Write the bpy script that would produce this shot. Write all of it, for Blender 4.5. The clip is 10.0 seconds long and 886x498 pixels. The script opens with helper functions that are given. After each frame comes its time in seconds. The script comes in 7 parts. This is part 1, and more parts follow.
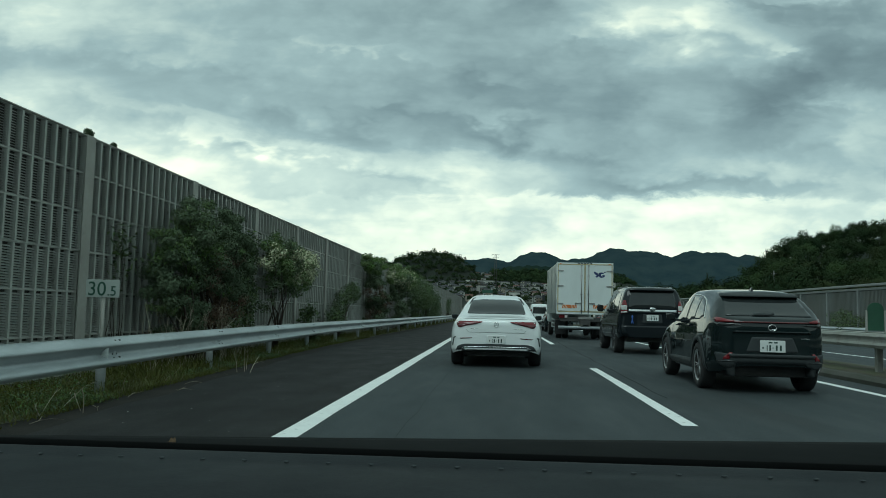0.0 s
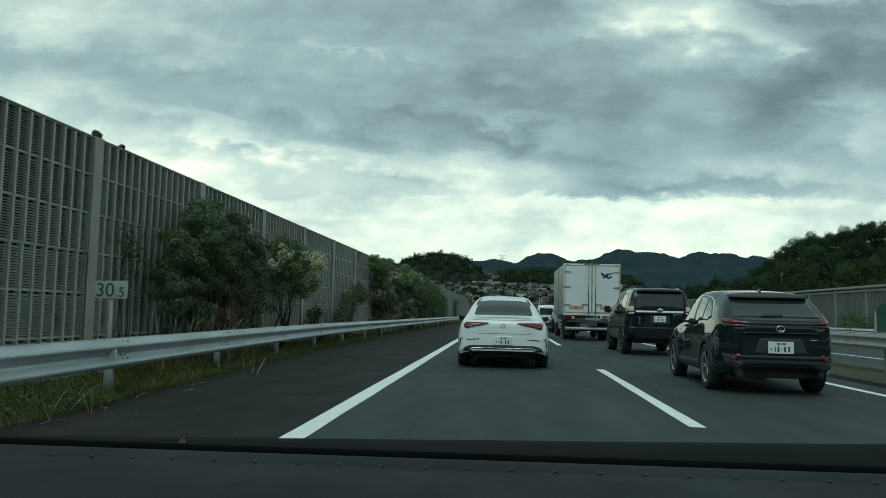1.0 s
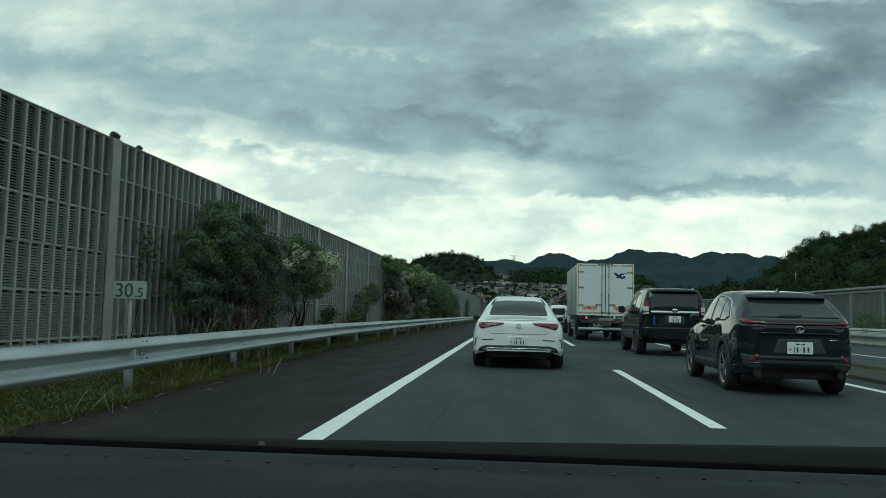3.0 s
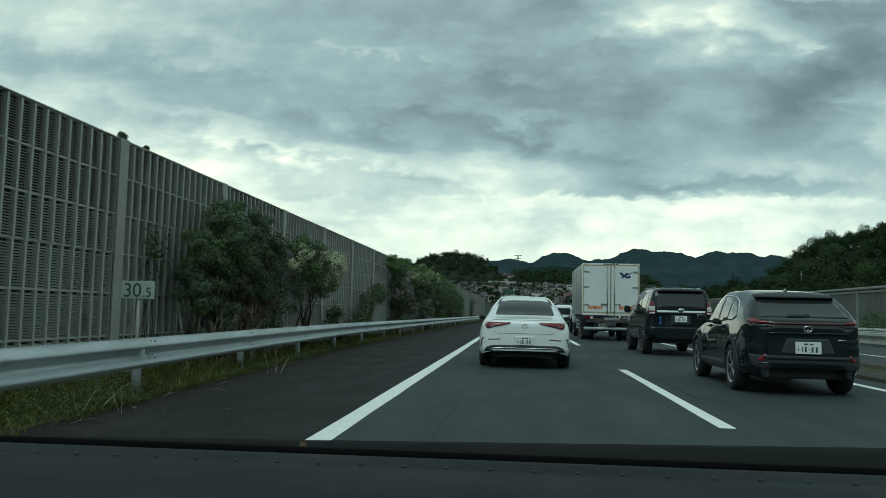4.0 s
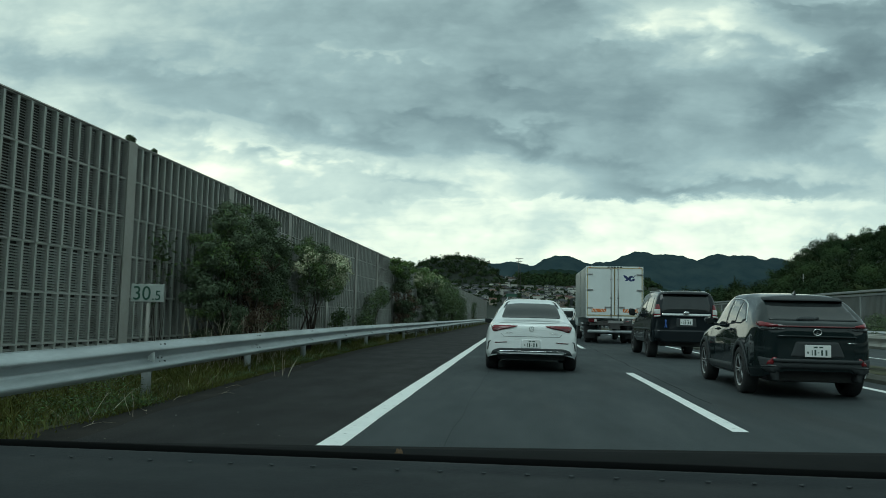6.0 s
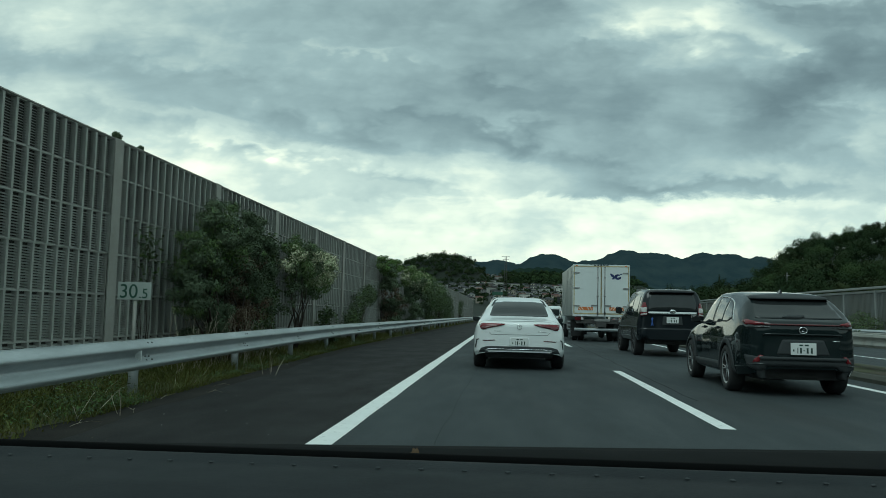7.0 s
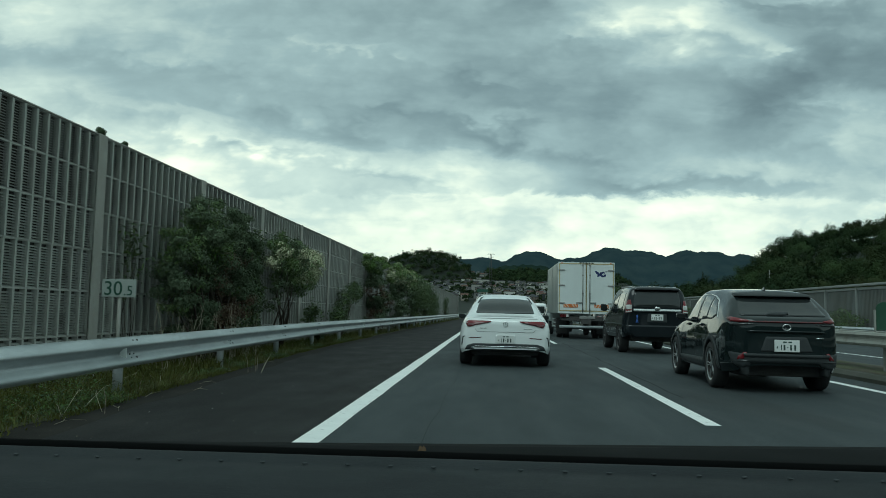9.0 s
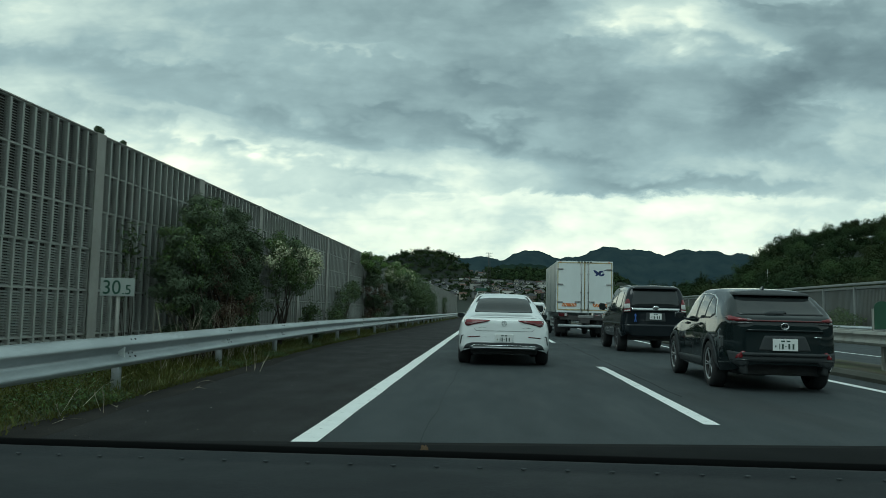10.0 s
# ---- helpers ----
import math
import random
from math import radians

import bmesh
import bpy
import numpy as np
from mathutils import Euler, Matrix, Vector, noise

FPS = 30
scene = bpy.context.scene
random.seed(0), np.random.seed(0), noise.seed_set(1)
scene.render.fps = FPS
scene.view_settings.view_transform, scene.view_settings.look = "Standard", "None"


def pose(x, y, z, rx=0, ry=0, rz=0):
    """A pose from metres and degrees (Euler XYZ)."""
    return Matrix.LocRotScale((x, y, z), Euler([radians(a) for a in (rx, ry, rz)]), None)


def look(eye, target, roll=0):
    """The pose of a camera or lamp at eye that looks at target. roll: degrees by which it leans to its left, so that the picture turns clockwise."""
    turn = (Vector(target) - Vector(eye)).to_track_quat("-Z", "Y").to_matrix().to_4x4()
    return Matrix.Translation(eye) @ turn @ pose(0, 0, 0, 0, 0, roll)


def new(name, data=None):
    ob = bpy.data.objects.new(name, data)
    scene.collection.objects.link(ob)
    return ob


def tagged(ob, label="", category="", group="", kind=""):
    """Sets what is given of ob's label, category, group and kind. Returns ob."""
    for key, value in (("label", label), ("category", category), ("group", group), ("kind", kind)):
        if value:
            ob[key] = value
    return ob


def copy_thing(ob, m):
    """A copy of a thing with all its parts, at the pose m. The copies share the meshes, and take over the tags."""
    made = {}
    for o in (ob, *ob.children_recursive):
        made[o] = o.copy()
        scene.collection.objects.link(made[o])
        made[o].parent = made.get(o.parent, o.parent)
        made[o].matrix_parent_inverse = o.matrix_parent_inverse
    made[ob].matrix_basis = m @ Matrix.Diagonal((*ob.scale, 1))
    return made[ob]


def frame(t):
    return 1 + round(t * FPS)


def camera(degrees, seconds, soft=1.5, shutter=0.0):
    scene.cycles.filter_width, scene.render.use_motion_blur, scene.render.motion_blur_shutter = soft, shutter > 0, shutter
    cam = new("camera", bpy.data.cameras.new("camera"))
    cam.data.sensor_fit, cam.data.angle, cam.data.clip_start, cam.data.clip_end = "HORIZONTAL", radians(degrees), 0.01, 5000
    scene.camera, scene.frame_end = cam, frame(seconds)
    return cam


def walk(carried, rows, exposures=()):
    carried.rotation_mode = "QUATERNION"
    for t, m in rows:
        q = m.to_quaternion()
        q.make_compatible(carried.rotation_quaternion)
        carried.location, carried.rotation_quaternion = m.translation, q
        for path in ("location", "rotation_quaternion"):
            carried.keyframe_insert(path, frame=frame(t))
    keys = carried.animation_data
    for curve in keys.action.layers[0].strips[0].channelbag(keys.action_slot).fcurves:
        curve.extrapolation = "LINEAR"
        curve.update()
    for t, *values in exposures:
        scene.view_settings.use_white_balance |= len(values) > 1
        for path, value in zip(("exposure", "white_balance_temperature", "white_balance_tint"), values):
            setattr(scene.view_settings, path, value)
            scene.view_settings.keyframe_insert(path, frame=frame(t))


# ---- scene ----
from mathutils import geometry
from mathutils.bvhtree import BVHTree

# ---- camera and its way: seconds, sideways metres, yaw, pitch ----
cam = camera(60.0, 10.0, soft=0.9)
EYE_Z = 1.08
ROWS = (
    (0.0, 0.108, 4.10, 4.67), (0.5, 0.110, 4.29, 4.71), (1.0, 0.105, 4.60, 4.74), (1.5, 0.088, 4.83, 4.76),
    (2.0, 0.068, 5.06, 4.76), (2.5, 0.050, 5.25, 4.75), (3.2, 0.020, 5.50, 4.72), (4.0, -0.013, 5.75, 4.70),
    (4.5, -0.036, 5.98, 4.74), (5.0, -0.070, 6.17, 4.77), (5.7, -0.108, 6.00, 4.87), (6.5, -0.135, 5.44, 4.95),
    (7.0, -0.152, 4.83, 4.80), (7.5, -0.163, 4.21, 4.78), (8.0, -0.166, 3.95, 4.77), (8.5, -0.172, 3.76, 4.71),
    (9.0, -0.176, 3.72, 4.62), (9.5, -0.180, 3.64, 4.59), (10.0, -0.180, 3.60, 4.55),
)
walk(cam, [(t, pose(x, 0, EYE_Z, 90 + p, -1.3, y)) for t, x, y, p in ROWS],
     exposures=[(0.0, 0.0, 5500, -12), (10.0, 0.0, 5500, -12)])

# ---- sky and sun: a broken overcast, brightest low over the hills ----
SUN_EL, SUN_AZ = 52, 200
world = bpy.data.worlds.new("sky")
scene.world = world
world.use_nodes = True
wt = world.node_tree
for n in list(wt.nodes):
    wt.nodes.remove(n)


def wmath(op, a, b=None, clamp=False):
    n = wt.nodes.new("ShaderNodeMath")
    n.operation = op
    n.use_clamp = clamp
    for i, q in enumerate((a, b)):
        if q is None:
            continue
        if isinstance(q, (int, float)):
            n.inputs[i].default_value = q
        else:
            wt.links.new(q, n.inputs[i])
    return n.outputs[0]


def wramp(fac, stops):
    n = wt.nodes.new("ShaderNodeValToRGB")
    e = n.color_ramp.elements
    while len(e) < len(stops):
        e.new(0.5)
    for q, (p, c) in zip(e, stops):
        q.position = p
        q.color = (*c, 1) if not isinstance(c, (int, float)) else (c, c, c, 1)
    wt.links.new(fac, n.inputs[0])
    return n.outputs[0]


def wmix(fac, a, b, kind="MIX"):
    n = wt.nodes.new("ShaderNodeMix")
    n.data_type, n.blend_type = "RGBA", kind
    for q, i in ((fac, 0), (a, 6), (b, 7)):
        if isinstance(q, (int, float)):
            n.inputs[i].default_value = q
        elif isinstance(q, tuple):
            n.inputs[i].default_value = (*q, 1)
        else:
            wt.links.new(q, n.inputs[i])
    return n.outputs[2]


def wnoise(vec, scale, detail, rough, dist=0.0, off=(0, 0, 0), stretch=(1, 1, 1), rz=0.0):
    m = wt.nodes.new("ShaderNodeMapping")
    m.inputs["Location"].default_value = off
    m.inputs["Scale"].default_value = stretch
    m.inputs["Rotation"].default_value = (0, 0, rz)
    wt.links.new(vec, m.inputs[0])
    n = wt.nodes.new("ShaderNodeTexNoise")
    n.inputs["Scale"].default_value = scale
    n.inputs["Detail"].default_value = detail
    n.inputs["Roughness"].default_value = rough
    n.inputs["Distortion"].default_value = dist
    wt.links.new(m.outputs[0], n.inputs["Vector"])
    return n.outputs[0]


tc = wt.nodes.new("ShaderNodeTexCoord")
sp = wt.nodes.new("ShaderNodeSeparateXYZ")
wt.links.new(tc.outputs["Generated"], sp.inputs[0])
up = wmath("MAXIMUM", sp.outputs[2], 0.0)
den = wmath("ADD", up, 0.42)
px = wmath("DIVIDE", sp.outputs[0], den)
py = wmath("DIVIDE", sp.outputs[1], den)
cv = wt.nodes.new("ShaderNodeCombineXYZ")
wt.links.new(px, cv.inputs[0]), wt.links.new(py, cv.inputs[1])
plane = cv.outputs[0]
fine = wnoise(plane, 15.0, 7.0, 0.58, 0.2, off=(0.2, 7.7, 0), stretch=(0.8, 1.1, 1), rz=0.3)
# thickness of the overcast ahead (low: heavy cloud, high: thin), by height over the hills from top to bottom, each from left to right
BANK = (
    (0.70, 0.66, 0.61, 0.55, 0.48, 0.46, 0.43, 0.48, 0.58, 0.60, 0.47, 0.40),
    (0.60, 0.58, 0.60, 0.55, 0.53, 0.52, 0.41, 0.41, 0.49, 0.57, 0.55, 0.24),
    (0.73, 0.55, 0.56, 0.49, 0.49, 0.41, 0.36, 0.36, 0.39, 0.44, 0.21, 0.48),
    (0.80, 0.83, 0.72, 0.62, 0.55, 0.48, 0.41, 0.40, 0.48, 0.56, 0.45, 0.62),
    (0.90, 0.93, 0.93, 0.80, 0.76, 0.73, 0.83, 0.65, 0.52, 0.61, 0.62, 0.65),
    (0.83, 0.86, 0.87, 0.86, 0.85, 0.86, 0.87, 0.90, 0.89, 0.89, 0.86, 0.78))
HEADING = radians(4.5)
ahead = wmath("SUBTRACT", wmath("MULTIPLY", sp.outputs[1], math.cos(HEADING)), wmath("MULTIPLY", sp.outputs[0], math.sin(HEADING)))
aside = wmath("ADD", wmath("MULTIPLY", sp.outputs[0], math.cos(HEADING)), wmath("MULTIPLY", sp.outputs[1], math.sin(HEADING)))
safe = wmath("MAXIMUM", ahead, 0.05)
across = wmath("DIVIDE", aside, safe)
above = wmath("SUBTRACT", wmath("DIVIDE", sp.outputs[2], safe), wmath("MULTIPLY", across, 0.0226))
puff = wnoise(plane, 7.5, 4.0, 0.5, 0.9, off=(2.7, 1.1, 0), rz=0.3)


def sway(v, n, k):
    return wmath("ADD", v, wmath("MULTIPLY", wmath("SUBTRACT", n, 0.5), k))


flat = wt.nodes.new("ShaderNodeCombineXYZ")
wt.links.new(across, flat.inputs[0]), wt.links.new(above, flat.inputs[1])
curl = wnoise(flat.outputs[0], 10.0, 6.0, 0.58, 0.6, off=(3.3, 1.9, 0), stretch=(1.0, 1.9, 1))
curl2 = wnoise(flat.outputs[0], 10.0, 6.0, 0.58, 0.6, off=(8.1, 5.2, 0), stretch=(1.0, 1.9, 1))
squash = wt.nodes.new("ShaderNodeMapping")
squash.inputs["Scale"].default_value = (1.0, 1.8, 1.0)
wt.links.new(flat.outputs[0], squash.inputs[0])
swirl = wt.nodes.new("ShaderNodeMix")
swirl.data_type = "VECTOR"
swirl.inputs[0].default_value = 0.05
shift = wt.nodes.new("ShaderNodeCombineXYZ")
wt.links.new(curl, shift.inputs[0]), wt.links.new(curl2, shift.inputs[1])
wt.links.new(squash.outputs[0], swirl.inputs[4]), wt.links.new(shift.outputs[0], swirl.inputs[5])
lumps = wt.nodes.new("ShaderNodeTexVoronoi")
lumps.feature = "SMOOTH_F1"
for k, q in (("Scale", 15.0), ("Detail", 3.0), ("Roughness", 0.55), ("Smoothness", 0.6)):
    lumps.inputs[k].default_value = q
wt.links.new(swirl.outputs[1], lumps.inputs["Vector"])
lump = wmath("SUBTRACT", 1.38, lumps.outputs["Distance"])
streak = wnoise(flat.outputs[0], 3.4, 6.0, 0.56, 0.5, off=(1.4, 0.6, 0), stretch=(1.0, 5.2, 1), rz=-0.17)
# single banks of cloud: across, above, half-width, half-height, slant in degrees, thinner (+) or heavier (-)
THIN = (
    (0.243, 0.386, 0.059, 0.025, -8, 0.27), (0.340, 0.395, 0.038, 0.028, 0, 0.20), (0.390, 0.373, 0.059, 0.022, 14, 0.15), (0.459, 0.342, 0.025, 0.012, 20, 0.22),
    (0.171, 0.360, 0.018, 0.010, 0, 0.12), (-0.382, 0.264, 0.125, 0.012, 14, 0.11), (-0.235, 0.217, 0.140, 0.011, 11, 0.18), (-0.548, 0.372, 0.088, 0.037, 8, 0.06),
    (0.502, 0.412, 0.059, 0.007, 0, 0.16), (0.076, 0.255, 0.059, 0.008, 6, 0.14), (0.500, 0.275, 0.059, 0.006, -6, 0.12), (-0.109, 0.349, 0.110, 0.007, 10, 0.09),
    (0.535, 0.226, 0.066, 0.012, -8, 0.07),
)
HEAVY = (
    (0.522, 0.350, 0.046, 0.024, -8, -0.08), (0.418, 0.405, 0.052, 0.011, 14, -0.12), (0.459, 0.295, 0.052, 0.022, 4, -0.14), (0.405, 0.244, 0.074, 0.021, -14, -0.14),
    (-0.067, 0.258, 0.044, 0.010, 4, -0.13), (0.050, 0.299, 0.044, 0.010, 2, -0.12), (0.113, 0.207, 0.140, 0.015, 21, -0.13), (0.346, 0.160, 0.140, 0.010, 0, -0.17),
    (-0.410, 0.316, 0.140, 0.016, 9, -0.10), (-0.168, 0.237, 0.110, 0.012, 12, -0.10), (0.111, 0.403, 0.052, 0.016, -10, -0.08), (0.298, 0.310, 0.066, 0.012, 0, -0.05),
    (-0.062, 0.166, 0.081, 0.007, 8, -0.11),
)
u1, v1 = sway(sway(across, curl, 0.07), lump, 0.03), sway(sway(above, curl2, 0.045), lump, 0.03)
banks = None
for au, av, bw, bh, slant, amount in THIN + HEAVY:
    cs, sn = math.cos(radians(slant)), math.sin(radians(slant))
    du, dv = wmath("SUBTRACT", u1, au), wmath("SUBTRACT", v1, av)
    a1 = wmath("ADD", wmath("MULTIPLY", du, cs / bw), wmath("MULTIPLY", dv, -sn / bw))
    b1 = wmath("ADD", wmath("MULTIPLY", du, sn / bh), wmath("MULTIPLY", dv, cs / bh))
    q1 = wmath("ADD", wmath("MULTIPLY", a1, a1), wmath("MULTIPLY", b1, b1))
    g1 = wmath("MULTIPLY", wmath("POWER", 2.718, wmath("MULTIPLY", q1, -1.0)), amount)
    banks = g1 if banks is None else wmath("ADD", banks, g1)
across = sway(sway(across, curl, 0.08), puff, 0.06)
above = sway(sway(above, curl2, 0.045), puff, 0.03)
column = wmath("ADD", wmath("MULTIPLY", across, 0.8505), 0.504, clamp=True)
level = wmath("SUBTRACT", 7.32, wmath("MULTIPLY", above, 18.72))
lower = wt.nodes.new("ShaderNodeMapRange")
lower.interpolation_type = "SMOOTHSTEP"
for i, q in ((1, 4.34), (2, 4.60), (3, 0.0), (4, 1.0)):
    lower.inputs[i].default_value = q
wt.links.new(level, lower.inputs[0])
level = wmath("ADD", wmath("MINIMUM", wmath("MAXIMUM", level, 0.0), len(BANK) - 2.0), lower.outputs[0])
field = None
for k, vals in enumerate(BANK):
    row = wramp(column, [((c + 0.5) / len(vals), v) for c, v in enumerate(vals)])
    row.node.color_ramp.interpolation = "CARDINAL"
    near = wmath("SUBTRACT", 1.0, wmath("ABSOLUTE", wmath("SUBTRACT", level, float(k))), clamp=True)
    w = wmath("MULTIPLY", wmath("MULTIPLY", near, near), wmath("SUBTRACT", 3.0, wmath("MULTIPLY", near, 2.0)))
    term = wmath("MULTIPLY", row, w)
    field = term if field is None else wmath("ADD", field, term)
# the rest of the sky: thin bright cloud low down, heavier cloud higher up
low = wramp(up, ((0.0, 0.80), (0.09, 0.80), (0.17, 0.66), (0.25, 0.60), (0.36, 0.58), (0.6, 0.58), (1.0, 0.62)))
turn = wt.nodes.new("ShaderNodeMapRange")
turn.interpolation_type = "SMOOTHSTEP"
for i, q in ((1, 0.55), (2, 0.75), (3, 0.0), (4, 1.0)):
    turn.inputs[i].default_value = q
wt.links.new(ahead, turn.inputs[0])
high = wt.nodes.new("ShaderNodeMapRange")
high.interpolation_type = "SMOOTHSTEP"
for i, q in ((1, 0.40), (2, 0.60), (3, 1.0), (4, 0.0)):
    high.inputs[i].default_value = q
wt.links.new(up, high.inputs[0])
seen = wmath("MULTIPLY", turn.outputs[0], high.outputs[0])
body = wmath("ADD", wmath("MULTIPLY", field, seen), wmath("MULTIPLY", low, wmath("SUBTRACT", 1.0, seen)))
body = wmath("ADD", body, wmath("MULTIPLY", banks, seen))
body = sway(sway(sway(body, streak, 0.31), curl, 0.12), fine, 0.05)
body = wmath("ADD", body, wmath("MULTIPLY", wmath("SUBTRACT", lump, 0.5), 0.15), clamp=True)
cloud = wramp(body, ((0.0, (0.135, 0.152, 0.150)), (0.10, (0.165, 0.187, 0.183)), (0.32, (0.262, 0.294, 0.284)), (0.54, (0.425, 0.463, 0.436)),
                     (0.76, (0.745, 0.735, 0.625)), (0.95, (1.33, 1.15, 0.86))))
sky = wt.nodes.new("ShaderNodeTexSky")
sky.sky_type, sky.sun_disc = "NISHITA", False
sky.sun_elevation, sky.sun_rotation = radians(SUN_EL), radians(SUN_AZ)
skyc = wmix(1.0, sky.outputs[0], (0.1, 0.1, 0.1), "MULTIPLY")
tone = wmix(0.9, skyc, cloud)
bg = wt.nodes.new("ShaderNodeBackground")
bg.inputs["Strength"].default_value = 1.06
wt.links.new(tone, bg.inputs[0])
wo = wt.nodes.new("ShaderNodeOutputWorld")
wt.links.new(bg.outputs[0], wo.inputs[0])

sun = new("sun", bpy.data.lights.new("sun", "SUN"))
sun.data.energy, sun.data.angle, sun.data.color = 0.9, radians(35), (1.0, 0.97, 0.92)
az, el = radians(SUN_AZ), radians(SUN_EL)
way = Vector((math.sin(az) * math.cos(el), math.cos(az) * math.cos(el), math.sin(el)))
sun.matrix_world = look(way * 50, (0, 0, 0))

# ---- materials ----


def material(name, color, rough=0.6, metal=0.0, color2=None, scale=6.0, amount=0.5, bump=0.0, bump_scale=40.0,
             coat=0.0, stretch=(1, 1, 1), spot=None, spot_scale=1.0, spot_at=(0.55, 0.7), spec=0.5, vary=0.0,
             island=0.0, rough2=None, trans=0.0, emit=0.0, spread=(0.35, 0.65), grain=0.0):
    """A surface with variation at two scales, in metres of the object's own space."""
    m = bpy.data.materials.new(name)
    m.use_nodes = True
    t = m.node_tree
    b = t.nodes["Principled BSDF"]
    L = t.links.new
    tex = t.nodes.new("ShaderNodeTexCoord")
    mp = t.nodes.new("ShaderNodeMapping")
    mp.inputs["Scale"].default_value = stretch
    L(tex.outputs["Object"], mp.inputs[0])

    def noi(s, d, r=0.55):
        n = t.nodes.new("ShaderNodeTexNoise")
        n.inputs["Scale"].default_value, n.inputs["Detail"].default_value, n.inputs["Roughness"].default_value = s, d, r
        L(mp.outputs[0], n.inputs["Vector"])
        return n.outputs[0]

    def mr(v, a, c, lo, hi):
        n = t.nodes.new("ShaderNodeMapRange")
        n.inputs[1].default_value, n.inputs[2].default_value, n.inputs[3].default_value, n.inputs[4].default_value = a, c, lo, hi
        L(v, n.inputs[0])
        return n.outputs[0]

    def mix(f, a, c, kind="MIX"):
        n = t.nodes.new("ShaderNodeMix")
        n.data_type, n.blend_type = "RGBA", kind
        for q, i in ((f, 0), (a, 6), (c, 7)):
            if isinstance(q, (int, float)):
                n.inputs[i].default_value = q
            elif isinstance(q, tuple):
                n.inputs[i].default_value = (*q, 1)
            else:
                L(q, n.inputs[i])
        return n.outputs[2]

    c2 = color2 or tuple(q * 0.75 for q in color)
    out = mix(mr(noi(scale, 6), spread[0], spread[1], 0.0, amount), color, c2)
    out = mix(mr(noi(scale * 9, 4, 0.7), 0.35, 0.65, 0.0, amount * 0.45), out, c2)
    if grain:
        out = mix(mr(noi(55.0, 3, 0.8), 0.42, 0.62, 0.0, grain), out, tuple(q * 1.9 for q in color))
    if spot:
        out = mix(mr(noi(spot_scale, 7, 0.65), spot_at[0], spot_at[1], 0.0, 0.85), out, spot)
    if vary or island:
        if island:
            g = t.nodes.new("ShaderNodeNewGeometry").outputs["Random Per Island"]
        else:
            g = t.nodes.new("ShaderNodeObjectInfo").outputs["Random"]
        h = t.nodes.new("ShaderNodeHueSaturation")
        L(mr(g, 0, 1, 1 - (vary or island), 1 + (vary or island)), h.inputs["Value"])
        L(mr(g, 0, 1, 0.5 - 0.02, 0.5 + 0.02), h.inputs["Hue"])
        L(out, h.inputs["Color"])
        out = h.outputs[0]
    L(out, b.inputs["Base Color"])
    b.inputs["Metallic"].default_value = metal
    b.inputs["Specular IOR Level"].default_value = spec
    L(mr(noi(scale * 2.3, 5), 0.3, 0.7, rough, rough2 if rough2 is not None else min(1.0, rough * 1.25 + 0.02)), b.inputs["Roughness"])
    if coat:
        b.inputs["Coat Weight"].default_value, b.inputs["Coat Roughness"].default_value = coat, 0.04
    if trans:
        b.inputs["Transmission Weight"].default_value = trans
    if emit:
        b.inputs["Emission Color"].default_value, b.inputs["Emission Strength"].default_value = (*color, 1), emit
    if bump:
        n = t.nodes.new("ShaderNodeBump")
        n.inputs["Strength"].default_value, n.inputs["Distance"].default_value = 0.6, bump
        L(noi(bump_scale, 5, 0.6), n.inputs["Height"])
        L(n.outputs[0], b.inputs["Normal"])
    return m


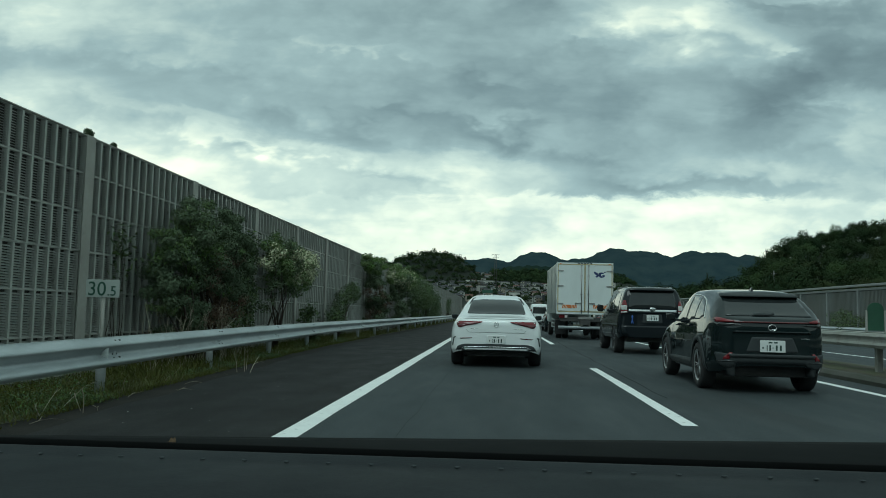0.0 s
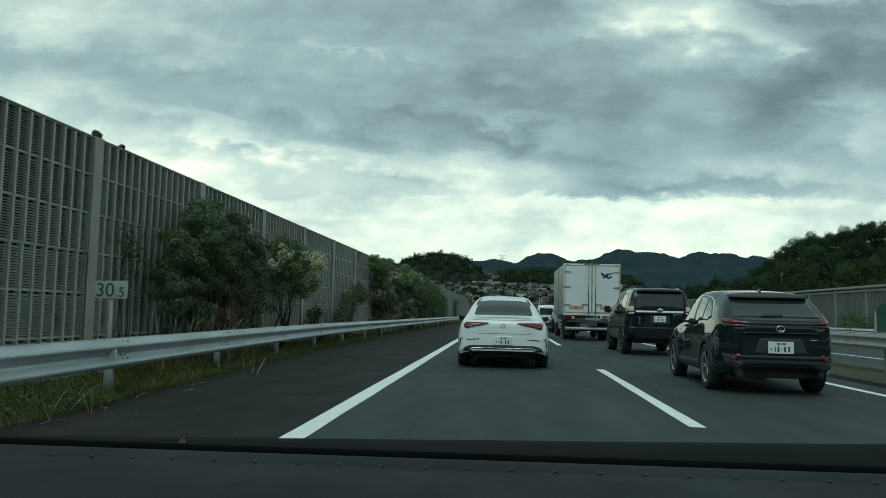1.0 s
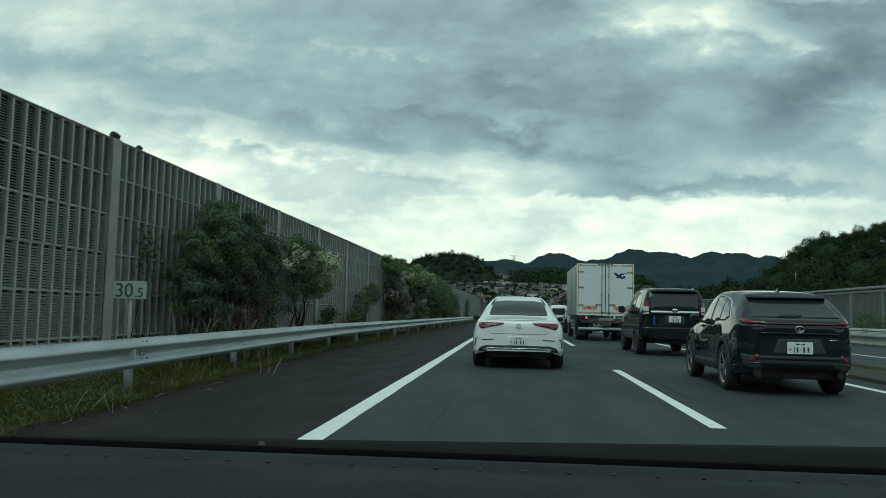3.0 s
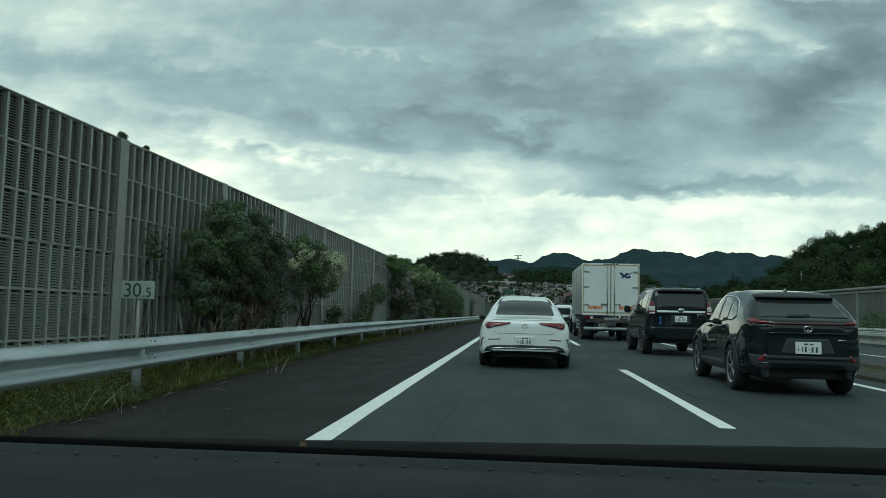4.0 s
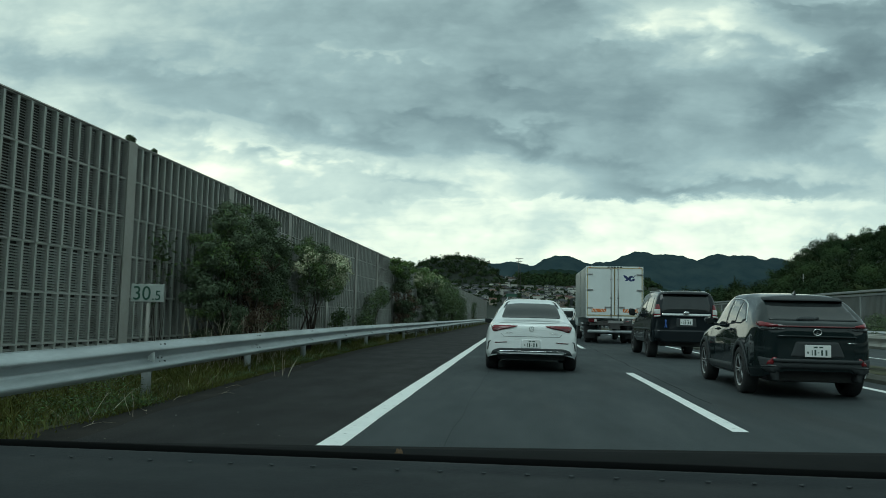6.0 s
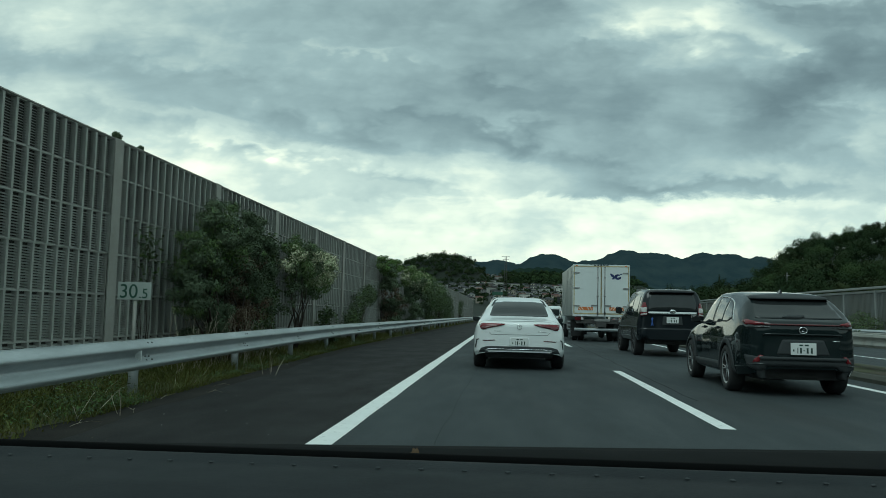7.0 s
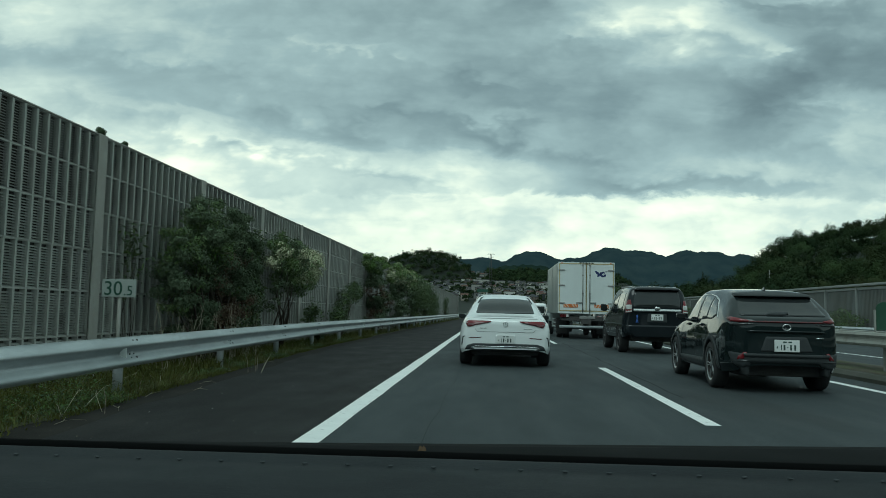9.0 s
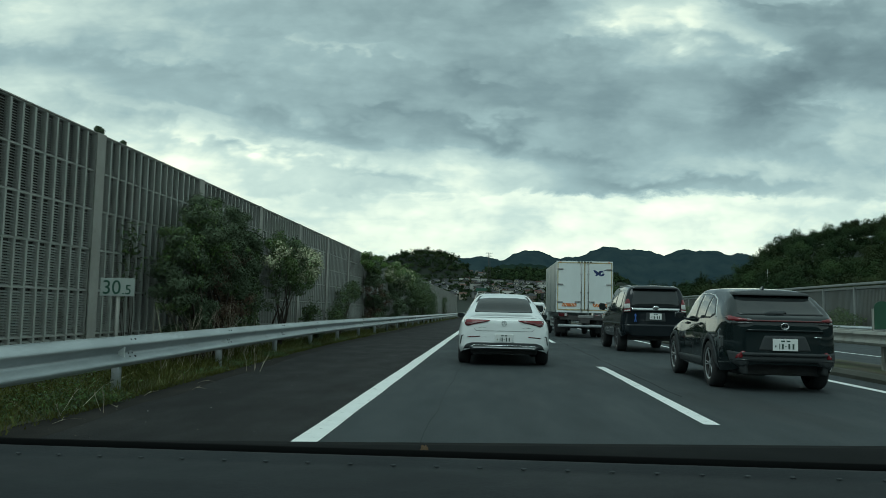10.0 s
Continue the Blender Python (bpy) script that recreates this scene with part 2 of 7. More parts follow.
M = dict(
    asphalt=material("asphalt", (0.0278, 0.0352, 0.0380), 0.72, color2=(0.0215, 0.0268, 0.0288), scale=0.5, amount=0.8, bump=0.006, bump_scale=70, spec=0.38, grain=0.6, spot=(0.025, 0.029, 0.030), spot_scale=0.22, spot_at=(0.52, 0.62), stretch=(1.6, 0.35, 1)),
    shoulder=material("shoulder_asphalt", (0.0120, 0.0125, 0.0122), 0.75, color2=(0.0080, 0.0084, 0.0083), spec=0.27, grain=0.6, scale=0.7, amount=0.9, bump=0.008, bump_scale=60, spot=(0.028, 0.027, 0.025), spot_scale=0.5, spot_at=(0.58, 0.7), stretch=(1.2, 0.5, 1)),
    paint=material("road_paint", (0.84, 0.86, 0.83), 0.6, color2=(0.72, 0.74, 0.72), scale=3, amount=0.7, bump=0.003, bump_scale=90, spot=(0.25, 0.26, 0.26), spot_scale=9.0, spot_at=(0.60, 0.68)),
    dust=material("dusty_edge", (0.036, 0.034, 0.030), 0.95, color2=(0.020, 0.0195, 0.018), scale=1.6, amount=1.0, spec=0.1, grain=0.3, spot=(0.028, 0.027, 0.024), spot_scale=1.3, spot_at=(0.5, 0.6)),
    crack=material("tar_seam", (0.026, 0.028, 0.028), 0.9, spec=0.05, scale=3),
    soil=material("soil", (0.080, 0.068, 0.050), 0.95, color2=(0.05, 0.042, 0.03), scale=1.5, amount=0.9, bump=0.02, bump_scale=12, spot=(0.060, 0.072, 0.026), spot_scale=1.6, spot_at=(0.42, 0.56)),
    field=material("land", (0.05, 0.075, 0.035), 0.95, color2=(0.075, 0.075, 0.05), scale=0.01, amount=0.9),
    concrete=material("concrete", (0.24, 0.24, 0.225), 0.85, color2=(0.17, 0.17, 0.155), scale=1.3, amount=0.8, bump=0.004, bump_scale=50, spot=(0.11, 0.11, 0.095), spot_scale=1.6, spot_at=(0.56, 0.7)),
    mossy=material("mossy_concrete", (0.075, 0.075, 0.065), 0.9, color2=(0.045, 0.05, 0.036), scale=1.3, amount=0.9, bump=0.006, bump_scale=30),
    galv=material("galvanised_steel", (0.51, 0.55, 0.56), 0.40, metal=0.45, color2=(0.34, 0.37, 0.38), scale=2.2, amount=0.8, bump=0.001, bump_scale=25, spot=(0.27, 0.28, 0.275), spot_scale=3.5, spot_at=(0.6, 0.75), stretch=(1, 0.35, 2.0)),
    galv_median=material("median_beam_steel", (0.33, 0.335, 0.305), 0.6, metal=0.2, color2=(0.25, 0.25, 0.22), scale=1.7, amount=0.8, spot=(0.2, 0.19, 0.165), spot_scale=3, spot_at=(0.55, 0.72)),
    wall_frame=material("barrier_frame_aluminium", (0.47, 0.48, 0.45), 0.6, metal=0.25, color2=(0.30, 0.30, 0.275), scale=1.4, amount=0.8, spot=(0.19, 0.185, 0.165), spot_scale=2.6, spot_at=(0.56, 0.74), vary=0.06),
    louvre=material("barrier_louvre_grey", (0.41, 0.42, 0.39), 0.65, metal=0.15, color2=(0.24, 0.245, 0.225), scale=0.9, amount=0.9, spot=(0.11, 0.105, 0.09), spot_scale=1.5, spot_at=(0.54, 0.72), vary=0.1),
    backing=material("barrier_felt", (0.05, 0.05, 0.046), 0.95, scale=4),
    post=material("barrier_post_steel", (0.40, 0.40, 0.365), 0.6, metal=0.2, color2=(0.30, 0.29, 0.26), scale=1.2, amount=0.8, spot=(0.20, 0.19, 0.16), spot_scale=2.0, spot_at=(0.56, 0.75), vary=0.06),
    far_panel=material("far_barrier_panel", (0.125, 0.138, 0.132), 0.75, color2=(0.10, 0.103, 0.093), scale=0.8, amount=0.9, stretch=(1, 1, 0.3), vary=0.1),
    far_cap=material("far_barrier_cap", (0.245, 0.265, 0.26), 0.6, color2=(0.20, 0.21, 0.20), scale=1.0),
    leaf_dark=material("dark_leaves", (0.094, 0.124, 0.074), 0.75, color2=(0.108, 0.135, 0.078), scale=1.5, island=0.3, spec=0.15),
    leaf_mid=material("green_leaves", (0.100, 0.145, 0.052), 0.7, color2=(0.115, 0.155, 0.060), scale=2, island=0.35, spec=0.18),
    leaf_bright=material("young_leaves", (0.085, 0.15, 0.03), 0.5, color2=(0.12, 0.17, 0.045), scale=2, island=0.35, spec=0.25),
    leaf_red=material("withered_leaves", (0.125, 0.084, 0.060), 0.8, color2=(0.100, 0.084, 0.060), scale=2, island=0.4, spec=0.2),
    blossom=material("cream_blossom", (0.56, 0.57, 0.40), 0.8, color2=(0.33, 0.36, 0.20), scale=4, island=0.25, spec=0.2),
    bark=material("bark", (0.06, 0.048, 0.036), 0.95, color2=(0.035, 0.028, 0.022), scale=6, amount=0.9, bump=0.01, bump_scale=30, stretch=(1, 1, 0.3)),
    grass=material("verge_grass", (0.125, 0.138, 0.040), 0.75, color2=(0.135, 0.14, 0.066), scale=0.9, amount=0.9, island=0.4, spec=0.2),
    moss=material("verge_moss", (0.118, 0.122, 0.032), 0.9, color2=(0.070, 0.078, 0.022), scale=1.3, amount=1.0, island=0.35, spec=0.1),
    litter=material("leaf_litter", (0.17, 0.16, 0.135), 0.9, color2=(0.09, 0.08, 0.06), scale=8, amount=1.0, island=0.5, spec=0.1),
    straw=material("dry_stalks", (0.50, 0.46, 0.36), 0.85, color2=(0.26, 0.22, 0.15), scale=3, amount=0.9, island=0.3, spec=0.2),
    wood_far=material("far_woods_leaves", (0.016, 0.031, 0.015), 0.9, color2=(0.032, 0.045, 0.019), scale=0.09, amount=1.0, island=0.10, spec=0.05),
    wood_mid=material("far_woods_green_leaves", (0.028, 0.048, 0.022), 0.9, color2=(0.040, 0.060, 0.024), scale=0.09, amount=1.0, island=0.12, spec=0.05),
    wood_olive=material("far_woods_olive_leaves", (0.042, 0.052, 0.022), 0.9, color2=(0.030, 0.044, 0.020), scale=0.09, amount=1.0, island=0.12, spec=0.05),
    # ground below the trees, with the shade between crowns put into its colour
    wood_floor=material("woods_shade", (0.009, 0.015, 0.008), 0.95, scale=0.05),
    # far ridge: the blue of distance haze is mixed into the forest colour
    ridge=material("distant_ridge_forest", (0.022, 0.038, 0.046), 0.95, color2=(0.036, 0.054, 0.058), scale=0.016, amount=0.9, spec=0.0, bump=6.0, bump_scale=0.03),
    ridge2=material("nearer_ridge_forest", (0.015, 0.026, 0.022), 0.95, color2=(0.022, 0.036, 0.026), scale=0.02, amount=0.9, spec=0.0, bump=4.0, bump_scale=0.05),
    white_car=material("white_car_paint", (0.775, 0.81, 0.80), 0.28, color2=(0.735, 0.77, 0.76), scale=1.2, coat=0.8, spec=0.5),
    black_car=material("black_car_paint", (0.0095, 0.0155, 0.0165), 0.04, color2=(0.0115, 0.0175, 0.0185), scale=1.2, rough2=0.06, spec=0.5),
    dark_suv=material("black_suv_paint", (0.011, 0.015, 0.018), 0.06, color2=(0.009, 0.0115, 0.014), scale=1.2, rough2=0.08, spec=0.40),
    silver_car=material("silver_car_paint", (0.35, 0.36, 0.36), 0.3, metal=0.4, scale=1.2, coat=0.6),
    glass=material("tinted_glass", (0.024, 0.029, 0.029), 0.03, color2=(0.016, 0.018, 0.019), scale=3, rough2=0.05, spec=0.6),
    glass_side=material("side_window_glass", (0.035, 0.043, 0.043), 0.02, color2=(0.045, 0.052, 0.052), scale=3, rough2=0.04, spec=0.65),
    trim=material("black_plastic_trim", (0.044, 0.050, 0.052), 0.6, spec=0.25, scale=8, bump=0.0006, bump_scale=400),
    rubber=material("tyre_rubber", (0.032, 0.033, 0.034), 0.85, color2=(0.028, 0.028, 0.027), scale=9, bump=0.002, bump_scale=90),
    alloy=material("alloy_wheel", (0.42, 0.43, 0.44), 0.28, metal=0.8, scale=5),
    dark_alloy=material("dark_alloy_wheel", (0.10, 0.105, 0.11), 0.35, metal=0.6, scale=5),
    chrome=material("chrome", (0.75, 0.77, 0.77), 0.12, metal=1.0, scale=5),
    red_lens=material("red_lamp_lens", (0.16, 0.009, 0.014), 0.15, color2=(0.10, 0.006, 0.01), scale=14, coat=0.35),
    red_dark=material("dark_red_lens", (0.085, 0.008, 0.010), 0.12, color2=(0.05, 0.005, 0.008), scale=14, coat=0.7),
    clear_lens=material("clear_lamp_lens", (0.50, 0.50, 0.48), 0.15, scale=14, coat=0.7),
    orange=material("orange_marking", (0.55, 0.16, 0.04), 0.55, scale=6),
    marker_white=material("marking_white", (0.62, 0.56, 0.44), 0.6, scale=6),
    plate=material("number_plate", (0.70, 0.72, 0.70), 0.45, color2=(0.63, 0.65, 0.63), scale=9),
    plate_ink=material("plate_green_ink", (0.03, 0.06, 0.05), 0.6, scale=9),
    truck_white=material("truck_box_white", (0.65, 0.695, 0.685), 0.45, color2=(0.57, 0.61, 0.595), scale=0.9, amount=0.8, spot=(0.42, 0.43, 0.40), spot_scale=0.9, spot_at=(0.62, 0.8), stretch=(1, 1, 0.35)),
    truck_side=material("truck_box_aluminium", (0.36, 0.39, 0.38), 0.4, metal=0.45, color2=(0.28, 0.31, 0.30), scale=0.8, amount=0.9, stretch=(1, 1, 0.3)),
    truck_trim=material("truck_door_gasket", (0.50, 0.42, 0.20), 0.6, color2=(0.30, 0.26, 0.15), scale=2, amount=0.9),
    steel=material("bare_steel", (0.36, 0.36, 0.35), 0.4, metal=0.7, scale=3, amount=0.8, spot=(0.2, 0.16, 0.12), spot_scale=4, spot_at=(0.6, 0.75)),
    chassis=material("chassis_black", (0.055, 0.056, 0.056), 0.7, color2=(0.040, 0.037, 0.033), scale=2, amount=0.8),
    chassis_dull=material("dull_black_underside", (0.030, 0.034, 0.035), 0.8, spec=0.2, scale=4),
    navy=material("navy_print", (0.018, 0.035, 0.13), 0.5, scale=4),
    ribbon=material("blue_sticker", (0.05, 0.12, 0.42), 0.5, scale=9),
    green_board=material("antiglare_board_green", (0.018, 0.070, 0.036), 0.6, color2=(0.014, 0.050, 0.028), scale=2.5, amount=0.9, spot=(0.05, 0.09, 0.06), spot_scale=3, spot_at=(0.62, 0.72)),
    sign_white=material("sign_white", (0.33, 0.37, 0.345), 0.6, color2=(0.28, 0.32, 0.295), scale=4),
    sign_green=material("sign_green", (0.018, 0.070, 0.045), 0.5, scale=4),
    reflector=material("white_reflector", (0.75, 0.78, 0.76), 0.25, scale=20),
    dash=material("dashboard_leatherette", (0.0142, 0.0188, 0.0212), 0.62, color2=(0.0105, 0.012, 0.0135), spec=0.15, scale=3, amount=0.6, bump=0.0008, bump_scale=350),
    dash_dark=material("cowl_black", (0.004, 0.0045, 0.0045), 0.9, spec=0.05, scale=3),
    cowl=material("cowl_plastic", (0.0055, 0.0065, 0.0065), 0.85, color2=(0.004, 0.005, 0.005), spec=0.1, scale=3),
    thread=material("seam_thread", (0.055, 0.063, 0.066), 0.8, scale=50),
    brown_leaf=material("dead_leaf", (0.085, 0.055, 0.028), 0.85, scale=60),
    house_white=material("white_render_wall", (0.44, 0.44, 0.41), 0.85, color2=(0.28, 0.28, 0.26), scale=0.4, vary=0.3),
    house_cream=material("cream_render_wall", (0.36, 0.33, 0.27), 0.85, color2=(0.38, 0.35, 0.28), scale=0.4, vary=0.15),
    house_grey=material("grey_siding_wall", (0.19, 0.19, 0.19), 0.85, scale=0.4, vary=0.2),
    house_brown=material("brown_siding_wall", (0.15, 0.12, 0.10), 0.85, scale=0.4, vary=0.2),
    roof_dark=material("dark_roof_tile", (0.035, 0.037, 0.04), 0.75, scale=0.8, vary=0.25),
    roof_grey=material("grey_roof_tile", (0.07, 0.075, 0.08), 0.75, scale=0.8, vary=0.25),
    roof_red=material("red_brown_roof_tile", (0.10, 0.05, 0.04), 0.75, scale=0.8, vary=0.2),
    window_dark=material("house_window", (0.03, 0.035, 0.04), 0.1, scale=3),
)

# ---- helpers for meshes ----


def mesh_object(name, verts, faces, mat, parent=None, label="", smooth=False):
    me = bpy.data.meshes.new(name)
    me.from_pydata([tuple(v) for v in verts], [], faces)
    me.materials.append(mat)
    if smooth:
        me.polygons.foreach_set("use_smooth", [True] * len(me.polygons))
    me.update()
    ob = new(name, me)
    if parent:
        ob.parent = parent
    if label:
        tagged(ob, label)
    return ob


def part(name, bm, mat, parent, label="", smooth=False):
    """Links a bmesh as one mesh object under a thing or a part."""
    me = bpy.data.meshes.new(name)
    bmesh.ops.recalc_face_normals(bm, faces=bm.faces)
    bm.to_mesh(me)
    bm.free()
    me.materials.append(mat)
    if smooth:
        me.polygons.foreach_set("use_smooth", [True] * len(me.polygons))
    ob = new(name, me)
    if parent:
        ob.parent = parent
    if label:
        tagged(ob, label)
    return ob


def twin(ob, parent=None, m=None, label=""):
    """Another object on the same mesh."""
    o = new(ob.name.split(".")[0], ob.data)
    o.parent = parent or ob.parent
    if m is not None:
        o.matrix_local = m
    if label:
        tagged(o, label)
    return o


def box_bm(bm, cx, cy, cz, sx, sy, sz, bevel=0.0):
    r = bmesh.ops.create_cube(bm, size=1.0)
    vs = r["verts"]
    for v in vs:
        v.co = Vector((cx + v.co.x * sx, cy + v.co.y * sy, cz + v.co.z * sz))
    if bevel:
        es = list({e for v in vs for e in v.link_edges})
        bmesh.ops.bevel(bm, geom=es, offset=bevel, segments=2, affect="EDGES", profile=0.6)


def box(name, c, s, mat, parent=None, bevel=0.01, label=""):
    bm = bmesh.new()
    box_bm(bm, *c, *s, bevel=bevel)
    return part(name, bm, mat, parent, label)


def tube_bm(bm, pts, radii, n=8, cap=True):
    rings = []
    pts = [Vector(p) for p in pts]
    for i, p in enumerate(pts):
        d = (pts[min(i + 1, len(pts) - 1)] - pts[max(i - 1, 0)]).normalized()
        a = d.orthogonal().normalized()
        b = d.cross(a)
        r = radii[i] if isinstance(radii, (list, tuple)) else radii
        rings.append([bm.verts.new(p + (a * math.cos(2 * math.pi * k / n) + b * math.sin(2 * math.pi * k / n)) * r) for k in range(n)])
    for u, v in zip(rings, rings[1:]):
        # keep each ring in step with the one before
        best = min(range(n), key=lambda s: (u[0].co - v[s].co).length_squared)
        for k in range(n):
            bm.faces.new((u[k], u[(k + 1) % n], v[(k + 1 + best) % n], v[(k + best) % n]))
    if cap:
        bm.faces.new(rings[0][::-1])
        bm.faces.new(rings[-1])


def tube(name, pts, radii, mat, parent=None, n=8, label="", smooth=True):
    bm = bmesh.new()
    tube_bm(bm, pts, radii, n)
    return part(name, bm, mat, parent, label, smooth)


def sweep(name, prof, line, mat, parent=None, label="", closed=True, smooth=False):
    """Sweeps a profile (across, up) along a line of (x, y, z) points that runs mostly along y."""
    V, Fc = [], []
    n = len(prof)
    for i, p in enumerate(line):
        a, b = Vector(line[max(i - 1, 0)]), Vector(line[min(i + 1, len(line) - 1)])
        d = (b - a)
        d.z = 0
        d.normalize()
        side = Vector((d.y, -d.x, 0))
        for u, w in prof:
            V.append(Vector(p) + side * u + Vector((0, 0, w)))
    for i in range(len(line) - 1):
        for k in range(n if closed else n - 1):
            Fc.append((i * n + k, i * n + (k + 1) % n, (i + 1) * n + (k + 1) % n, (i + 1) * n + k))
    if closed:
        Fc += [tuple(range(n))[::-1], tuple((len(line) - 1) * n + k for k in range(n))]
    return mesh_object(name, V, Fc, mat, parent, label, smooth)


def thing(name, at, label, category, group="", kind="", rz=0.0):
    e = new(name)
    e.empty_display_size = 0.2
    e.matrix_basis = pose(*at, 0, 0, rz)
    return tagged(e, label, category, group, kind)
# ---- the road: x across, y ahead; the carriageway and the one opposite ----


def bend(y):
    """How far the left verge swings away from the lane, ahead."""
    return 0.0 if y < 6 else min(0.85, 1.6 * (1 - math.exp((6 - y) / 22)))


def strip(name, x0, x1, y0, y1, z, mat, step=4.0, follow=(0, 0), label="", category="", kind="structure", rough=0.0):
    ys = np.arange(y0, y1 + 0.01, step)
    V, Fc = [], []
    for i, y in enumerate(ys):
        j0, j1 = (random.uniform(-rough, rough) for _ in range(2)) if rough else (0, 0)
        V += [(x0 - follow[0] * bend(y) + j0, y, z), (x1 - follow[1] * bend(y) + j1, y, z)]
        if i:
            k = 2 * i
            Fc.append((k - 2, k - 1, k + 1, k))
    ob = mesh_object(name, V, Fc, mat)
    return tagged(ob, label, category, "", kind)


tagged(mesh_object("ground", [(-4000, -600, -0.06), (4000, -600, -0.06), (4000, 4500, -0.06), (-4000, 4500, -0.06)], [(0, 1, 2, 3)], M["field"]),
       "wide dull green land round the motorway", "ground", "", "structure")
strip("road", -1.78, 6.4, -60, 620, 0.0, M["asphalt"], label="worn grey asphalt motorway lanes with tyre tracks", category="road")
strip("road", 8.35, 17.8, -60, 620, 0.0, M["asphalt"], label="grey asphalt lanes of the opposite carriageway", category="road")
strip("road_shoulder", -4.22, -1.78, -60, 620, 0.0, M["shoulder"], follow=(1, 0), label="darker patched asphalt hard shoulder", category="road")
strip("verge", -6.35, -4.16, -60, 300, 0.006, M["soil"], follow=(0, 1), step=0.5, rough=0.07, label="earth verge with grass below the guard rail", category="verge")
strip("verge", 17.8, 20.2, -60, 300, 0.012, M["soil"], label="earth verge along the opposite carriageway", category="verge")
strip("shoulder_edge", -4.24, -3.74, -40, 120, 0.0012, M["dust"], follow=(1, 1), step=0.7, rough=0.07, label="dusty strip of grit along the verge", category="road edge")


def line_mark(name, x, y0, y1, w, label, follow=0.0, group=""):
    ys = np.linspace(y0, y1, max(2, int((y1 - y0) / 1.0) + 1))
    V, Fc = [], []
    for i, y in enumerate(ys):
        a, b = random.uniform(-0.006, 0.006), random.uniform(-0.006, 0.006)
        xx = x - follow * (y - 6)
        V += [(xx - w / 2 + a, y, 0.005), (xx + w / 2 + b, y, 0.005)]
        if i:
            k = 2 * i
            Fc.append((k - 2, k - 1, k + 1, k))
    return tagged(mesh_object(name, V, Fc, M["paint"]), label, "road marking", group, "structure")


line_mark("edge_line", -1.66, -40, 400, 0.21, "solid white painted edge line beside the shoulder", 0.0042)
line_mark("edge_line", 5.70, -40, 400, 0.16, "solid white painted edge line beside the median", -0.004)
line_mark("edge_line", 11.25, -40, 300, 0.15, "white painted lane line of the opposite carriageway")
for k in range(-2, 14):
    y = 7.9 + 20.0 * k
    line_mark("lane_dash", 2.03, y, y + 8.0, 0.16, "white painted lane dash with worn specks", -0.002, "dashes between the lanes")

# cracks and seams along the lanes
def crack(x0, y0, x1, y1, w, wob):
    n = 40
    V, Fc = [], []
    for i in range(n):
        f = i / (n - 1)
        y = y0 + (y1 - y0) * f
        x = x0 + (x1 - x0) * f + wob * noise.noise(Vector((y * 0.8, x0 * 7, 0))) + wob * 0.5 * noise.noise(Vector((y * 3.1, x0 * 3, 2)))
        ww = w * (0.4 + 0.9 * abs(noise.noise(Vector((y * 2.3, 5, x0)))))
        V += [(x - ww, y, 0.003), (x + ww, y, 0.003)]
        if i:
            k = 2 * i
            Fc.append((k - 2, k - 1, k + 1, k))
    tagged(mesh_object("pavement_seam", V, Fc, M["crack"]), "thin dark crack running along the asphalt lane", "crack", "cracks in the lanes", "structure")


crack(-0.75, 4, -0.75, 16, 0.0028, 0.035)
crack(-0.75, 19, -0.7, 40, 0.005, 0.05)
crack(2.35, 10.5, 2.45, 40, 0.016, 0.06)
for (x, y, s) in ((-3.1, 8.0, 0.009), (-2.6, 7.2, 0.006), (-3.3, 6.9, 0.007), (-2.9, 10.5, 0.011), (-3.5, 9.4, 0.008), (-2.2, 6.6, 0.006), (-3.6, 7.6, 0.009), (-3.2, 12.0, 0.010), (-2.4, 9.0, 0.007)):
    bm = bmesh.new()
    bmesh.ops.create_icosphere(bm, subdivisions=1, radius=s, matrix=Matrix.Translation((x, y, s * 0.4)))
    for v in bm.verts:
        v.co.z = max(0.001, v.co.z) * 0.8
        v.co += Vector((random.uniform(-1, 1), random.uniform(-1, 1), 0)) * s * 0.25
    tagged(part("pebble", bm, M["concrete"], None), "small pale stone lying on the shoulder", "stone", "stones on the shoulder")

# ---- left guard rail ----
W_BEAM = [(0.037 * (1 - math.cos(4 * math.pi * q / 32)), -0.345 * q / 28) for q in range(29)]
W_BEAM = W_BEAM + [(u - 0.006, w) for u, w in reversed(W_BEAM)]


def rail_x(y):
    return -4.24 - bend(y) * 0.92


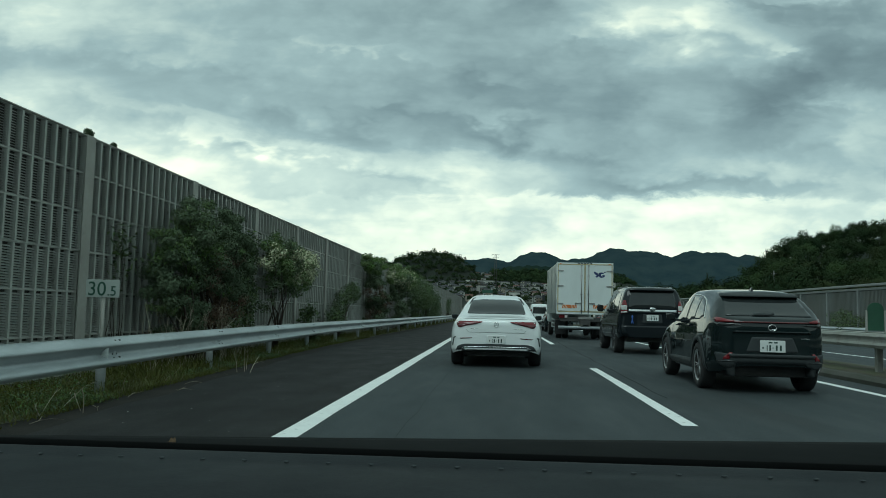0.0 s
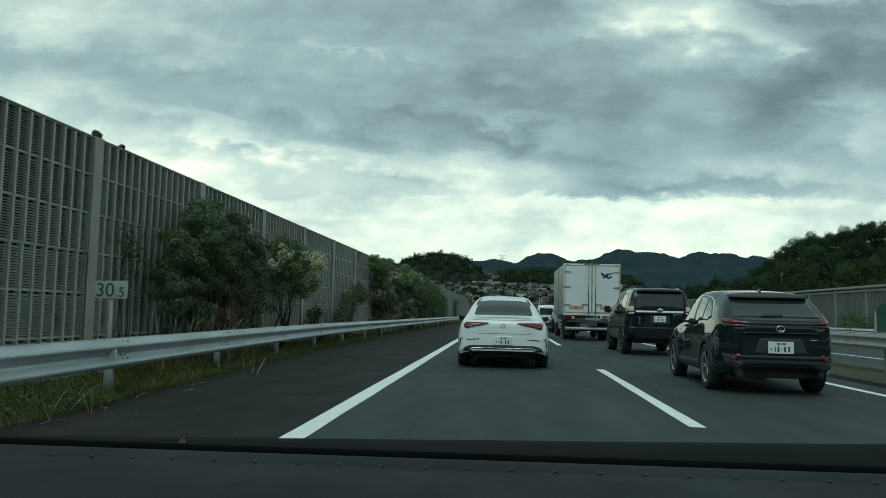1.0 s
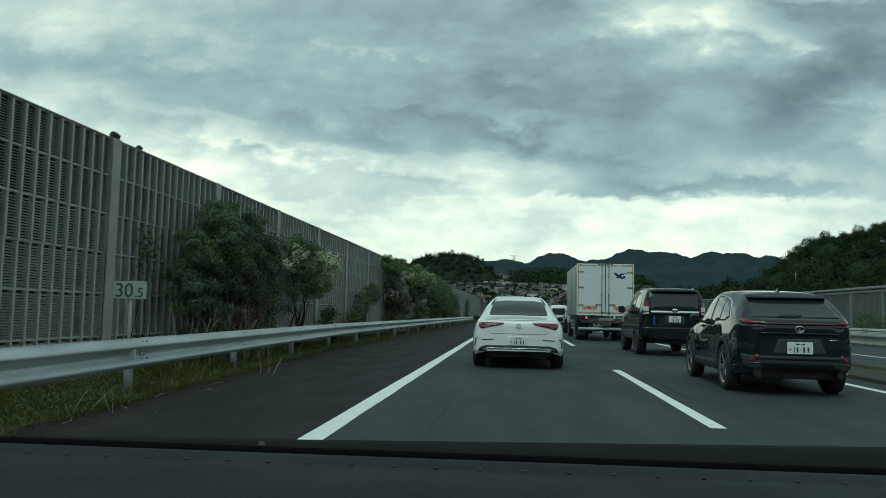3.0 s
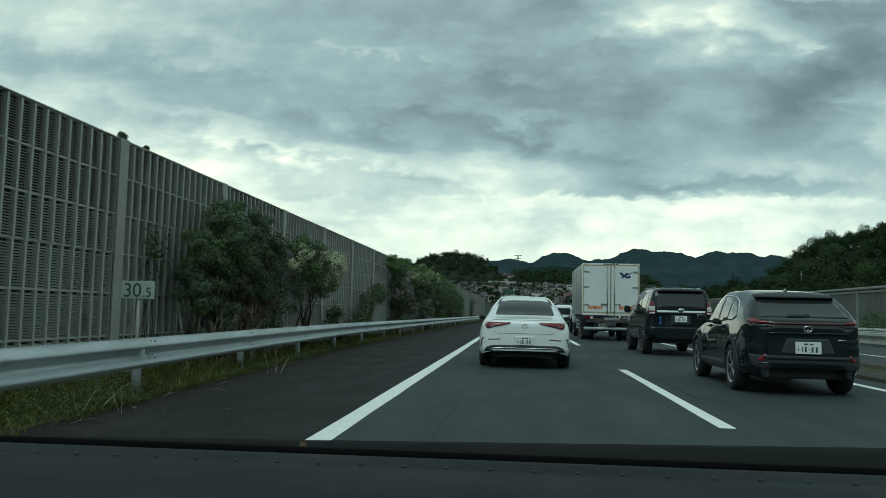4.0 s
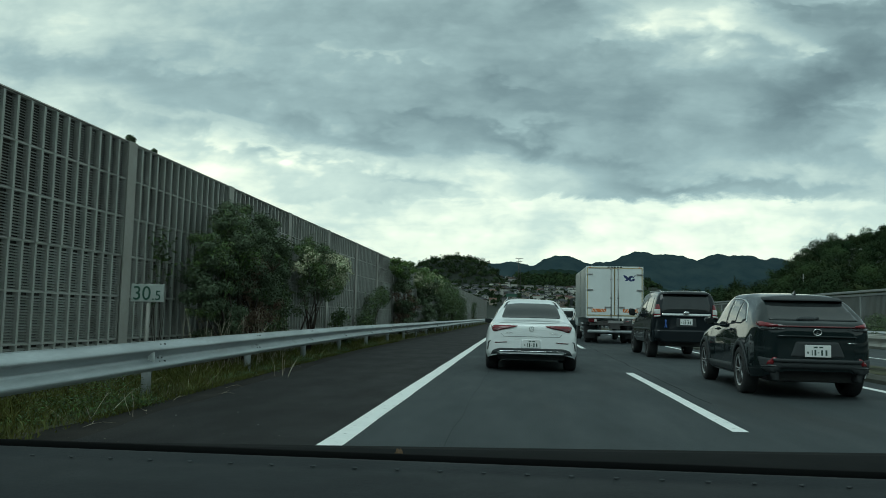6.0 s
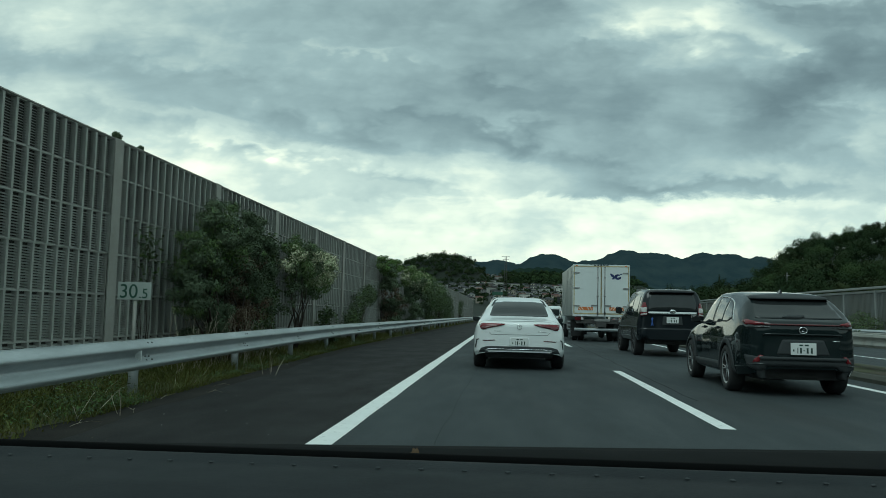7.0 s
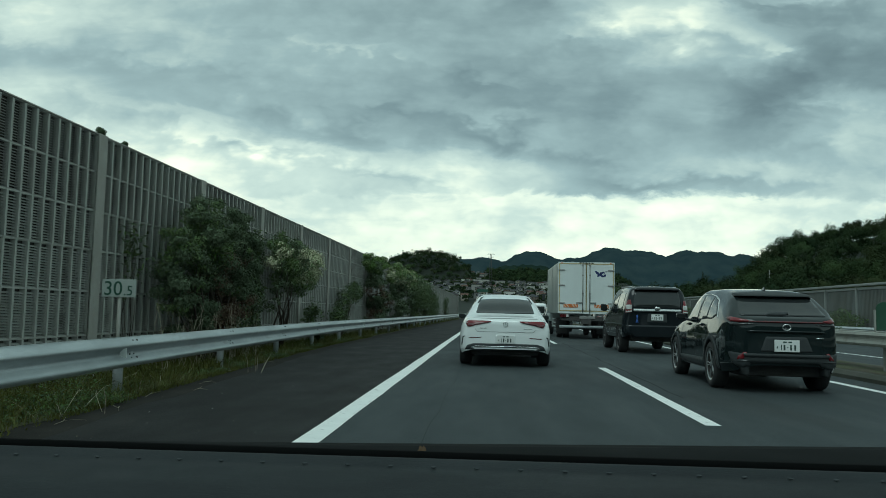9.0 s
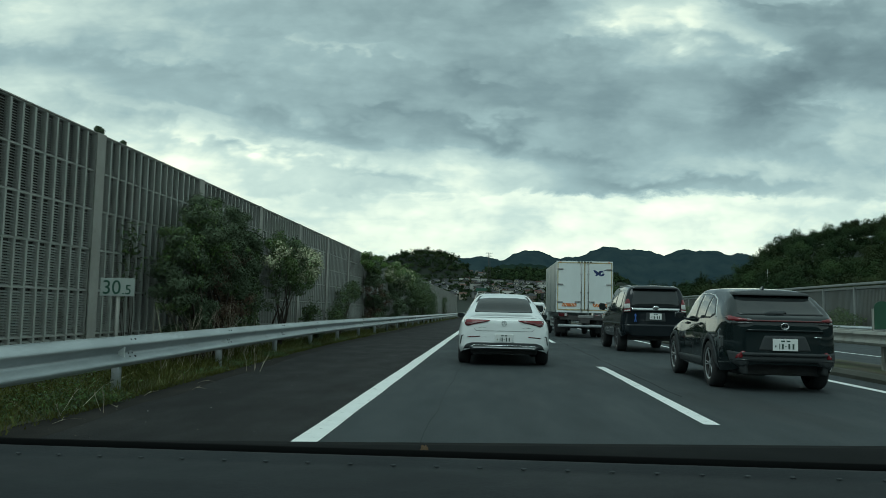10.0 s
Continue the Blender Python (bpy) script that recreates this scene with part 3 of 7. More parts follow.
rail = thing("guard_rail", (0, 0, 0), "galvanised steel W-beam guard rail on short steel posts", "guard rail", "", "")
ys = [-15.25 + 4.0 * k for k in range(0, 40)]
for a, b in zip(ys, ys[1:]):
    line = [(rail_x(y), y, 0.700) for y in np.linspace(a, b + 0.16, 5)]
    sweep("beam", W_BEAM, line, M["galv"], rail)
first = None
for i, y in enumerate(ys):
    yy = y + 0.10
    x = rail_x(yy)
    if first is None:
        bm = bmesh.new()
        tube_bm(bm, [(0, 0, 0.0), (0, 0, 0.70)], 0.057, 14)
        pp = part("post", bm, M["galv"], rail, "", True)
        pp.matrix_local = pose(x - 0.15, yy, -0.06)
        first = pp
        bm = bmesh.new()
        box_bm(bm, 0, 0, 0, 0.11, 0.07, 0.26, 0.008)
        fb = part("bracket", bm, M["galv"], rail)
        fb.matrix_local = pose(x - 0.045, yy, 0.525)
        bm = bmesh.new()
        tube_bm(bm, [(-0.01, 0, 0), (0.010, 0, 0)], 0.010, 6)
        bolt = part("bolt", bm, M["chassis"], rail)
        bolt.matrix_local = pose(x + 0.04, yy + 0.06, 0.655)
    else:
        twin(first, rail, pose(x - 0.15, yy, -0.06))
        twin(fb, rail, pose(x - 0.045, yy, 0.525))
        if 2 < y < 34:
            for dz, dy in ((-0.045, -0.055), (-0.045, 0.055), (-0.205, -0.05), (-0.205, 0.05), (-0.245, -0.07), (-0.245, 0.07)):
                out = 0.037 * (1 - math.cos(4 * math.pi * (-dz / 0.345 * 28) / 32))
                twin(bolt, rail, pose(x + out, yy + dy, 0.700 + dz))
# folded reflectors on the beam
def delineator(y):
    bm = bmesh.new()
    v = [bm.verts.new(p) for p in ((0, 0, 0.03), (0.0, 0.0, 0.085), (0.075, 0.0, 0.115), (0.075, 0.0, 0.0), (0, 0.012, 0.03), (0.0, 0.012, 0.085), (0.075, 0.012, 0.115), (0.075, 0.012, 0.0))]
    for f in ((3, 2, 1, 0), (4, 5, 6, 7), (0, 1, 5, 4), (1, 2, 6, 5), (2, 3, 7, 6), (3, 0, 4, 7)):
        bm.faces.new([v[k] for k in f])
    o = part("delineator", bm, M["reflector"], rail, "small white folded reflector")
    o.matrix_local = pose(rail_x(y) + 0.012, y, 0.465)


for y in (8.5, 28.5, 48.5):
    delineator(y)

# ---- noise barrier on the left: posts every 4 m, five louvred panels high ----
WX, BASE = -6.10, 10.95
ROWS_Z = (3.60, 3.04, 2.46, 1.87, 1.26, 0.62, 0.04)
barrier = thing("noise_barrier", (WX, 0, 0), "tall grey louvred metal noise barrier with steel posts", "noise barrier")
bays = [BASE + 4.0 * k for k in range(-7, 30)]


def boxes(name, rows, mat):
    """A mesh of plain boxes: x0, x1, y0, y1, z0, z1 and how far the front edge drops."""
    V, Fc = [], []
    for x0, x1, y0, y1, z0, z1, lean in rows:
        k = len(V)
        V += [(x, y, z - l) for x, l in ((x0, 0), (x1, lean)) for y in (y0, y1) for z in (z0, z1)]
        Fc += [tuple(k + q for q in f) for f in ((0, 1, 3, 2), (4, 6, 7, 5), (0, 4, 5, 1), (2, 3, 7, 6), (0, 2, 6, 4), (1, 5, 7, 3))]
    me = bpy.data.meshes.new(name)
    me.from_pydata(V, [], Fc)
    me.materials.append(M[mat])
    me.update()
    return me


def panel_meshes(h):
    """A louvred panel, 3.86 m long: tray with felt, upright bars, slanting slats."""
    L, n = 3.86, 15
    fold = [(-0.05, 0), (0.026, 0), (0.026, 0.011), (-0.03, 0.011), (-0.03, h - 0.012), (0.026, h - 0.012), (0.026, h - 0.0005), (-0.05, h - 0.0005)]
    tray = bpy.data.meshes.new("panel")
    k = len(fold)
    tray.from_pydata([(x, y, z) for y in (0, L) for x, z in fold], [], [(i, (i + 1) % k, k + (i + 1) % k, k + i) for i in range(k)] + [tuple(range(k))[::-1], tuple(range(k, 2 * k))])
    tray.materials.append(M["wall_frame"])
    tray.materials.append(M["backing"])
    tray.polygons[3].material_index = 1
    tray.update()
    bar = boxes("bar", [(-0.03, 0.046, 0, 0.040, 0.012, h - 0.013, 0)], "wall_frame")
    bars = boxes("grille", [(-0.03, 0.046, (L - 0.05) * i / n, (L - 0.05) * i / n + 0.040, 0.012, h - 0.013, 0) for i in range(n + 1)], "wall_frame")
    m = int((h - 0.05) / 0.034)
    slats = boxes("louvre", [(-0.025, 0.018, 0.05, L - 0.05, 0.031 + (h - 0.050) * i / m, 0.038 + (h - 0.050) * i / m, 0.021) for i in range(m)], "louvre")
    return tray, bar, bars, slats, [(L - 0.05) * i / n for i in range(n + 1)]


panels = [panel_meshes(a - b) for a, b in zip(ROWS_Z, ROWS_Z[1:])]
post_bm = bmesh.new()
H_BEAM = [(-0.077, -0.125), (-0.063, -0.125), (-0.063, -0.005), (0.063, -0.005), (0.063, -0.125), (0.077, -0.125)]
H_BEAM = H_BEAM + [(x, -y) for x, y in reversed(H_BEAM)]
ends = [[post_bm.verts.new((x, y, z)) for x, y in H_BEAM] for z in (0.0, 3.62)]
for i in range(len(H_BEAM)):
    k = (i + 1) % len(H_BEAM)
    post_bm.faces.new((ends[0][i], ends[0][k], ends[1][k], ends[1][i]))
post_bm.faces.new(ends[1]), post_bm.faces.new(ends[0][::-1])
post0 = None
for k, y in enumerate(bays):
    for (zt, zb), me in zip(zip(ROWS_Z, ROWS_Z[1:]), panels):
        tray, bar, bars, slats, at = me
        o = new("panel", tray)
        o.parent = barrier
        o.matrix_local = pose(random.uniform(-0.006, 0.006), y + 0.07, zb)
        s = tagged(new("louvre", slats), kind="stuff")
        s.parent = o
        if 2 < y < 30:
            for q in at:
                s = new("bar", bar)
                s.parent = o
                s.matrix_local = pose(random.uniform(-0.003, 0.003), q, 0)
        else:
            s = tagged(new("grille", bars), kind="stuff")
            s.parent = o
    if post0 is None:
        post0 = part("post", post_bm, M["post"], barrier)
        post0.matrix_local = pose(0.0, y, 0)
    else:
        twin(post0, barrier, pose(0.0, y, 0))
    b = box("plinth", (-0.02, y + 2.0, -0.02), (0.14, 3.74, 0.11), M["mossy"], barrier, 0.01)
# cap rail over the panels
box("cap", (0, (bays[0] + bays[-1]) / 2 + 2, 3.612), (0.10, bays[-1] - bays[0] + 4, 0.02), M["post"], barrier, 0.004)

barrier.scale = (1, 1, 0.991)

# ---- kilometre sign ----
sign = thing("kilometre_sign", (-4.77, 9.2, 0), "small white kilometre sign with green figures on a steel post", "road sign")
tube("post", [(0, 0, 0), (0, 0, 1.36)], 0.024, M["galv_median"], sign)
box("board", (0, -0.03, 1.27), (0.43, 0.016, 0.22), M["sign_white"], sign, 0.006)
def words(text, size, at, mat, parent, name="figure"):
    cu = bpy.data.curves.new(name, "FONT")
    cu.body, cu.size, cu.extrude = text, size, 0.002
    tmp = bpy.data.objects.new("tmp", cu)
    scene.collection.objects.link(tmp)
    me = bpy.data.meshes.new_from_object(tmp.evaluated_get(bpy.context.evaluated_depsgraph_get()))
    bpy.data.objects.remove(tmp)
    me.materials.clear()
    me.materials.append(mat)
    o = new(name, me)
    o.parent = parent
    o.matrix_local = pose(*at, 90, 0, 0)
    return o
words("30", 0.245, (-0.195, -0.041, 1.185), M["sign_green"], sign)
words(".5", 0.17, (0.06, -0.041, 1.185), M["sign_green"], sign)

# ---- median: kerb, beam barrier, anti-glare boards ----
KERB = [(-0.9, -0.1), (-0.9, 0.05), (-0.82, 0.12), (0.82, 0.12), (0.9, 0.05), (0.9, -0.1)]
tagged(sweep("kerb", KERB, [(7.42, y, 0) for y in np.arange(-40, 300, 6.0)], M["mossy"]), "low weathered concrete median with worn edges", "kerb", "", "structure")
tagged(strip("median_soil", 6.75, 8.1, -40, 300, 0.126, M["soil"], step=1.0, rough=0.05), "strip of earth and moss on the median", "verge", "", "structure")
BEAM2 = [(0.0, 0.0), (0.06, -0.01), (0.085, -0.06), (0.055, -0.11), (0.05, -0.14), (0.055, -0.17), (0.085, -0.22), (0.06, -0.27), (0.0, -0.28)]
BEAM2 = BEAM2 + [(u - 0.01, w) for u, w in reversed(BEAM2)]
median = thing("median_barrier", (7.25, 0, 0), "weathered steel beam barrier along the motorway median", "guard rail")
for k in range(-6, 40):
    a = k * 4.0
    sweep("beam", [(-u, w) for u, w in BEAM2], [(-0.10, a, 0.86), (-0.10, a + 4.08, 0.86)], M["galv_median"], median)
    sweep("beam", BEAM2, [(0.30, a, 0.86), (0.30, a + 4.08, 0.86)], M["galv_median"], median)
    p = box("post", (0.06, a + 3.2, 0.44), (0.11, 0.11, 0.80), M["galv_median"], median, 0.01) if k == -6 else twin(p, median, pose(0, 4.0 * (k + 6), 0))
    c = box("cap", (0.10, a + 2.0, 0.868), (0.36, 3.98, 0.012), M["galv_median"], median, 0.003) if k == -6 else twin(c, median, pose(0, 4.0 * (k + 6), 0))


def board(y):
    t = thing("antiglare_board", (7.36, y, 0.874), "round-topped dark green anti-glare board between two white posts", "antiglare board", "boards along the median")
    bm = bmesh.new()
    out = [(-0.15, 0.03), (0.15, 0.03)] + [(0.15 * math.cos(a), 0.44 + 0.13 * math.sin(a)) for a in np.linspace(0, math.pi, 13)]
    fr = [bm.verts.new((x, -0.012, z)) for x, z in out]
    bk = [bm.verts.new((x, 0.012, z)) for x, z in out]
    bm.faces.new(fr), bm.faces.new(bk[::-1])
    n = len(out)
    for i in range(n):
        bm.faces.new((fr[i], fr[(i + 1) % n], bk[(i + 1) % n], bk[i]))
    part("panel", bm, M["green_board"], t)
    for s in (-1, 1):
        box("post", (s * 0.172, 0, 0.21), (0.03, 0.04, 0.42), M["galv_median"], t, 0.004)
    return t


first_board = board(15.4)
for y in (7.4, 11.4, 19.4, 23.4, 27.4, 31.4, 35.4, 39.4, 43.4, 47.4):
    copy_thing(first_board, pose(7.36, y, 0.874))

# ---- far side: guard rail and noise barrier of the opposite carriageway ----
rail2 = thing("guard_rail", (18.3, 0, 0), "galvanised guard rail beside the opposite carriageway", "guard rail")
for k in range(0, 30):
    a = 8.0 * k - 20
    sweep("beam", [(-u, w) for u, w in W_BEAM], [(0, a, 0.75), (0, a + 8.1, 0.75)], M["galv"], rail2)
    q = box("post", (0.1, a + 1, 0.36), (0.11, 0.11, 0.72), M["galv"], rail2, 0.01) if k == 0 else twin(q, rail2, pose(0, 8.0 * k, 0))
far_wall = thing("noise_barrier", (20.0, 0, 0), "weathered far noise barrier with a pale cap rail", "noise barrier")
for k in range(-4, 40):
    a = 4.0 * k
    if k == -4:
        fp = box("post", (-0.06, a, 1.45), (0.14, 0.14, 2.9), M["far_cap"], far_wall, 0.006)
        V, Fc = [], []
        for i in range(26):
            y0 = a + 0.08 + i * 0.148
            for x, y in ((-0.02, y0), (-0.07, y0 + 0.02), (-0.07, y0 + 0.10), (-0.02, y0 + 0.12)):
                V += [(x, y, 0.1), (x, y, 2.72)]
        Fc = [(k, k + 1, k + 3, k + 2) for k in range(0, len(V) - 2, 2)]
        fs = mesh_object("panel", V, Fc, M["far_panel"], far_wall)
        fb2 = box("backing", (0.06, a + 2, 1.45), (0.05, 3.98, 2.8), M["backing"], far_wall, 0.004)
        fc = box("cap", (-0.05, a + 2, 3.02), (0.34, 3.96, 0.13), M["far_cap"], far_wall, 0.03)
        fl = box("lower_cap", (-0.02, a + 2, 2.82), (0.14, 3.96, 0.14), M["far_cap"], far_wall, 0.01)
    else:
        for o in (fp, fs, fb2, fc, fl):
            twin(o, far_wall, pose(0, 4.0 * (k + 4), 0))

# ---- the dashboard of the car that carries the camera ----
dash = thing("dashboard", (0, 0, 0), "dark grey leatherette dashboard with a stitched seam", "dashboard")
TILT = math.tan(radians(-0.25))
def dash_profile(prof, x0, x1, mat, name, label="", n=24, bow=0.0, tilt=TILT, drop=0.0088):
    V, Fc = [], []
    m = len(prof)
    for i in range(n + 1):
        x = x0 + (x1 - x0) * i / n
        for y, z in prof:
            V.append((x, y - bow * x * x, EYE_Z + z - drop - x * tilt))
        if i:
            for k in range(m - 1):
                a, b = (i - 1) * m + k, i * m + k
                Fc.append((a, a + 1, b + 1, b))
    return mesh_object(name, V, Fc, mat, dash, label, True)
PAD = [(0.30, -0.42), (0.34, -0.20), (0.40, -0.142), (0.46, -0.128), (0.55, -0.1225), (0.64, -0.1235), (0.668, -0.1262), (0.680, -0.1262), (0.70, -0.1235), (0.715, -0.1252), (0.725, -0.131), (0.728, -0.142)]
dash_profile(PAD, -1.1, 1.1, M["dash"], "pad", "grey leatherette top pad", bow=0.0)
# black strip modelled where the pad's rolled edge lies in shadow
dash_profile([(0.734, -0.15), (0.736, -0.1275), (0.738, -0.1242), (0.744, -0.1238), (0.748, -0.1270), (0.75, -0.16)], -1.1, 1.1, M["dash_dark"], "edge_seal", "black strip standing in for the shadow along the pad edge")
dash_profile([(0.755, -0.165), (0.80, -0.1545), (0.93, -0.1515), (1.0, -0.160), (1.03, -0.22), (1.03, -0.60)], -1.1, 1.1, M["cowl"], "cowl", "black cowl below the windscreen", tilt=-0.0257, drop=0.0035)
bm = bmesh.new()
for i in range(-28, 29):
    x = i * 0.0375
    bmesh.ops.create_icosphere(bm, subdivisions=1, radius=1.0, matrix=Matrix.Translation((x, 0.674, EYE_Z - 0.1338 - x * TILT)) @ Matrix.Diagonal((0.0030, 0.0012, 0.0011, 1)))
tagged(part("stitching", bm, M["thread"], dash, "row of pale seam stitches", True), kind="stuff")
box("lower_panel", (0, 0.66, EYE_Z - 0.72), (2.2, 0.7, 0.66), M["dash_dark"], dash, 0.02)
leaf = thing("dead_leaf", (-0.25, 0.84, EYE_Z - 0.1585), "small curled brown leaf on the cowl", "leaf")
bm = bmesh.new()
g = [[bm.verts.new((0.0024 * (i - 2) * (1 - 0.18 * abs(j - 2)), 0.002 * (j - 2), 0.001 + 0.0022 * j + 0.003 * abs(math.sin(i * 1.3 + j)))) for i in range(5)] for j in range(5)]
for j in range(4):
    for i in range(4):
        bm.faces.new((g[j][i], g[j][i + 1], g[j + 1][i + 1], g[j + 1][i]))
part("blade", bm, M["brown_leaf"], leaf)
# ---- vehicles: each built with its tail at y = 0, nose ahead, wheels on z = 0 ----


def cat(ts, vs, t):
    """Smooth values between stations (monotone cubic)."""
    t = np.asarray(t, float)
    ts, vs = np.asarray(ts, float), np.asarray(vs, float)
    d = np.diff(vs) / np.diff(ts)
    m = np.zeros_like(vs)
    m[0], m[-1] = d[0], d[-1]
    for i in range(1, len(vs) - 1):
        m[i] = 0 if d[i - 1] * d[i] <= 0 else 2 * d[i - 1] * d[i] / (d[i - 1] + d[i])
    i = np.clip(np.searchsorted(ts, t) - 1, 0, len(ts) - 2)
    h = ts[i + 1] - ts[i]
    s = np.clip((t - ts[i]) / h, 0, 1)
    return (2 * s**3 - 3 * s**2 + 1) * vs[i] + (s**3 - 2 * s**2 + s) * h * m[i] + (-2 * s**3 + 3 * s**2) * vs[i + 1] + (s**3 - s**2) * h * m[i + 1]


def car_shell(st, axles, arch_r, arch_w=0.0):
    """Loft from stations: y, sill z, sill half-width, waist half-width, waist z, belt half-width, belt z, roof-edge half-width, roof-edge z, top z."""
    st = np.array(st)
    ys = np.unique(np.concatenate([np.arange(st[0, 0], st[-1, 0], 0.045), st[:, 0], [a + arch_r * c for a in axles for c in np.cos(np.linspace(0, np.pi, 15))]]))
    cols = [cat(st[:, 0], st[:, k], ys) for k in range(1, st.shape[1])]
    n = 44
    V = []
    for j, y in enumerate(ys):
        zs, ws, wm, zm, wb, zb, wr, zr, zt = (c[j] for c in cols)
        u = [0, 0.16, 0.42, 0.66, 0.86, 0.93, 1.0]
        px = cat(u, [ws, wm * 0.985 + ws * 0.015, wm, wb, wr, wr * 0.80, 0], np.linspace(0, 1, n))
        pz = cat(u, [zs, zs + (zm - zs) * 0.35, zm, zb, zr, zr + (zt - zr) * 0.72, zt], np.linspace(0, 1, n))
        lim = zs
        for a in axles:
            if abs(y - a) < arch_r:
                lim = max(lim, 0.33 + math.sqrt(arch_r**2 - (y - a) ** 2))
        pz = np.maximum(pz, lim)
        V += [(x, y, z) for x, z in zip(px, pz)]
    m = len(ys)
    half = len(V)
    V += [(-x, y, z) for x, y, z in V]
    Fc = []
    for j in range(m - 1):
        for k in range(n - 1):
            a, b = j * n + k, (j + 1) * n + k
            Fc.append((a, b, b + 1, a + 1))
            Fc.append((half + a, half + a + 1, half + b + 1, half + b))
    for j in (0, m - 1):
        for k in range(n - 1):
            a = j * n + k
            Fc.append((a, a + 1, half + a + 1, half + a) if j == 0 else (a + 1, a, half + a, half + a + 1))
    return V, Fc


def weld(V, Fc, name, mat, parent, label=""):
    bm = bmesh.new()
    vs = [bm.verts.new(v) for v in V]
    for f in Fc:
        try:
            bm.faces.new([vs[k] for k in f])
        except ValueError:
            pass
    bmesh.ops.remove_doubles(bm, verts=bm.verts, dist=0.0004)
    bmesh.ops.dissolve_degenerate(bm, dist=0.0004, edges=bm.edges)
    bvh = BVHTree.FromBMesh(bm)
    return part(name, bm, mat, parent, label, True), bvh


def inside(p, poly):
    c = False
    for (x0, y0), (x1, y1) in zip(poly, poly[1:] + poly[:1]):
        if (y0 > p[1]) != (y1 > p[1]) and p[0] < (x1 - x0) * (p[1] - y0) / (y1 - y0) + x0:
            c = not c
    return c


def rounded(poly, r, k=4):
    """Rounds the corners of a flat outline."""
    out = []
    n = len(poly)
    for i in range(n):
        p, a, b = Vector(poly[i]), Vector(poly[i - 1]), Vector(poly[(i + 1) % n])
        q = min(r, (a - p).length * 0.45, (b - p).length * 0.45)
        s, e = p + (a - p).normalized() * q, p + (b - p).normalized() * q
        for j in range(k + 1):
            f = j / k
            out.append(tuple((1 - f) ** 2 * s + 2 * f * (1 - f) * p + f * f * e))
    return out


def lay(name, bvh, poly, mat, parent, side="rear", proud=0.006, sink=0.02, step=0.05, label="", flip=False, depth=None):
    """A panel cut to a flat outline and laid on the shell from behind ('rear': x, z) or from the side ('side': y, z; flip: the right one)."""
    pts = []
    n = len(poly)
    for i in range(n):
        a, b = Vector(poly[i]), Vector(poly[(i + 1) % n])
        q = max(1, int((b - a).length / step))
        pts += [tuple(a + (b - a) * (j / q)) for j in range(q)]
    nb = len(pts)
    lo, hi = np.min(pts, 0), np.max(pts, 0)
    grid = [(x, z) for x in np.arange(lo[0] + step / 2, hi[0], step) for z in np.arange(lo[1] + step / 2, hi[1], step)]
    inner = [g for g in grid if inside(g, pts) and min((g[0] - p[0]) ** 2 + (g[1] - p[1]) ** 2 for p in pts) > (step * 0.35) ** 2]
    co, _, fs, *_ = geometry.delaunay_2d_cdt([Vector(p) for p in pts + inner], [(i, (i + 1) % nb) for i in range(nb)], [], 1, 1e-5)
    deps = []
    for p in co:
        if side == "rear":
            h = bvh.ray_cast(Vector((p[0], -5, p[1])), Vector((0, 1, 0)))
            deps.append(h[0].y if h[0] else None)
        else:
            h = bvh.ray_cast(Vector((-5, p[0], p[1])), Vector((1, 0, 0)))
            deps.append(h[0].x if h[0] else None)
    good = [(p, d) for p, d in zip(co, deps) if d is not None]
    if depth is not None:
        deps = [depth] * len(co)
    elif not good:
        deps = [0.0] * len(co)
    else:
        deps = [d if d is not None else min(good, key=lambda g: (g[0] - p).length_squared)[1] for p, d in zip(co, deps)]
    s = -1 if flip else 1

    def place(p, d):
        return (p[0], d, p[1]) if side == "rear" else (s * d, p[0], p[1])
    V = [place(p, d - proud) for p, d in zip(co, deps)] + [place(p, d + sink) for p, d in zip(co, deps)]
    m = len(co)
    Fc = [tuple(f) for f in fs]
    count = {}
    for f in fs:
        for a, b in zip(f, f[1:] + f[:1]):
            count[(min(a, b), max(a, b))] = count.get((min(a, b), max(a, b)), []) + [(a, b)]
    for e in count.values():
        if len(e) == 1:
            a, b = e[0]
            Fc.append((b, a, m + a, m + b))
    bm = bmesh.new()
    vs = [bm.verts.new(v) for v in V]
    for f in Fc:
        bm.faces.new([vs[k] for k in f])
    ob = part(name, bm, mat, parent, label, True)
    for q in ob.data.polygons[len(fs):]:
        q.use_smooth = False
    return ob


def mirror(poly):
    return [(-x, z) for x, z in reversed(poly)]


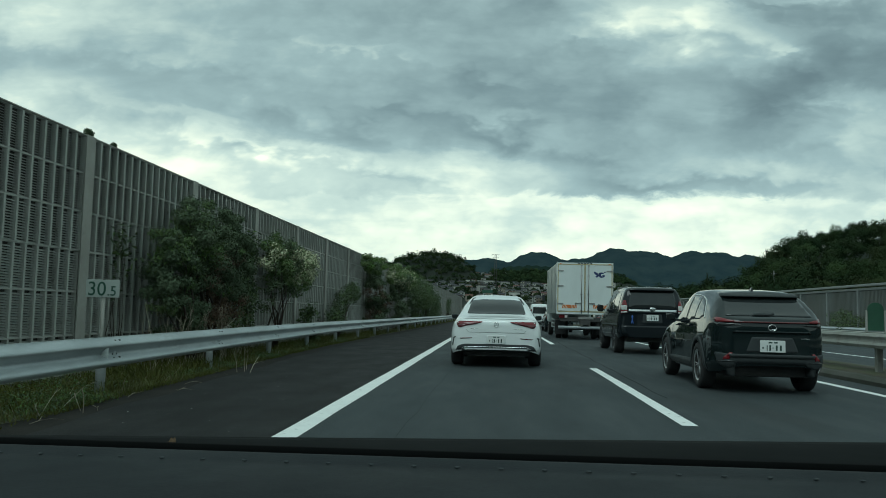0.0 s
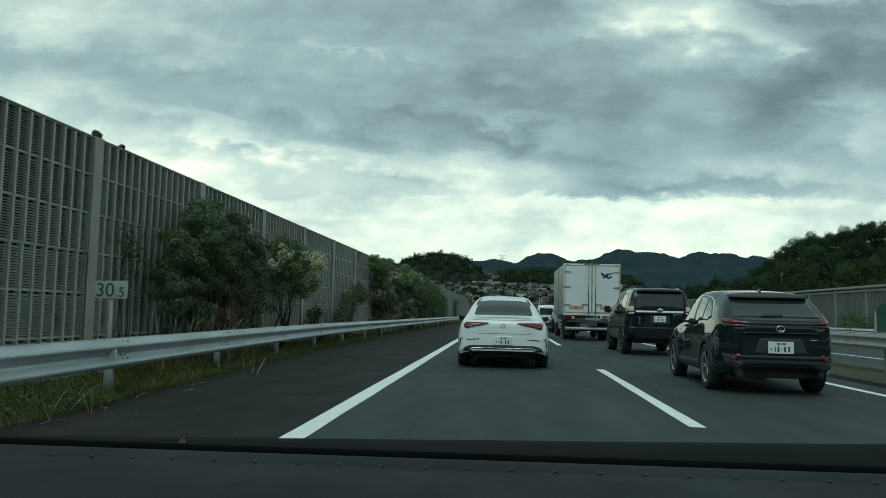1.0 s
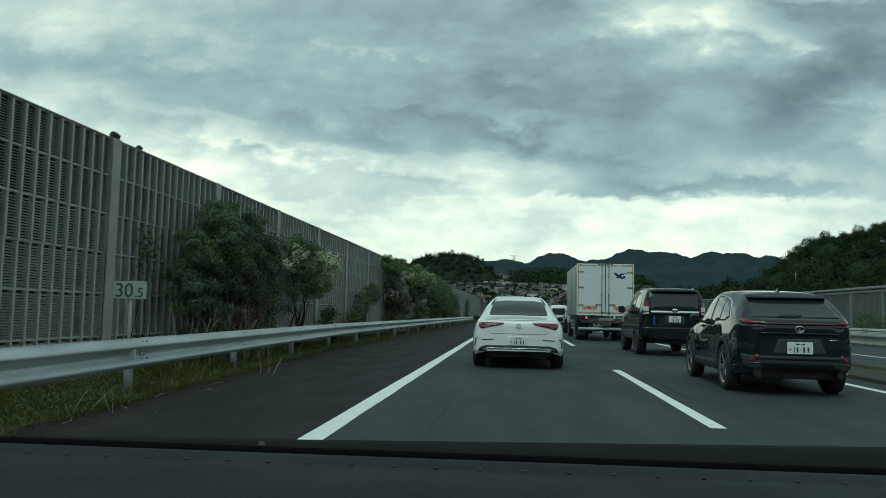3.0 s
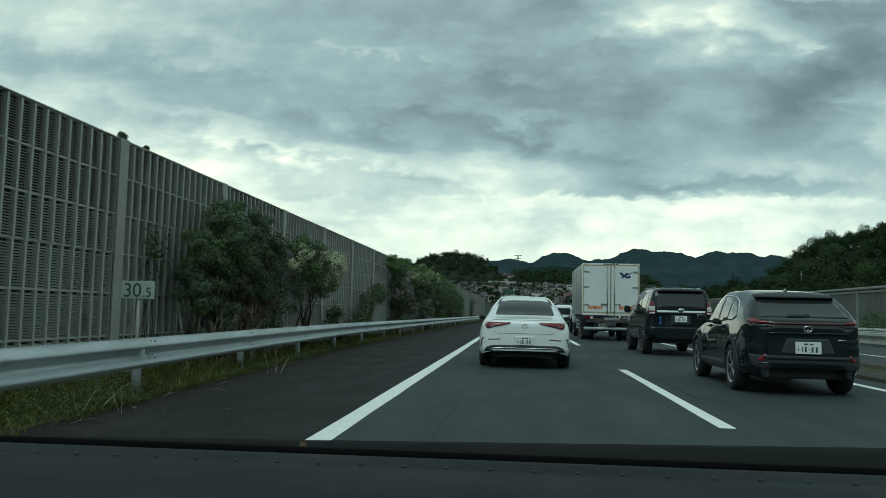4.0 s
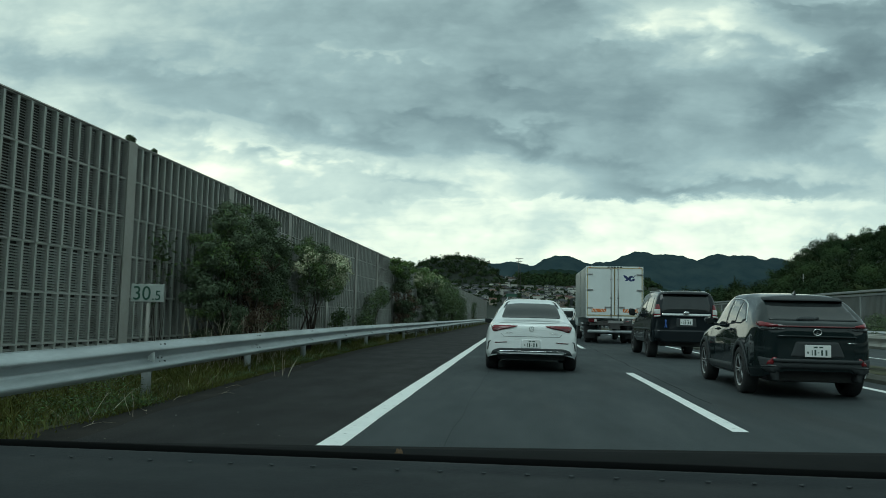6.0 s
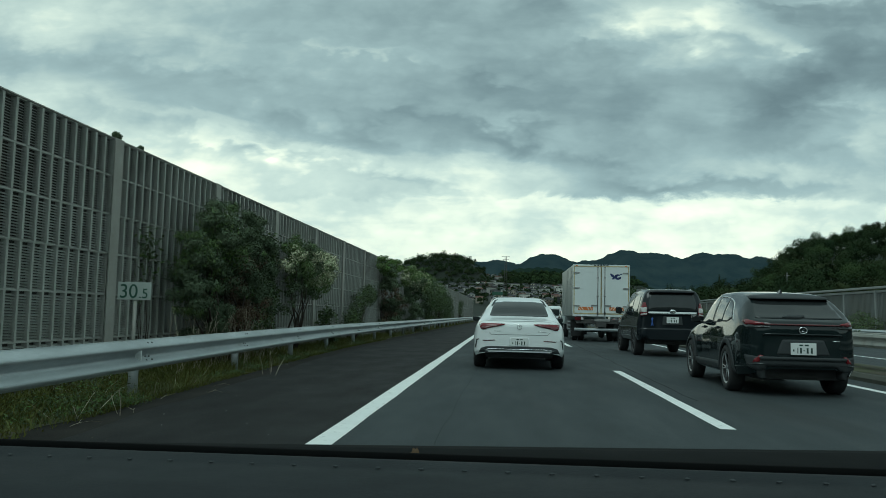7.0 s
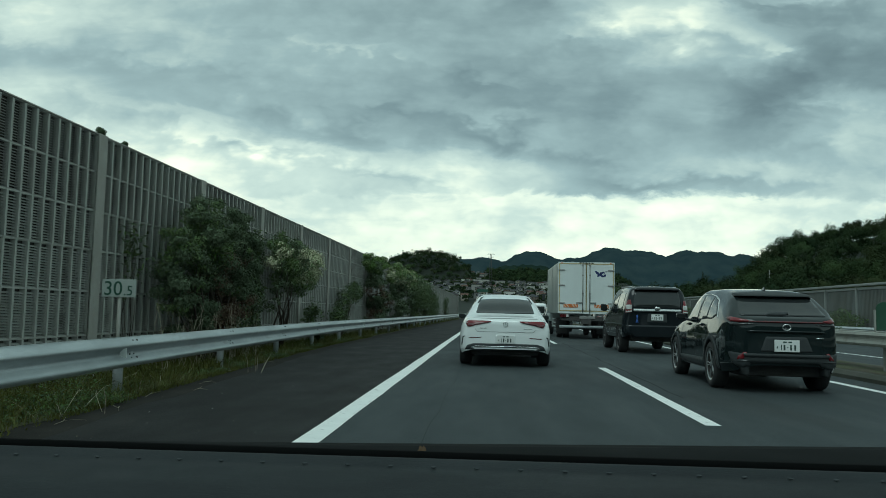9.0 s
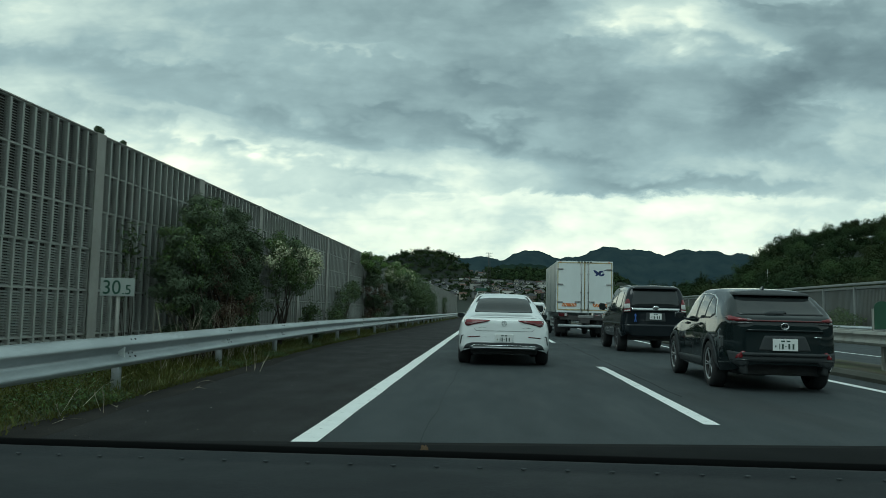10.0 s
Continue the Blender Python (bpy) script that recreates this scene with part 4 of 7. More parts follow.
def wheel(parent, at, r, w, left, spokes=5, rim_mat="alloy"):
    """A tyre with tread shoulder and a spoked rim, its face outwards."""
    bm = bmesh.new()
    rr = r * 0.68
    prof = [(rr, -w / 2 + 0.012), (rr + 0.012, -w / 2), (r - 0.045, -w / 2 - 0.006), (r - 0.014, -w / 2 + 0.012), (r, -w / 2 + 0.04), (r + 0.001, 0), (r, w / 2 - 0.04),
            (r - 0.014, w / 2 - 0.012), (r - 0.045, w / 2 + 0.006), (rr + 0.012, w / 2), (rr, w / 2 - 0.012)]
    n = 36
    rings = [[bm.verts.new((x, p * math.cos(2 * math.pi * k / n), p * math.sin(2 * math.pi * k / n))) for p, x in prof] for k in range(n)]
    for k in range(n):
        a, b = rings[k], rings[(k + 1) % n]
        for i in range(len(prof) - 1):
            bm.faces.new((a[i], a[i + 1], b[i + 1], b[i]))
    grp = new("wheel")
    grp.parent = parent
    grp.matrix_local = pose(*at, 0, 0, 0)
    part("tyre", bm, M["rubber"], grp, "", True)
    s = -1 if left else 1
    bm = bmesh.new()
    for p, q, x0, x1 in ((rr + 0.002, rr - 0.022, s * (w / 2 - 0.006), s * (w / 2 - 0.05)),):
        ra = [bm.verts.new((x0, p * math.cos(2 * math.pi * k / n), p * math.sin(2 * math.pi * k / n))) for k in range(n)]
        rb = [bm.verts.new((x0 - s * 0.012, q * math.cos(2 * math.pi * k / n), q * math.sin(2 * math.pi * k / n))) for k in range(n)]
        for k in range(n):
            j = (k + 1) % n
            bm.faces.new((ra[k], ra[j], rb[j], rb[k]))
    for k in range(spokes):
        for da in (-0.13, 0.13):
            a0 = 2 * math.pi * k / spokes
            d0, d1 = Vector((0, math.cos(a0), math.sin(a0))), Vector((0, math.cos(a0 + da), math.sin(a0 + da)))
            tube_bm(bm, [d0 * 0.03 + Vector((s * (w / 2 - 0.035), 0, 0)), d1 * (rr - 0.015) + Vector((s * (w / 2 - 0.02), 0, 0))], [0.009, 0.0065], 5)
    tube_bm(bm, [(s * (w / 2 - 0.06), 0, 0), (s * (w / 2 - 0.018), 0, 0)], 0.042, 14)
    part("rim", bm, M[rim_mat], grp, "", False)
    bm = bmesh.new()
    ra = [bm.verts.new((s * (w / 2 - 0.02), (rr - 0.021) * math.cos(2 * math.pi * k / n), (rr - 0.021) * math.sin(2 * math.pi * k / n))) for k in range(n)]
    rb = [bm.verts.new((-s * w / 2, (rr - 0.021) * math.cos(2 * math.pi * k / n), (rr - 0.021) * math.sin(2 * math.pi * k / n))) for k in range(n)]
    for k in range(n):
        bm.faces.new((ra[k], ra[(k + 1) % n], rb[(k + 1) % n], rb[k]))
    part("rim_barrel", bm, M["chassis"], grp)
    bm = bmesh.new()
    tube_bm(bm, [(s * (w / 2 - 0.09), 0, 0), (s * (w / 2 - 0.075), 0, 0)], rr - 0.03, 24)
    part("brake_disc", bm, M["chassis"], grp)
    return grp


def number_plate(parent, x, y, z, bars, wide=1.0):
    p = box("number_plate", (x, y, z), (0.33 * wide, 0.012, 0.165), M["plate"], parent, 0.004, "white plate with dark green marks")
    for dx, dz, w, h in bars:
        box("plate_mark", (x + dx * wide, y - 0.0075, z + dz), (w * wide, 0.003, h), M["plate_ink"], p, 0.0006)


BARS = [(-0.128, -0.022, 0.018, 0.028), (-0.075, -0.022, 0.011, 0.075), (-0.035, -0.022, 0.024, 0.075), (0.006, -0.022, 0.02, 0.010), (0.050, -0.022, 0.024, 0.075), (0.104, -0.022, 0.024, 0.075), (-0.03, 0.052, 0.05, 0.020), (0.04, 0.052, 0.05, 0.020)]


def mirror_pod(parent, bvh, y, z, x, mat, big=1.0, tall=1.0):
    for s in (-1, 1):
        bm = bmesh.new()
        bmesh.ops.create_uvsphere(bm, u_segments=16, v_segments=10, radius=1.0)
        for v in bm.verts:
            sx, sz = (math.copysign(abs(q) ** 0.5, q) for q in (v.co.x, v.co.z))
            v.co = Vector((s * x + sx * 0.085 * big, y + v.co.y * (0.05 if v.co.y < 0 else 0.10), z + sz * 0.056 * tall + sx * s * 0.010))
        pod = part("wing_mirror", bm, mat, parent, "", True)
        tube("stalk", [(s * (x - 0.16), y + 0.06, z - 0.06), (s * (x - 0.03), y + 0.03, z - 0.02)], 0.022, M["trim"], pod)
        bm = bmesh.new()
        bmesh.ops.create_circle(bm, cap_ends=True, segments=20, radius=1.0)
        for v in bm.verts:
            v.co = Vector((s * x + v.co.x * 0.082 * big, y - 0.053, z + v.co.y * 0.046 * tall))
        part("mirror_glass", bm, M["glass"], pod)


def ring(name, x, y, z, r, t, mat, parent, label="", squash=1.0):
    pts = [(x + r * math.cos(a), y, z + r * squash * math.sin(a)) for a in np.linspace(0, 2 * math.pi, 25)]
    return tube(name, pts, t, mat, parent, 6, label)


# -- white saloon --
def saloon(at):
    t = thing("saloon_car", at, "white coupe-like saloon with slim red tail lamps, seen from behind", "car", "vehicles in the queue")
    L = 4.69
    # y, sill height and half-width, waist half-width and height
    low = [(0, 0.36, 0.55, 0.6, 0.56), (0.03, 0.33, 0.7, 0.75, 0.57), (0.1, 0.3, 0.8, 0.845, 0.58),
           (0.24, 0.27, 0.85, 0.89, 0.6), (0.5, 0.25, 0.87, 0.912, 0.62), (0.8, 0.25, 0.87, 0.915, 0.62),
           (1.2, 0.25, 0.87, 0.91, 0.62), (1.6, 0.25, 0.87, 0.905, 0.62), (2, 0.25, 0.87, 0.9, 0.62),
           (2.5, 0.25, 0.87, 0.9, 0.62), (2.95, 0.25, 0.87, 0.9, 0.61), (3.4, 0.25, 0.87, 0.905, 0.6),
           (4, 0.25, 0.86, 0.895, 0.56), (4.45, 0.26, 0.78, 0.82, 0.52), (4.69, 0.32, 0.55, 0.6, 0.48)]
    # belt half-width and height, roof-edge half-width and height, top
    high = [(0.56, 0.74, 0.5, 0.86, 0.9), (0.7, 0.78, 0.62, 0.91, 0.95), (0.8, 0.82, 0.7, 0.955, 0.995),
            (0.85, 0.85, 0.72, 0.965, 1.01), (0.865, 0.88, 0.68, 0.985, 1.03), (0.865, 0.9, 0.63, 1.05, 1.085),
            (0.86, 0.92, 0.59, 1.25, 1.3), (0.855, 0.93, 0.55, 1.395, 1.435), (0.85, 0.93, 0.535, 1.445, 1.495),
            (0.845, 0.92, 0.535, 1.445, 1.495), (0.84, 0.91, 0.60, 1.2, 1.3), (0.83, 0.88, 0.68, 0.96, 1.03),
            (0.8, 0.8, 0.62, 0.87, 0.91), (0.7, 0.7, 0.5, 0.76, 0.79), (0.5, 0.6, 0.35, 0.65, 0.67)]
    st = [p + q for p, q in zip(low, high)]
    V, Fc = car_shell(st, (0.97, 3.70), 0.365)
    _, bv = weld(V, Fc, "body", M["white_car"], t)
    box("underbody", (0, 2.3, 0.36), (1.34, 4.1, 0.26), M["chassis"], t, 0.05)
    lay("rear_window", bv, rounded([(-0.61, 1.075), (0.61, 1.075), (0.525, 1.365), (0.30, 1.392), (-0.30, 1.392), (-0.525, 1.365)], 0.035), M["glass"], t, proud=0.014, step=0.035, label="dark tinted rear window")
    # roof edge strips
    for s in (1, -1):
        q = [(0.455, 1.438), (0.525, 1.415), (0.588, 1.29), (0.562, 1.285), (0.498, 1.395)]
        lay("roof_trim", bv, q if s > 0 else mirror(q), M["trim"], t, proud=0.016, step=0.02)
    lamp = [(-0.80, 0.925), (-0.40, 0.925), (-0.265, 0.922), (-0.30, 0.895), (-0.42, 0.865), (-0.62, 0.825), (-0.70, 0.795), (-0.755, 0.80), (-0.785, 0.86)]
    for s in (1, -1):
        o = lay("tail_lamp", bv, rounded(lamp if s > 0 else mirror(lamp), 0.02, 3), M["red_lens"], t, proud=0.012, label="wedge-shaped red tail lamp")
        low = [(-0.765, 0.825), (-0.70, 0.80), (-0.60, 0.835), (-0.42, 0.870), (-0.31, 0.898), (-0.45, 0.893), (-0.60, 0.872), (-0.74, 0.862)]
        lay("lamp_band", bv, rounded(low if s > 0 else mirror(low), 0.01, 3), M["red_dark"], o, proud=0.016)
        rf = [(-0.73, 0.585), (-0.47, 0.600), (-0.48, 0.582), (-0.70, 0.566)]
        lay("reflector", bv, rf if s > 0 else mirror(rf), M["red_dark"], t, proud=0.005)
        ve = [(-0.875, 0.43), (-0.845, 0.60), (-0.80, 0.615), (-0.80, 0.60), (-0.83, 0.58), (-0.85, 0.43)]
        lay("air_vent", bv, ve if s > 0 else mirror(ve), M["trim"], t, proud=0.008)
    lay("boot_seam", bv, [(-0.55, 0.70), (0.55, 0.70), (0.60, 0.76), (0.595, 0.76), (0.545, 0.706), (-0.545, 0.706), (-0.595, 0.76), (-0.60, 0.76)], M["trim"], t, proud=0.003, step=0.03)
    lip = [(-0.66, 0.975), (0.66, 0.975), (0.60, 0.992), (0.0, 1.003), (-0.60, 0.992)]
    lay("boot_lip", bv, lip, M["white_car"], t, proud=0.016, sink=0.04)
    diff = [(-0.80, 0.20), (-0.80, 0.34), (-0.75, 0.43), (-0.62, 0.470), (0.62, 0.470), (0.75, 0.43), (0.80, 0.34), (0.80, 0.20), (0.76, 0.17), (-0.76, 0.17)]
    d = lay("diffuser", bv, rounded(diff, 0.03), M["trim"], t, proud=0.012, sink=0.1, label="black diffuser below the bumper")
    lay("chrome_strip", bv, [(-0.60, 0.420), (0.60, 0.420), (0.68, 0.385), (0.67, 0.372), (0.595, 0.408), (-0.595, 0.408), (-0.67, 0.372), (-0.68, 0.385)], M["chrome"], d, proud=0.022, sink=0.0, step=0.03, label="thin chrome strip")
    for s in (-1, 1):
        box("exhaust", (s * 0.56, 0.035, 0.355), (0.22, 0.05, 0.045), M["trim"], d, 0.015)
    lay("plate_recess", bv, rounded([(-0.20, 0.478), (0.20, 0.478), (0.19, 0.648), (-0.19, 0.648)], 0.02), M["white_car"], t, proud=0.001)
    number_plate(t, 0, -0.016, 0.56, BARS)
    b = ring("badge", 0, -0.012, 0.86, 0.045, 0.005, M["chrome"], t, "round chrome badge")
    for a in (90, 210, 330):
        tube("badge_arm", [(0, -0.012, 0.86), (0.043 * math.cos(radians(a)), -0.012, 0.86 + 0.043 * math.sin(radians(a)))], 0.004, M["chrome"], b, 5)
    for x0, x1 in ((-0.50, -0.36), (0.36, 0.52)):
        lay("lettering_bar", bv, [(x0, 0.768), (x1, 0.768), (x1, 0.776), (x0, 0.776)], M["chrome"], t, proud=0.004)
    side = rounded([(0.95, 0.965), (1.35, 1.19), (1.75, 1.30), (2.3, 1.325), (2.8, 1.21), (3.2, 0.98), (2.2, 0.945)], 0.06)
    for fl in (False, True):
        lay("side_window", bv, side, M["glass_side"], t, "side", flip=fl, label="dark side window")
    mirror_pod(t, bv, 2.95, 0.99, 0.97, M["trim"])
    for y in (0.97, 3.70):
        wheel(t, (-0.80, y, 0.33), 0.33, 0.235, True)
        wheel(t, (0.80, y, 0.33), 0.33, 0.235, False)
    return t


saloon((0.075, 15.25, 0.0)).scale = (1.0, 1.0, 0.985)


# -- black crossover --
def crossover(at):
    t = thing("crossover_car", at, "glossy black crossover with a full-width red light bar", "car", "vehicles in the queue")
    # y, sill height and half-width, waist half-width and height
    low = [(0, 0.4, 0.46, 0.52, 0.62), (0.04, 0.36, 0.6, 0.68, 0.64), (0.12, 0.32, 0.72, 0.785, 0.66),
           (0.28, 0.29, 0.8, 0.865, 0.68), (0.45, 0.28, 0.86, 0.905, 0.69), (0.6, 0.28, 0.87, 0.92, 0.69),
           (1, 0.27, 0.87, 0.92, 0.69), (1.6, 0.26, 0.87, 0.905, 0.66), (2.2, 0.26, 0.87, 0.895, 0.64),
           (2.7, 0.26, 0.87, 0.895, 0.63), (3.25, 0.27, 0.87, 0.91, 0.63), (3.8, 0.28, 0.87, 0.915, 0.62),
           (4.25, 0.3, 0.8, 0.85, 0.58), (4.49, 0.36, 0.55, 0.62, 0.54)]
    # belt half-width and height, roof-edge half-width and height, top
    high = [(0.5, 0.86, 0.44, 0.97, 1), (0.66, 0.9, 0.57, 1.02, 1.055), (0.775, 0.94, 0.73, 1.055, 1.09),
            (0.84, 0.97, 0.735, 1.15, 1.18), (0.865, 0.985, 0.685, 1.265, 1.30), (0.868, 0.99, 0.645, 1.355, 1.39),
            (0.866, 0.985, 0.60, 1.442, 1.482), (0.855, 0.965, 0.615, 1.472, 1.515), (0.845, 0.955, 0.615, 1.475, 1.52),
            (0.84, 0.95, 0.63, 1.385, 1.45), (0.84, 0.94, 0.7, 1.03, 1.1), (0.82, 0.89, 0.64, 0.95, 0.99),
            (0.72, 0.78, 0.54, 0.85, 0.88), (0.52, 0.66, 0.38, 0.72, 0.74)]
    st = [p + q for p, q in zip(low, high)]
    V, Fc = car_shell(st, (0.93, 3.57), 0.385)
    _, bv = weld(V, Fc, "body", M["black_car"], t)
    box("underbody", (0, 2.2, 0.36), (1.34, 3.9, 0.26), M["chassis"], t, 0.05)
    lay("rear_window", bv, rounded([(-0.675, 1.09), (0.675, 1.09), (0.565, 1.385), (-0.565, 1.385)], 0.04), M["glass"], t, label="dark tinted rear window")
    sp = rounded([(-0.625, 1.375), (0.625, 1.375), (0.595, 1.425), (0.2, 1.458), (-0.2, 1.458), (-0.595, 1.425)], 0.02)
    lay("roof_spoiler", bv, sp, M["trim"], t, proud=0.11, sink=0.10, step=0.06)
    w = rounded([(-0.26, 1.105), (0.02, 1.105), (0.10, 1.125), (0.08, 1.15), (-0.20, 1.14)], 0.02)
    lay("rear_wiper", bv, w, M["trim"], t, proud=0.03)
    barp = [(-0.80, 1.030), (-0.62, 0.998), (0.62, 0.998), (0.80, 1.030), (0.785, 1.046), (0.60, 1.018), (-0.60, 1.018), (-0.785, 1.046)]
    o = lay("light_bar", bv, barp, M["red_dark"], t, proud=0.02, step=0.04, label="thin red light bar across the tailgate")
    for s in (1, -1):
        e = [(-0.83, 1.052), (-0.79, 1.075), (-0.70, 1.050), (-0.56, 1.024), (-0.58, 1.004), (-0.70, 0.998), (-0.815, 1.000)]
        lay("tail_lamp", bv, rounded(e if s > 0 else mirror(e), 0.012, 3), M["red_lens"], t, proud=0.025, label="pointed red tail lamp")
        k = [(-0.83, 0.995), (-0.55, 0.99), (-0.44, 0.97), (-0.60, 0.955), (-0.80, 0.94)]
        lay("lamp_housing", bv, rounded(k if s > 0 else mirror(k), 0.012, 3), M["glass"], t, proud=0.012)
        rr = [(-0.745, 0.470), (-0.65, 0.480), (-0.60, 0.575), (-0.64, 0.580), (-0.72, 0.525)]
        lay("reflector", bv, rr if s > 0 else mirror(rr), M["red_lens"], t, proud=0.02, label="small red corner reflector")
        cl = [(-0.80, 0.455), (-0.66, 0.465), (-0.52, 0.452), (-0.66, 0.448), (-0.80, 0.44)]
        lay("bumper_slit", bv, cl if s > 0 else mirror(cl), M["glass"], t, proud=0.026)
    bump = rounded([(-0.84, 0.58), (-0.52, 0.535), (0.52, 0.535), (0.84, 0.58), (0.80, 0.42), (0.70, 0.36), (-0.70, 0.36), (-0.80, 0.42)], 0.03)
    lay("bumper", bv, bump, M["trim"], t, proud=0.018, sink=0.06, label="matt black plastic rear bumper")
    lay("diffuser", bv, rounded([(-0.70, 0.42), (0.70, 0.42), (0.66, 0.25), (-0.66, 0.25)], 0.05), M["chassis_dull"], t, proud=0.010, sink=0.3, label="dull black panel under the bumper")
    step = rounded([(-0.66, 0.56), (0.66, 0.56), (0.64, 0.515), (-0.64, 0.515)], 0.02)
    lay("bumper_step", bv, step, M["trim"], t, proud=0.036, sink=0.08)
    rec = rounded([(-0.40, 0.59), (0.40, 0.59), (0.31, 0.80), (-0.31, 0.80)], 0.03)
    lay("plate_recess", bv, rec, M["trim"], t, proud=0.004)
    number_plate(t, 0.0, -0.02, 0.675, BARS, 1.16)
    b = ring("badge", 0, -0.018, 0.93, 0.060, 0.009, M["chrome"], t, "oval chrome badge", 0.72)
    tube("badge_arm", [(0.012, -0.014, 0.965), (-0.026, -0.018, 0.912), (0.04, -0.018, 0.908)], 0.008, M["chrome"], b, 5)
    lay("lettering_bar", bv, [(0.44, 0.782), (0.57, 0.782), (0.57, 0.792), (0.44, 0.792)], M["chrome"], t, proud=0.004)
    # crease of the tailgate
    lay("tailgate_crease", bv, [(-0.60, 0.862), (0.60, 0.862), (0.56, 0.882), (-0.56, 0.882)], M["black_car"], t, proud=0.02, sink=0.05)
    bm = bmesh.new()
    f = [bm.verts.new(v) for v in ((-0.018, 0.95, 1.48), (0.018, 0.95, 1.48), (0.012, 1.12, 1.485), (-0.012, 1.12, 1.485), (-0.004, 0.975, 1.535), (0.004, 0.975, 1.535))]
    for q in ((0, 1, 5, 4), (1, 2, 5), (2, 3, 4, 5), (3, 0, 4), (3, 2, 1, 0)):
        bm.faces.new([f[k] for k in q])
    part("roof_aerial", bm, M["black_car"], t)
    rear_w = rounded([(0.82, 1.09), (1.12, 1.30), (1.38, 1.36), (1.46, 1.03), (1.1, 1.03)], 0.03)
    mid_w = rounded([(1.47, 1.03), (1.42, 1.365), (1.75, 1.40), (1.98, 1.40), (2.05, 1.005)], 0.03)
    fr_w = rounded([(2.14, 1.0), (2.08, 1.40), (2.4, 1.385), (2.75, 1.27), (3.10, 1.03), (2.9, 0.99)], 0.04)
    for fl in (False, True):
        for p in (rear_w, mid_w, fr_w):
            lay("side_window", bv, p, M["glass_side"], t, "side", flip=fl, label="side window with bright sky reflection")
        chrome = [(0.74, 1.05), (1.1, 1.315), (1.4, 1.385), (1.75, 1.42), (2.2, 1.425), (2.2, 1.437), (1.75, 1.432), (1.38, 1.398), (1.08, 1.328), (0.72, 1.06)]
        lay("window_strip", bv, chrome, M["chrome"], t, "side", flip=fl, proud=0.008, step=0.04)
        wing = rounded([(0.10, 0.995), (0.12, 1.035), (0.22, 1.062), (0.30, 1.068), (0.22, 1.018)], 0.012, 3)
        lay("lamp_wing", bv, wing, M["red_lens"], t, "side", flip=fl, proud=0.012, step=0.04, label="red lamp end wrapped round the corner")
        for y0 in (1.72, 2.72):
            hnd = rounded([(y0 - 0.11, 0.93), (y0 + 0.11, 0.915), (y0 + 0.11, 0.94), (y0 - 0.11, 0.955)], 0.01, 3)
            lay("door_handle", bv, hnd, M["chrome"] if y0 > 9 else M["black_car"], t, "side", flip=fl, proud=0.035)
        for y0 in (1.30, 2.12, 3.12):
            seam = [(y0, 0.38 if y0 > 1.5 else 0.72), (y0 + 0.008, 0.38 if y0 > 1.5 else 0.72), (y0 + 0.03, 0.98), (y0 + 0.022, 0.98)]
            lay("door_seam", bv, seam, M["trim"], t, "side", flip=fl, proud=0.002)
        for ya in (0.93, 3.57):
            arc = [(ya + 0.455 * math.cos(a), 0.33 + 0.455 * math.sin(a)) for a in np.linspace(-0.05, math.pi + 0.05, 19)] + [(ya + 0.388 * math.cos(a), 0.33 + 0.388 * math.sin(a)) for a in np.linspace(math.pi + 0.03, -0.03, 19)]
            lay("arch_trim", bv, arc, M["trim"], t, "side", flip=fl, proud=0.02, sink=0.03, step=0.06, label="matt black plastic wheel arch trim")
        sill = rounded([(1.40, 0.28), (3.1, 0.28), (3.1, 0.40), (1.40, 0.42)], 0.02)
        lay("sill_trim", bv, sill, M["trim"], t, "side", flip=fl, proud=0.02)
    mirror_pod(t, bv, 2.92, 1.06, 0.96, M["black_car"])
    for y in (0.93, 3.57):
        wheel(t, (-0.81, y, 0.345), 0.345, 0.24, True)
        wheel(t, (0.81, y, 0.345), 0.345, 0.24, False)
    return t


black = crossover((4.025, 11.36, 0.0))
black.rotation_euler, black.scale = (0, 0, radians(-1.6)), (0.91, 0.985, 1.025)


